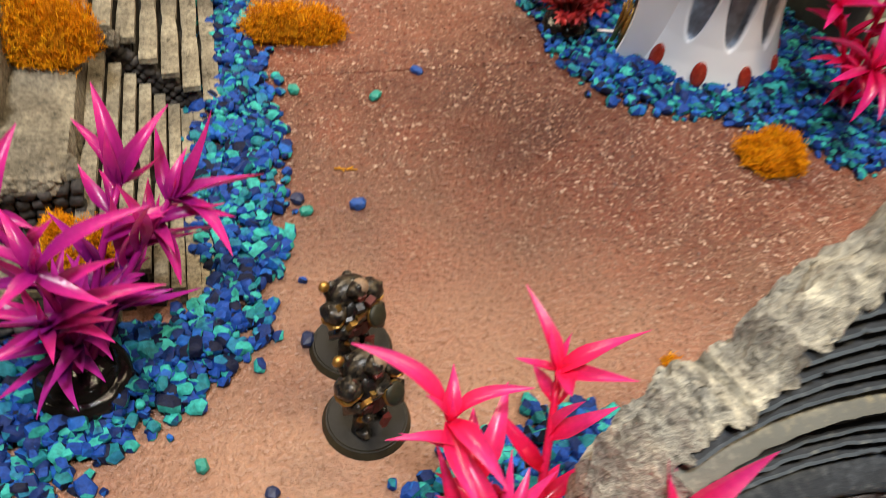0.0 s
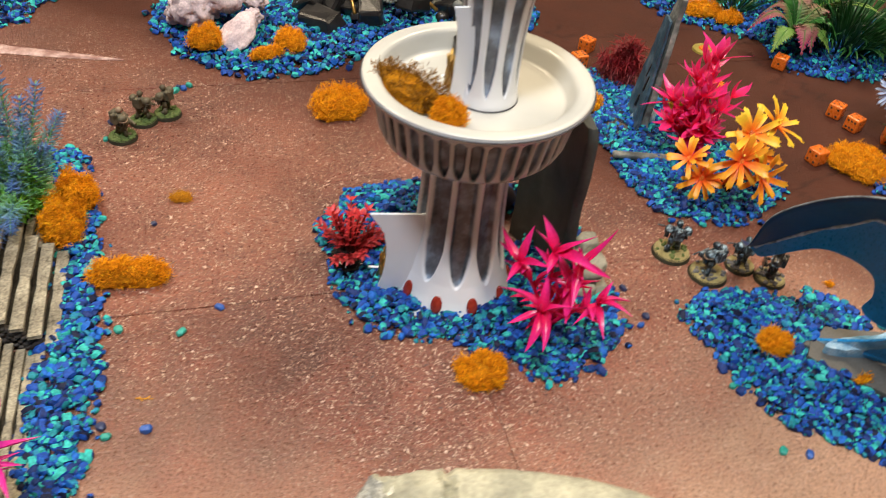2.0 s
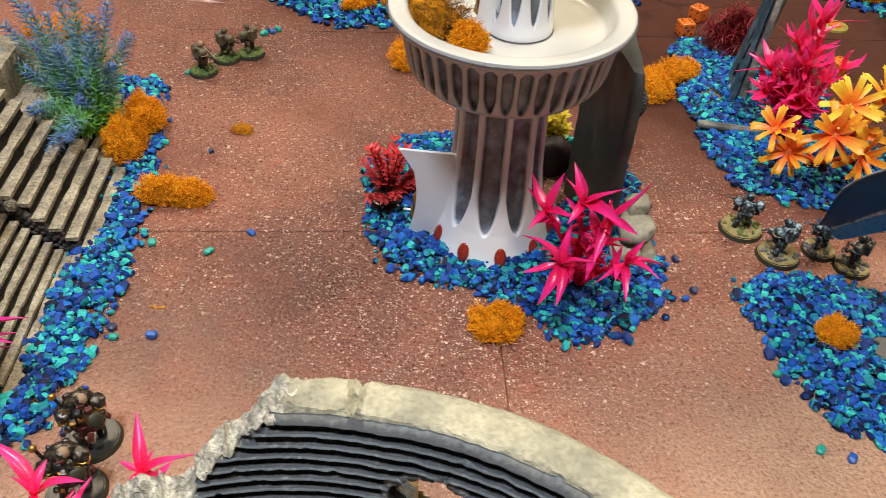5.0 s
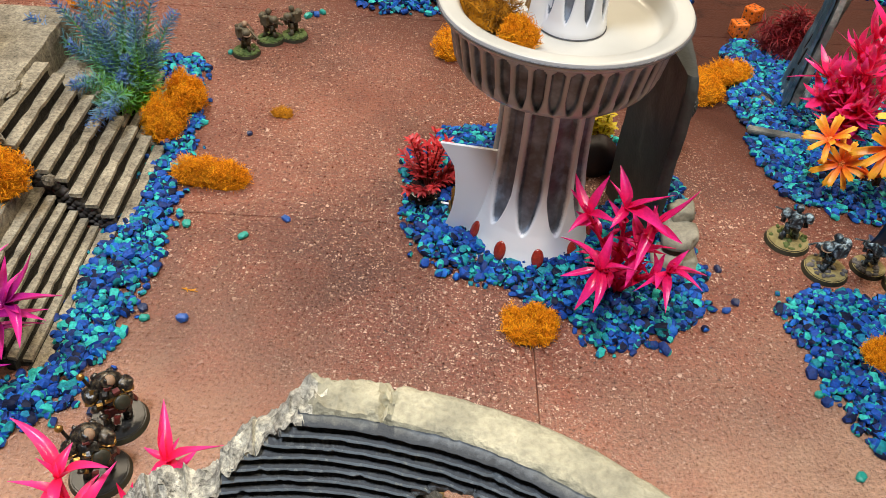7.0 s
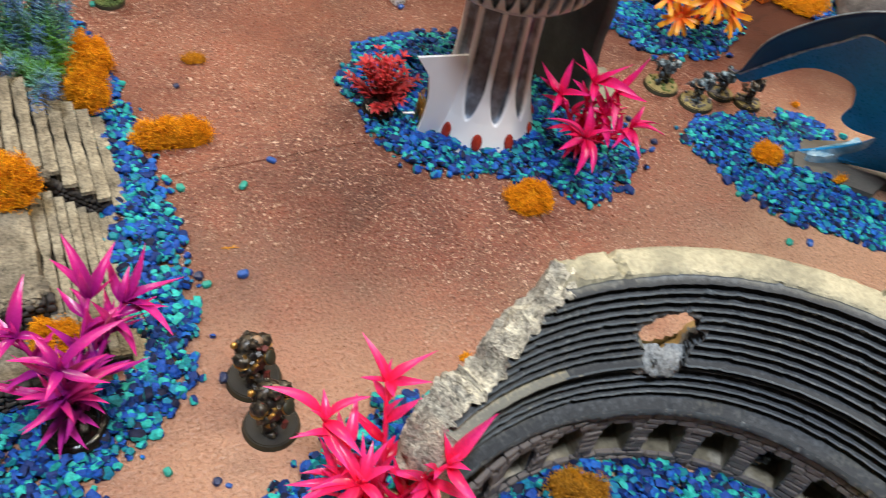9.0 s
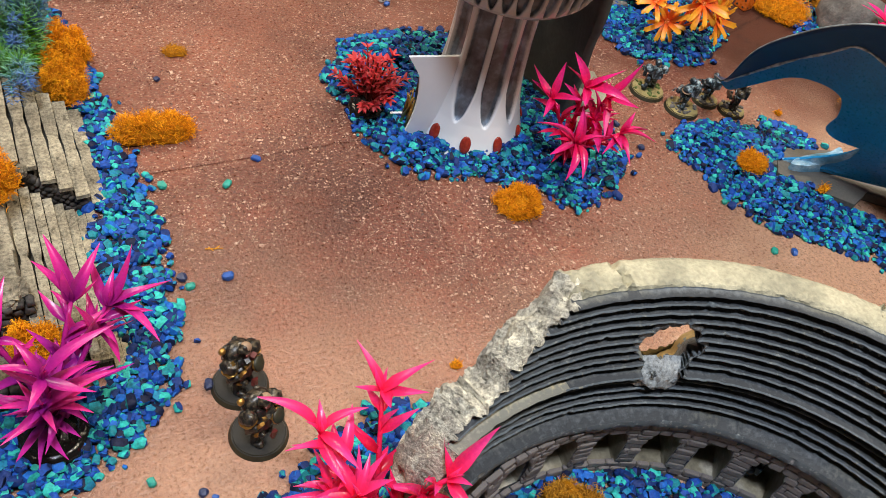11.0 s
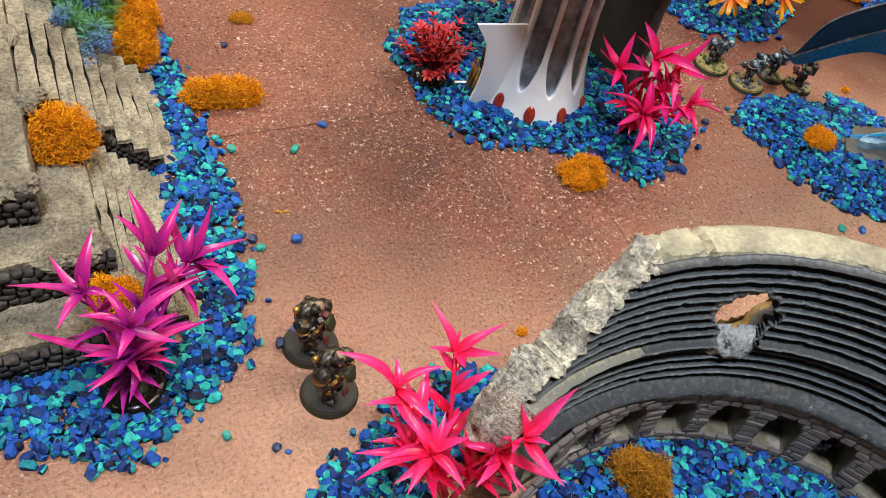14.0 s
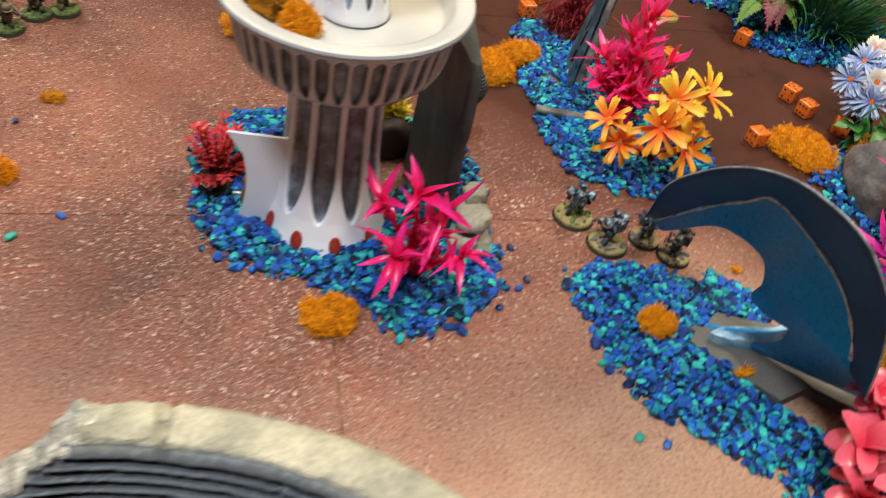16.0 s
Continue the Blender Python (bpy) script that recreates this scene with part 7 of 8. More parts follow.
def lance(length, width, bow, fold, twist, material, n=11, thick=0.00045):
    """A narrow keeled leaf whose chord runs along +x: it bows up, narrows to a stalk and to a fine tip."""
    verts, uvs, faces = [], [], []
    for i in range(n + 1):
        s = i / n
        w = width * max(0.035, min(1.0, 0.40 + 2.0 * s) * (1 - s**1.7) ** 0.9)
        z = length * bow * 4 * s * (1 - s) * (1 - 0.35 * s)
        roll = twist * (s - 0.2)
        sway = length * 0.30 * twist * s * (1 - s)
        for q, lift in ((-1.0, fold), (-0.5, fold * 0.36), (0.0, 0.0), (0.5, fold * 0.36), (1.0, fold)):
            y, h = q * w / 2, lift * w / 2
            verts.append((length * s, sway + y * math.cos(roll) - h * math.sin(roll), z + h * math.cos(roll) + y * math.sin(roll)))
        verts.append((length * s, sway, z - thick * (1.8 - 1.5 * s)))
        uvs += [(0.5 + 0.4 * q, s) for q in (-1, -0.5, 0, 0.5, 1, 0)]
    for i in range(n):
        a, b = i * 6, (i + 1) * 6
        faces += [(a + k, b + k, b + k + 1, a + k + 1) for k in range(4)]
        faces += [(a + 4, b + 4, b + 5, a + 5), (a + 5, b + 5, b, a)]
    faces += [(0, 1, 2, 3, 4, 5), tuple(n * 6 + k for k in (5, 4, 3, 2, 1, 0))]
    me = mesh_of("leaf", verts, faces, material, smooth=True, uvs=uvs)
    me.set_sharp_from_angle(angle=radians(60))
    return me


def lance_plant(name, label, base, whorls, materials, width, seed, r_pot=0.0, fill=4, fill_len=0.020):
    """Stems that rise from one foot; each ends in a whorl of narrow leaves, given as (head, reaches in millimetres), with short young leaves below it."""
    r = random.Random(seed)
    t = thing(name, label, "plant")
    bright, deep = materials
    if r_pot:
        pot(t, base[0], base[1], r_pot, 0.014, M["gloss_black"])

    def leaf(at, reach, wide, material):
        ln = max(0.008, reach.length)
        put("leaf", lance(ln, wide * min(1.15, 0.55 + ln / 0.055) * r.uniform(0.88, 1.12), r.choice((-0.07, 0.05, 0.10, 0.14, 0.17)) * r.uniform(0.7, 1.2), r.uniform(0.4, 0.8), r.choice((-1, 1)) * r.uniform(0.2, 0.9), material), t, aim(at, reach, r.uniform(-0.45, 0.45)))

    for head, reaches in whorls:
        at = Vector(head)
        _, d, pts = stem(t, (base[0] + r.uniform(-0.005, 0.005), base[1] + r.uniform(-0.005, 0.005), 0.006), at, 0.0017, 0.0011, bright, 0.3)
        for x, y, z in reaches:
            leaf(at, Vector((x, y, z)) * 0.00108, width, bright)
        # young leaves still folded about the bud
        for k in range(2):
            leaf(at, (d + Vector((r.uniform(-0.5, 0.5), r.uniform(-0.5, 0.5), 0.5))).normalized() * r.uniform(0.009, 0.014), width * 0.6, bright)
        side = d.orthogonal().normalized()
        for k in range(fill):
            out = Matrix.Rotation(2.4 * k + seed, 3, d) @ side
            leaf(pts[2 + k % 5], (out * r.uniform(0.7, 1.1) + d * 0.7).normalized() * fill_len * r.uniform(0.7, 1.15), width * 0.9, deep if k % 5 < 3 else bright)
    return t


lance_plant("magenta_plant", "magenta plastic plant with a purple heart in a black pot", (-0.327, -0.180), (
    ((-0.306, -0.144, 0.064), ((-5, 23, 22), (-12, 16, 14), (17, 16, 17), (13, 5, 6), (-1, 5, 17))),
    ((-0.291, -0.145, 0.056), ((-2, 18, 15), (16, 12, 25), (30, 1, 7), (18, -26, -1), (14, -11, 6), (7, 12, 11))),
    ((-0.299, -0.147, 0.046), ((1, 12, 10), (8, -15, 2), (8, -17, -11))),
    ((-0.340, -0.166, 0.074), ((9, 20, 17), (-27, 5, 8), (-12, -17, 1), (11, -3, -2))),
    ((-0.324, -0.195, 0.080), ((-18, 7, 6), (-7, 14, 11), (30, 10, 11), (18, -9, -5), (-7, -16, 4))),
    ((-0.328, -0.191, 0.050), ((-35, 15, 14), (-16, 0, 10), (-17, -12, 1), (4, -16, 5), (18, 0, 1), (33, 6, 7))),
), (M["leaf_magenta"], M["leaf_purple"]), 0.0066, 11, 0.019, 12, 0.027)
lance_plant("pink_plant", "hot pink plastic plant beside the arena ruin", (-0.196, -0.284), (
    ((-0.180, -0.237, 0.060), ((-5, 22, 12), (25, 1, 12), (17, -12, 8), (-11, 6, 0), (-3, -14, 9))),
    ((-0.219, -0.254, 0.070), ((-22, 18, 13), (3, 12, 7), (21, 1, 8), (8, -22, 4), (1, -26, 3))),
    ((-0.220, -0.274, 0.052), ((-2, 19, 8), (-14, 7, 1), (12, 4, 5))),
    ((-0.212, -0.283, 0.058), ((-32, 2, -8), (-7, 25, 9), (14, -3, 12), (5, -21, 6), (-16, -13, -1), (10, 12, 10))),
    ((-0.177, -0.298, 0.080), ((4, 19, 11), (23, 7, 17), (3, -25, 5), (4, -9, 9))),
    ((-0.182, -0.293, 0.060), ((-1, 18, 7), (17, -24, 9), (-17, -11, 1), (-2, -20, 4), (-15, 10, -2))),
), (M["leaf_pink"], M["leaf_scarlet"]), 0.0070, 12, 0.0, 10, 0.025)
lance_plant("crimson_plant", "crimson-pink plastic plant at the tower's foot", (0.056, -0.062), (
    ((0.047, -0.065, 0.079), ((-4, 17, 16), (21, -8, 17), (-9, 14, 8), (18, -26, 4), (-11, -17, -1))),
    ((0.028, -0.057, 0.066), ((-8, 19, 14), (9, 9, 21), (-10, 14, 6), (12, -17, 9), (-12, -11, -5))),
    ((0.033, -0.091, 0.052), ((-20, 22, 3), (6, 13, 20), (19, -10, 10), (-13, -16, -16), (-4, -21, -12), (-21, -2, -4))),
    ((0.063, -0.073, 0.074), ((19, 0, 25), (11, -19, 4), (0, 7, 8), (-11, -22, -15))),
    ((0.074, -0.089, 0.051), ((13, -20, 7), (-3, -22, -9), (9, 4, 14), (-19, -9, -7), (20, -4, 3))),
    ((0.057, -0.076, 0.056), ((-3, 14, 11), (12, -5, 8), (-13, 11, -1), (-9, -23, -7), (11, 2, 15))),
), (M["leaf_crimson"], M["leaf_scarlet"]), 0.0078, 13, 0.0, 10, 0.020)
sprig_plant("tall_pink_plant", "tall bushy hot pink plastic plant behind orange flowers", (0.268, 0.132), [((0.258, 0.1353, 0.050), 7), ((0.2576, 0.1373, 0.080), 6), ((0.268, 0.130, 0.104), 5), ((0.2434, 0.134, 0.040), 7), ((0.2718, 0.1237, 0.034), 7), ((0.300, 0.1364, 0.060), 4), ((0.250, 0.128, 0.062), 6), ((0.272, 0.142, 0.070), 6), ((0.262, 0.116, 0.048), 7), ((0.280, 0.120, 0.056), 6), ((0.244, 0.142, 0.056), 6), ((0.262, 0.124, 0.070), 6), ((0.256, 0.114, 0.030), 7), ((0.266, 0.140, 0.092), 5), ((0.264, 0.110, 0.040), 8), ((0.254, 0.116, 0.044), 7)],
            M["leaf_pink"], (0.025, 0.020, 0.028), 0.0068, 6, 14, 0.013, 7, -0.9, (22, 70), M["leaf_heart"])
sprig_plant("purple_plant", "magenta and pink plastic plant beside the wave", (0.395, -0.105), [((0.385, -0.085, 0.050), 7), ((0.392, -0.120, 0.055), 7), ((0.410, -0.075, 0.070), 6), ((0.405, -0.140, 0.045), 6)],
            M["leaf_magenta"], (0.032, 0.028, 0.036), 0.008, 6, 15, 0.0, 3)
sprig_plant("red_plant", "crimson plastic plant behind the wave", (0.450, -0.030), [((0.440, -0.020, 0.060), 7), ((0.455, -0.040, 0.070), 7), ((0.465, -0.015, 0.055), 6)],
            M["leaf_crimson"], (0.030, 0.026, 0.034), 0.009, 6, 16, 0.0, 3)


def oval_plant(name, label, base, heads, material, seed):
    """Rounded glossy leaves in loose whorls."""
    r = random.Random(seed)
    t = thing(name, label, "plant")
    meshes = [leaf_mesh("leaf", 0.021, 0.0135, 0.5, 0.30, material, seed + k, 0.45, n=12) for k in range(3)]
    for at in heads:
        _, d, pts = stem(t, (base[0], base[1], 0.004), at, 0.0014, 0.0009, material)
        rosette(t, Vector(at), d, 6, meshes, r, (40, 85))
        rosette(t, pts[4], d, 3, meshes, r, (50, 85))
    return t


oval_plant("coral_pink_plant", "coral-pink plastic plant with rounded glossy leaves by gravel", (0.312, -0.225), [(0.300, -0.205, 0.055), (0.318, -0.195, 0.050), (0.330, -0.215, 0.055), (0.280, -0.230, 0.045), (0.300, -0.225, 0.050), (0.290, -0.260, 0.050), (0.315, -0.245, 0.045), (0.272, -0.252, 0.030), (0.300, -0.215, 0.028)], M["leaf_coral"], 21)


def bush(name, label, base, radii, material, seed, twigs, leaf_len, leaf_w, foot=None, lo=0.05, along=0.6):
    """A dense little shrub: many twigs set with small leaves."""
    r = random.Random(seed)
    t = thing(name, label, "plant")
    if foot:
        pot(t, base[0], base[1], foot, 0.012, M["gloss_black"])
    meshes = [leaf_mesh("leaf", leaf_len, leaf_w, 0.3, 0.2, material, seed + k, n=4) for k in range(3)]
    for k in range(twigs):
        a, e = r.uniform(0, 6.28), r.uniform(lo, 1.0)
        tip = Vector((base[0] + radii[0] * math.cos(a) * math.sqrt(1 - e * e) * r.uniform(0.55, 1.15), base[1] + radii[1] * math.sin(a) * math.sqrt(1 - e * e) * r.uniform(0.55, 1.15), 0.008 + radii[2] * e * r.uniform(0.75, 1.2)))
        _, d, pts = stem(t, (base[0], base[1], 0.006), tip, 0.0008, 0.0005, material, 0.3)
        verts, faces, uvs = [], [], []
        for j in range(2, 8):
            for q in range(4):
                b = 1.57 * q + j * 0.7
                side = d.orthogonal().normalized()
                side = Matrix.Rotation(b, 3, d) @ side
                m = aim(pts[j], d * along + side, 0)
                me = meshes[(j + q) % 3]
                n0 = len(verts)
                verts += [m @ v.co for v in me.vertices]
                faces += [tuple(n0 + i for i in p.vertices) for p in me.polygons]
                uvs += [(0.5, min(1.0, 0.25 + 0.75 * j / 7 * e + (i // 4) * 0.05)) for i in range(len(me.vertices))]
        put("sprig", mesh_of("sprig", verts, faces, material, smooth=True, uvs=uvs), t).data.set_sharp_from_angle(angle=radians(50))
    return t


bush("red_bush", "dark red plastic bush at the tower's portal", (-0.071, 0.030), (0.031, 0.028, 0.046), M["leaf_red"], 31, 22, 0.0066, 0.0027, 0.017, 0.22, 1.0)
bush("small_red_bush", "dark red spiky plastic bush beside orange dice", (0.262, 0.275), (0.028, 0.024, 0.036), M["leaf_maroon"], 32, 54, 0.0120, 0.0009, 0.0)
bush("yellow_flowers", "yellow-green plastic flowers behind the rock slab", (0.062, 0.096), (0.016, 0.014, 0.036), M["yellow_petal"], 33, 16, 0.0065, 0.0035)
bush("yellow_arena_plant", "yellow plastic flowers at the arena's broken end", (0.048, -0.392), (0.026, 0.022, 0.085), M["yellow_petal"], 34, 18, 0.014, 0.0045)


def feathery(name, label, base, fronds, material, seed):
    """Upright feathery fronds, green at the foot and blue at the tips."""
    r = random.Random(seed)
    t = thing(name, label, "plant")
    for tip, lean in fronds:
        _, d, pts = stem(t, (base[0] + r.uniform(-0.005, 0.005), base[1] + r.uniform(-0.005, 0.005), 0.006), tip, 0.0010, 0.0004, material, lean)
        fine = []
        for k in range(7):
            fine += [pts[k].lerp(pts[k + 1], s / 4) for s in range(4)]
        verts, faces, uvs = [], [], []
        for j, p in enumerate(fine):
            s = j / len(fine)
            if s < 0.12:
                continue
            dd = (fine[min(j + 1, len(fine) - 1)] - fine[max(j - 1, 0)]).normalized()
            reach = 0.0150 * (1.05 - s) + 0.0040
            for q in range(5):
                side = Matrix.Rotation(1.257 * q + j * 0.9 + r.uniform(-0.3, 0.3), 3, dd) @ dd.orthogonal().normalized()
                end = p + (dd * 0.75 + side).normalized() * reach * r.uniform(0.7, 1.1)
                ax = (end - p).normalized()
                o1 = ax.orthogonal().normalized() * 0.00046
                o2 = ax.cross(o1)
                n0 = len(verts)
                for w, c in ((1.0, p), (1.1, p.lerp(end, 0.5)), (0.5, end)):
                    for b in (0, 2.094, 4.189):
                        verts.append(c + (o1 * math.cos(b) + o2 * math.sin(b)) * w)
                        uvs.append((0.5, min(1.0, max(0.0, s - 0.32) * 1.1 + 0.12 * (c - p).length / reach)))
                for i in range(2):
                    for b in range(3):
                        x, y = n0 + i * 3 + b, n0 + i * 3 + (b + 1) % 3
                        faces.append((x, y, y + 3, x + 3))
                faces.append((n0 + 6, n0 + 7, n0 + 8))
                # little side needles
                for kk in range(4):
                    c = p.lerp(end, 0.35 + 0.2 * kk)
                    nd = (ax * 0.6 + Vector((r.uniform(-1, 1), r.uniform(-1, 1), r.uniform(-1, 1)))).normalized() * 0.0036
                    n0 = len(verts)
                    verts += [c - o1, c + o1, c + o2, c + nd]
                    uvs += [(0.5, min(1.0, max(0.0, s - 0.32) * 1.1 + 0.1))] * 4
                    faces += [(n0, n0 + 1, n0 + 3), (n0 + 1, n0 + 2, n0 + 3), (n0 + 2, n0, n0 + 3)]
        put("frond", mesh_of("frond", verts, faces, material, smooth=True, uvs=uvs), t, label="feathery green and blue frond")
    return t


feathery("feathery_plant", "feathery plastic plant, green below and blue at the tips", (-0.302, 0.110), [((-0.330, 0.112, 0.118), 0.1), ((-0.300, 0.122, 0.130), 0.1), ((-0.278, 0.130, 0.112), 0.1), ((-0.318, 0.140, 0.120), 0.1), ((-0.352, 0.115, 0.100), 0.2), ((-0.375, 0.120, 0.080), 0.3), ((-0.350, 0.140, 0.108), 0.2), ((-0.288, 0.104, 0.098), 0.2), ((-0.312, 0.098, 0.092), 0.2), ((-0.268, 0.132, 0.085), 0.3), ((-0.312, 0.040, 0.036), 0.9), ((-0.300, 0.046, 0.044), 0.9), ((-0.340, 0.100, 0.070), 0.4), ((-0.280, 0.112, 0.070), 0.3), ((-0.296, 0.116, 0.075), 0.1), ((-0.315, 0.112, 0.070), 0.1), ((-0.326, 0.060, 0.060), 0.7), ((-0.306, 0.126, 0.098), 0.1), ((-0.300, 0.100, 0.062), 0.2), ((-0.288, 0.108, 0.056), 0.3), ((-0.316, 0.104, 0.058), 0.2), ((-0.304, 0.092, 0.050), 0.4), ((-0.336, 0.118, 0.084), 0.2), ((-0.290, 0.124, 0.104), 0.1), ((-0.324, 0.126, 0.104), 0.1)], M["frond"], 41)


def petal_mesh(length, width, droop, material, n=8, thick=0.0004):
    """A flat strap petal along +x with a notched tip."""
    verts, uvs, faces = [], [], []
    for i in range(n + 1):
        s = i / n
        w = width * (0.30 + 0.70 * min(1.0, s / 0.45) ** 0.8)
        for low in (0, 1):
            for q in (-1.0, -0.5, 0.0, 0.5, 1.0):
                x = length * s - (0.0022 * abs(q) if i == n else 0.0) - (0.0014 if i == n and abs(q) == 0.5 else 0.0)
                verts.append((x, q * w / 2, -droop * length * s * s * 0.5 + 0.0005 * (abs(q) - 0.5) - low * thick))
                uvs.append((0.5, s))
    for i in range(n):
        a, b = i * 10, (i + 1) * 10
        for q in range(4):
            faces += [(a + q, b + q, b + q + 1, a + q + 1), (a + q + 6, b + q + 6, b + q + 5, a + q + 5)]
        faces += [(a, a + 5, b + 5, b), (a + 4, b + 4, b + 9, a + 9)]
    faces += [(n * 10 + q, n * 10 + q + 5, n * 10 + q + 6, n * 10 + q + 1) for q in range(4)]
    me = mesh_of("petal", verts, faces, material, smooth=True, uvs=uvs)
    me.set_sharp_from_angle(angle=radians(50))
    return me


def daisy_plant(name, label, base, flowers, material, seed, petals=14, length=0.0255, width=0.0045, cup=(42, 64, 62, 84), deep=None):
    r = random.Random(seed)
    t = thing(name, label, "plant")
    pot(t, base[0], base[1], 0.012, 0.012, M["gloss_black"])
    bright = [petal_mesh(length, width, 0.35 + 0.2 * k, material) for k in range(3)]
    dark = [petal_mesh(length, width, 0.35 + 0.2 * k, deep or material) for k in range(3)]
    for at, axis, *size in flowers:
        meshes, grow = (dark if at[2] < 0.060 else bright), size[0] if size else 1.0
        _, d, pts = stem(t, (base[0], base[1], 0.010), at, 0.0014, 0.0012, material, 0.2)
        ax = Vector(axis).normalized()
        u = ax.cross(Vector((0.3, 0.1, 0.9))).normalized()
        w = ax.cross(u)
        for k in range(petals):
            a = 2 * math.pi * k / petals + r.uniform(-0.12, 0.12)
            tilt = math.radians(r.uniform(cup[2], cup[3]) if k % 2 else r.uniform(cup[0], cup[1]))
            dd = ax * math.cos(tilt) + (u * math.cos(a) + w * math.sin(a)) * math.sin(tilt)
            y = ax.cross(dd).normalized()
            m = Matrix((dd, y, dd.cross(y))).transposed().to_4x4()
            put("petal", meshes[k % 3], t, Matrix.Translation(at) @ m @ Matrix.Rotation(r.uniform(-0.25, 0.25), 4, "X") @ Matrix.Scale(grow * r.uniform(0.85, 1.08), 4))
        bm = bmesh.new()
        for k in range(12):
            a = 2.4 * k
            bmesh.ops.create_icosphere(bm, subdivisions=1, radius=0.0011, matrix=Matrix.Translation(Vector(at) + (u * math.cos(a) + w * math.sin(a)) * 0.0007 * math.sqrt(k) + ax * 0.0014))
        part("flower_heart", bm, M["die_orange"], t, "orange flower heart", smooth=True)
    return t


daisy_plant("orange_flowers", "orange and yellow plastic daisies in a black pot", (0.272, 0.072), [((0.2685, 0.0578, 0.074), (-0.15, -0.7, 0.8)), ((0.2562, 0.0430, 0.058), (-0.3, -0.8, 0.6)), ((0.3000, 0.0690, 0.072), (0.5, -0.4, 0.8)), ((0.2860, 0.0480, 0.036), (0.3, -0.9, 0.4)), ((0.2240, 0.0660, 0.047), (-0.7, -0.2, 0.9), 0.78), ((0.2340, 0.0545, 0.034), (-0.6, -0.6, 0.5), 0.82), ((0.2820, 0.0610, 0.048), (0.4, -0.7, 0.5))], M["petal"], 51, 13, 0.0252, 0.0052, (36, 56, 55, 80), M["petal_deep"])


def grass_tuft(name, label, base, blades, length, material, seed, spread=0.03, width=0.0035):
    r = random.Random(seed)
    t = thing(name, label, "plant")
    meshes = [leaf_mesh("blade", length * r.uniform(0.75, 1.1), width, r.uniform(0.4, 1.2), 0.2, material, seed + k, n=7) for k in range(5)]
    for k in range(blades):
        a, q = r.uniform(0, 6.28), math.sqrt(r.random())
        d = Vector((math.cos(a) * q * 0.8, math.sin(a) * q * 0.8, 1.0))
        put("blade", meshes[k % 5], t, aim((base[0] + spread * q * math.cos(a), base[1] + spread * q * math.sin(a), 0.004), d, r.uniform(-0.5, 0.5)))
    return t


def fern(name, label, base, fronds, seed):
    """Arching fronds, each a rib with two rows of leaflets."""
    r = random.Random(seed)
    t = thing(name, label, "plant")
    for k, (turn, reach, rise, material) in enumerate(fronds):
        a = math.radians(turn)
        pts = [Vector((base[0] + reach * s * math.cos(a), base[1] + reach * s * math.sin(a), 0.012 + rise * math.sin(math.pi * (0.08 + 0.85 * s)) )) for s in [j / 12 for j in range(13)]]
        verts, faces, uvs = [], [], []
        side = Vector((-math.sin(a), math.cos(a), 0))
        for j in range(1, 13):
            s = j / 12
            d = (pts[j] - pts[j - 1]).normalized()
            up = side.cross(d)
            for h in (0.0, 0.5):
                p = pts[j - 1].lerp(pts[j], h)
                ln = 0.0125 * math.sin(math.pi * min(1.0, 0.15 + 0.85 * s)) + 0.002
                for sg in (-1, 1):
                    e = p + (side * sg + d * 0.55).normalized() * ln - up * ln * 0.12 * -1
                    w = d * 0.0017
                    n0 = len(verts)
                    verts += [p - w, p + w, p.lerp(e, 0.6) + w, e, p.lerp(e, 0.6) - w, p.lerp(e, 0.5) - up * 0.0006]
                    uvs += [(0.5, s * 0.5), (0.5, s * 0.5), (0.5, s * 0.8), (0.5, s), (0.5, s * 0.8), (0.5, s * 0.8)]
                    faces += [(n0, n0 + 1, n0 + 2, n0 + 4), (n0 + 4, n0 + 2, n0 + 3), (n0, n0 + 5, n0 + 1), (n0 + 1, n0 + 5, n0 + 2), (n0 + 2, n0 + 5, n0 + 3), (n0 + 3, n0 + 5, n0 + 4), (n0 + 4, n0 + 5, n0)]
        frond = put("frond", mesh_of("frond", verts, faces, material, smooth=False, uvs=uvs), t)
        put("rib", tube_mesh("rib", pts, 0.0012, 0.0004, material), frond)
    return t


F1, F2, F3 = M["leaf_fern"], M["leaf_lime"], M["leaf_green"]
fern("fern", "green plastic fern with pink-tipped fronds on blue gravel", (0.500, 0.322), [(-145, 0.060, 0.027, F2), (-110, 0.048, 0.032, F1), (-95, 0.044, 0.034, F1), (165, 0.056, 0.036, F1), (130, 0.048, 0.041, F1), (60, 0.052, 0.045, F1), (10, 0.056, 0.041, F1), (-30, 0.052, 0.036, F3), (-60, 0.048, 0.027, F2), (95, 0.048, 0.045, F3)], 61)
grass_tuft("grass_plant", "dense dark green plastic grass on blue gravel", (0.585, 0.330), 330, 0.078, M["leaf_dark"], 62, 0.045, 0.0032)
grass_tuft("grass_plant", "small dark green plastic grass tuft on gravel", (0.485, 0.425), 45, 0.055, M["leaf_dark"], 63, 0.018)
grass_tuft("lily_plant", "pale green plastic leaves over the grass", (0.560, 0.400), 12, 0.120, M["leaf_lime"], 64, 0.012, 0.014)
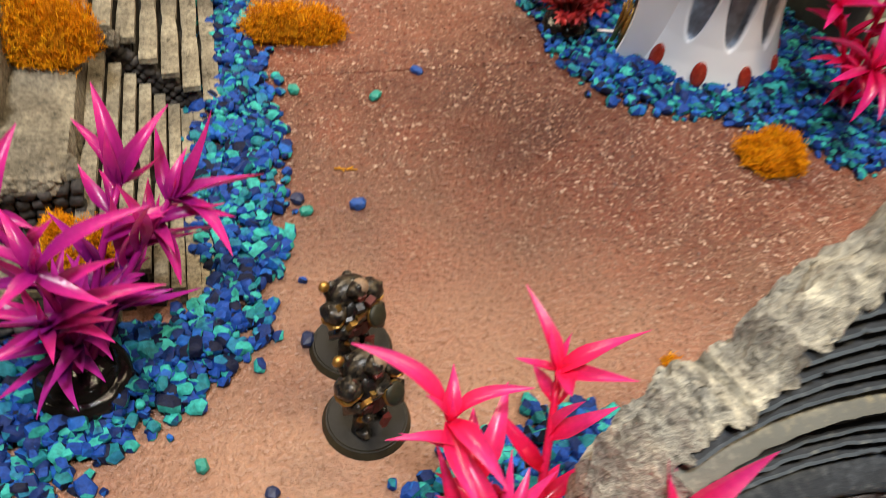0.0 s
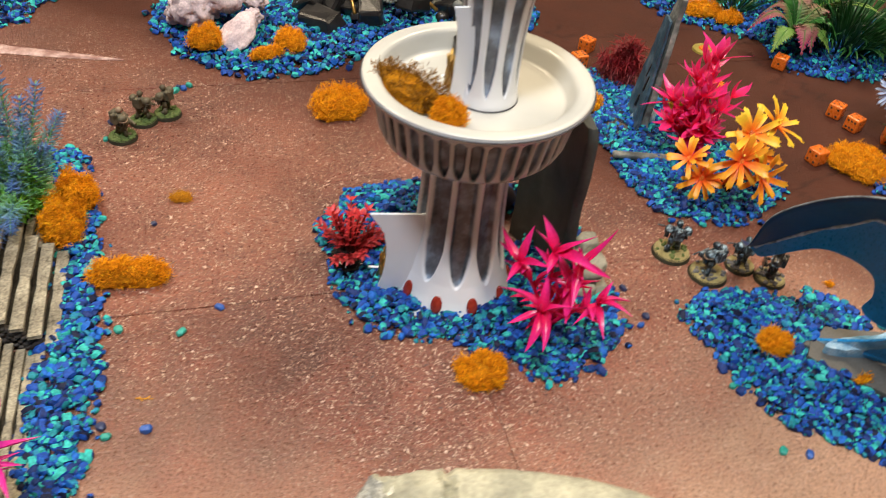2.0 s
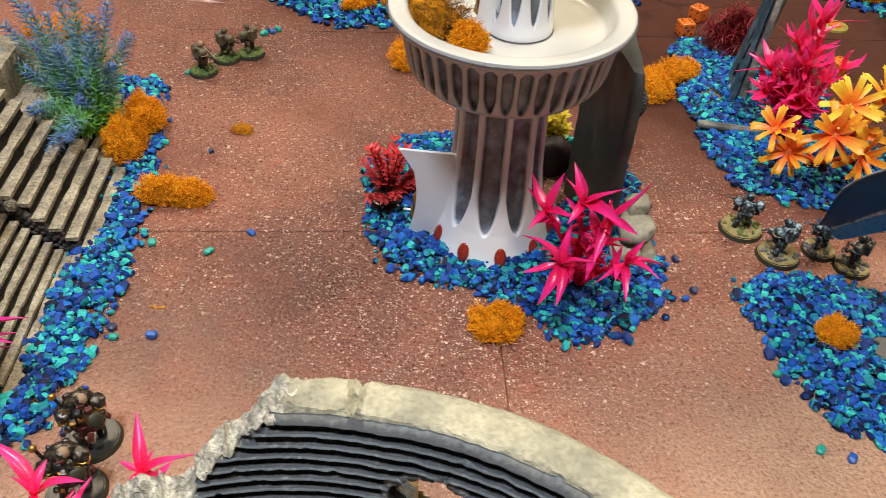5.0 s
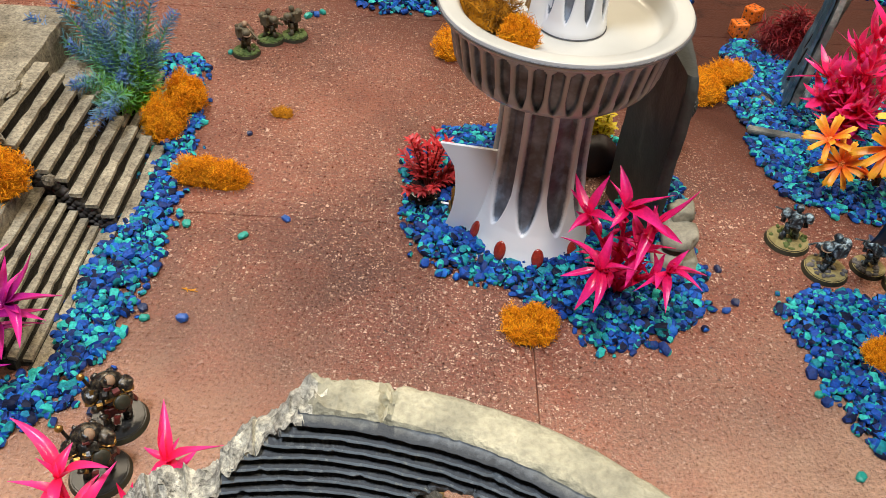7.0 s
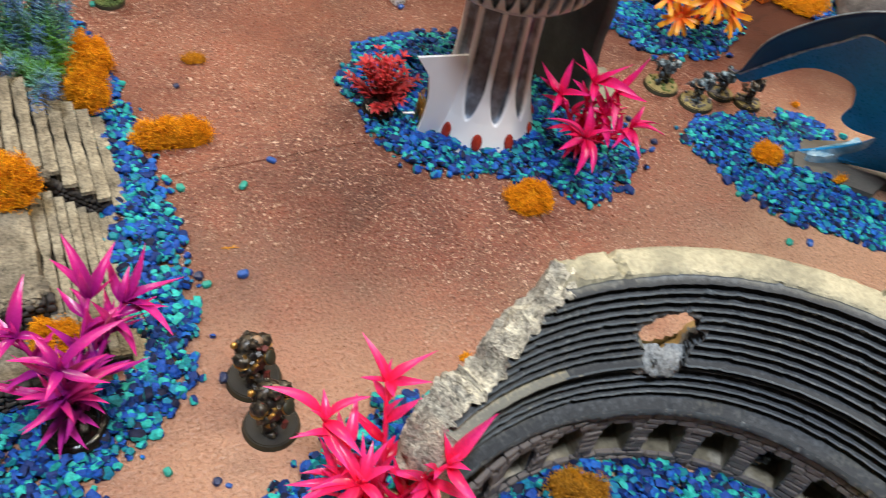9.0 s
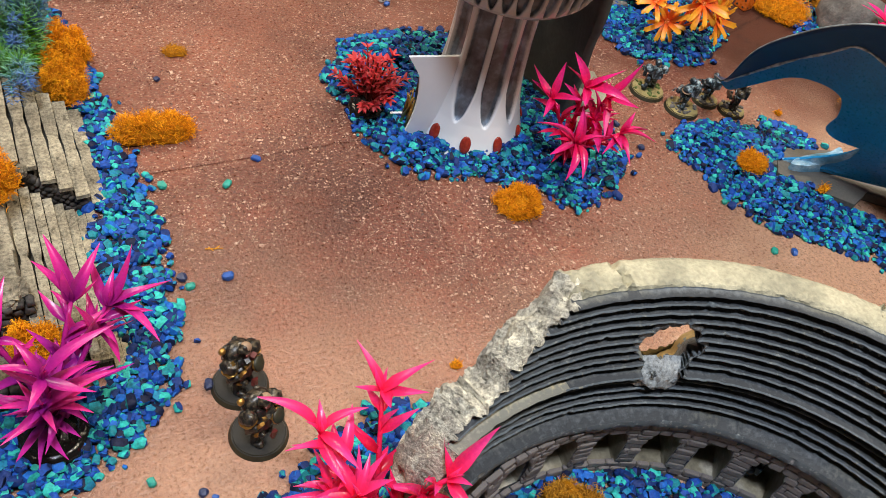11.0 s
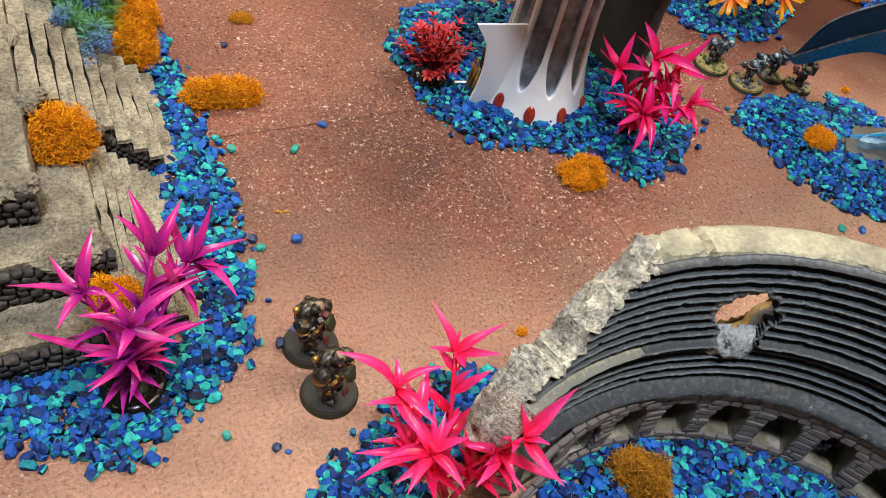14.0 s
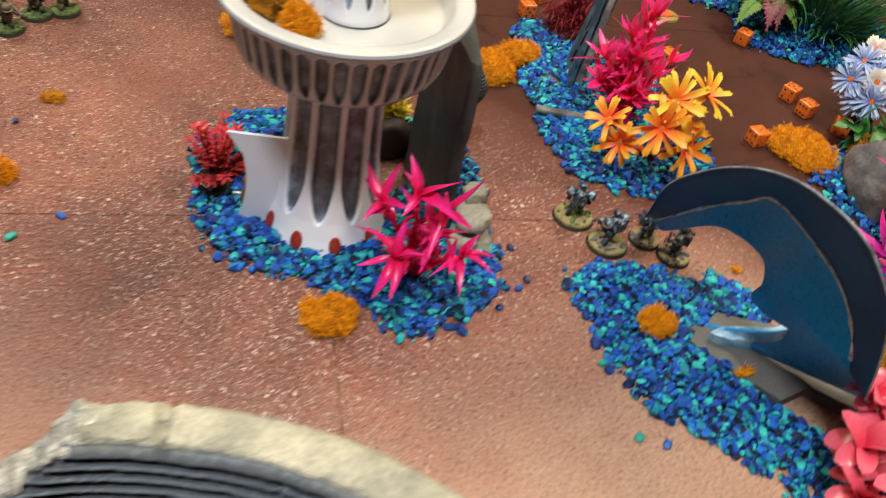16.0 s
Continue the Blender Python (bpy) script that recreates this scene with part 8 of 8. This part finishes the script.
daisy_plant("blue_flowers", "pale blue and white plastic flowers beside the rock", (0.520, 0.130), [((0.488, 0.140, 0.052), (-0.7, -0.5, 0.6)), ((0.500, 0.150, 0.066), (-0.5, -0.5, 0.8)), ((0.496, 0.124, 0.040), (-0.6, -0.8, 0.4)), ((0.510, 0.140, 0.060), (-0.6, -0.3, 0.8)), ((0.530, 0.120, 0.070), (-0.2, -0.6, 0.8)), ((0.500, 0.115, 0.045), (-0.8, -0.4, 0.4)), ((0.540, 0.150, 0.075), (0, -0.2, 1))], M["sky_petal"], 65, 22, 0.019, 0.0026)
daisy_plant("cream_flowers", "cream and pink plastic flowers beside the rock", (0.535, 0.150), [((0.520, 0.165, 0.070), (-0.5, -0.4, 0.8)), ((0.505, 0.128, 0.058), (-0.5, -0.7, 0.6))], M["cream_petal"], 66, 9, 0.014, 0.0075)
sprig_plant("green_leaf_plant", "bright green plastic leaves beside the rock", (0.500, 0.095), [((0.480, 0.100, 0.030), 4), ((0.505, 0.085, 0.035), 6), ((0.520, 0.080, 0.040), 6)], M["leaf_green"], (0.024, 0.020, 0.026), 0.012, 5, 67, 0.0, 2)
# an added maroon lump fills the dark area under the yellow flowers
blob("dark_lump", (0.057, 0.080, 0.006), (0.020, 0.014, 0.024), M["maroon_lump"], 9, "dark maroon lump behind the tower", "rock", 0.2, sub=3)


# ---- tiles of the mat ----
def tile_mesh(count):
    """A row of mat tiles laid tight."""
    bm = bmesh.new()
    h = TILE / 2 - 0.00028
    box(bm, (-count / 2 * TILE + 0.00028, -h, -0.004), (count / 2 * TILE - 0.00028, h, 0.0))
    bmesh.ops.bevel(bm, geom=[e for e in bm.edges if all(v.co.z > -0.001 for v in e.verts)], offset=0.00050, segments=2, affect="EDGES", profile=0.5)
    return from_bm("mat_tile", bm, M["mat"])


LONG_ROW, SHORT_ROW = tile_mesh(6), tile_mesh(3)
for j in (-2, 0, 1, 2):
    put("mat_tile", LONG_ROW, ground, pose(-0.040, (j + 0.5) * TILE, 0.00009 * (j * 13 % 3)))
# the front row is laid with a joint in line with the tower
put("mat_tile", SHORT_ROW, ground, pose(-1.5 * TILE, -0.5 * TILE, 0.00009))
put("mat_tile", SHORT_ROW, ground, pose(1.5 * TILE - 0.0004, -0.5 * TILE, 0.00018))


def worn_strip():
    """A long sliver of scuffed pale print that stands a hair above the mat."""
    verts, n = [], 40
    for i in range(n + 1):
        u = i / n
        x, y = -0.560 + 0.315 * u, 0.452 - 0.090 * u
        w = 0.0105 * (1 - u**3) * (1 + 0.25 * fbm((u * 14, 1, 0), 1.0)) + 0.0008
        for side, z in ((-1, 0.0), (-0.7, 0.0011), (0.7, 0.0011), (1, 0.0)):
            verts.append((x + 0.27 * w * side, y + 0.96 * w * side + 0.0010 * fbm((u * 30, side * 3, 2), 1.0), z + 0.0003))
    put("worn_strip", mesh_of("worn_strip", verts, grid_faces(n + 1, 4), M["strip"], smooth=False), ground, label="pale scuffed sliver in the print")


M["strip"] = surface("scuffed_pale_print", [(0.24, 0.115, 0.095), (0.42, 0.26, 0.225), (0.56, 0.40, 0.36)], 90, 420, 0.5, relief=0.8, depth=0.0012)
worn_strip()
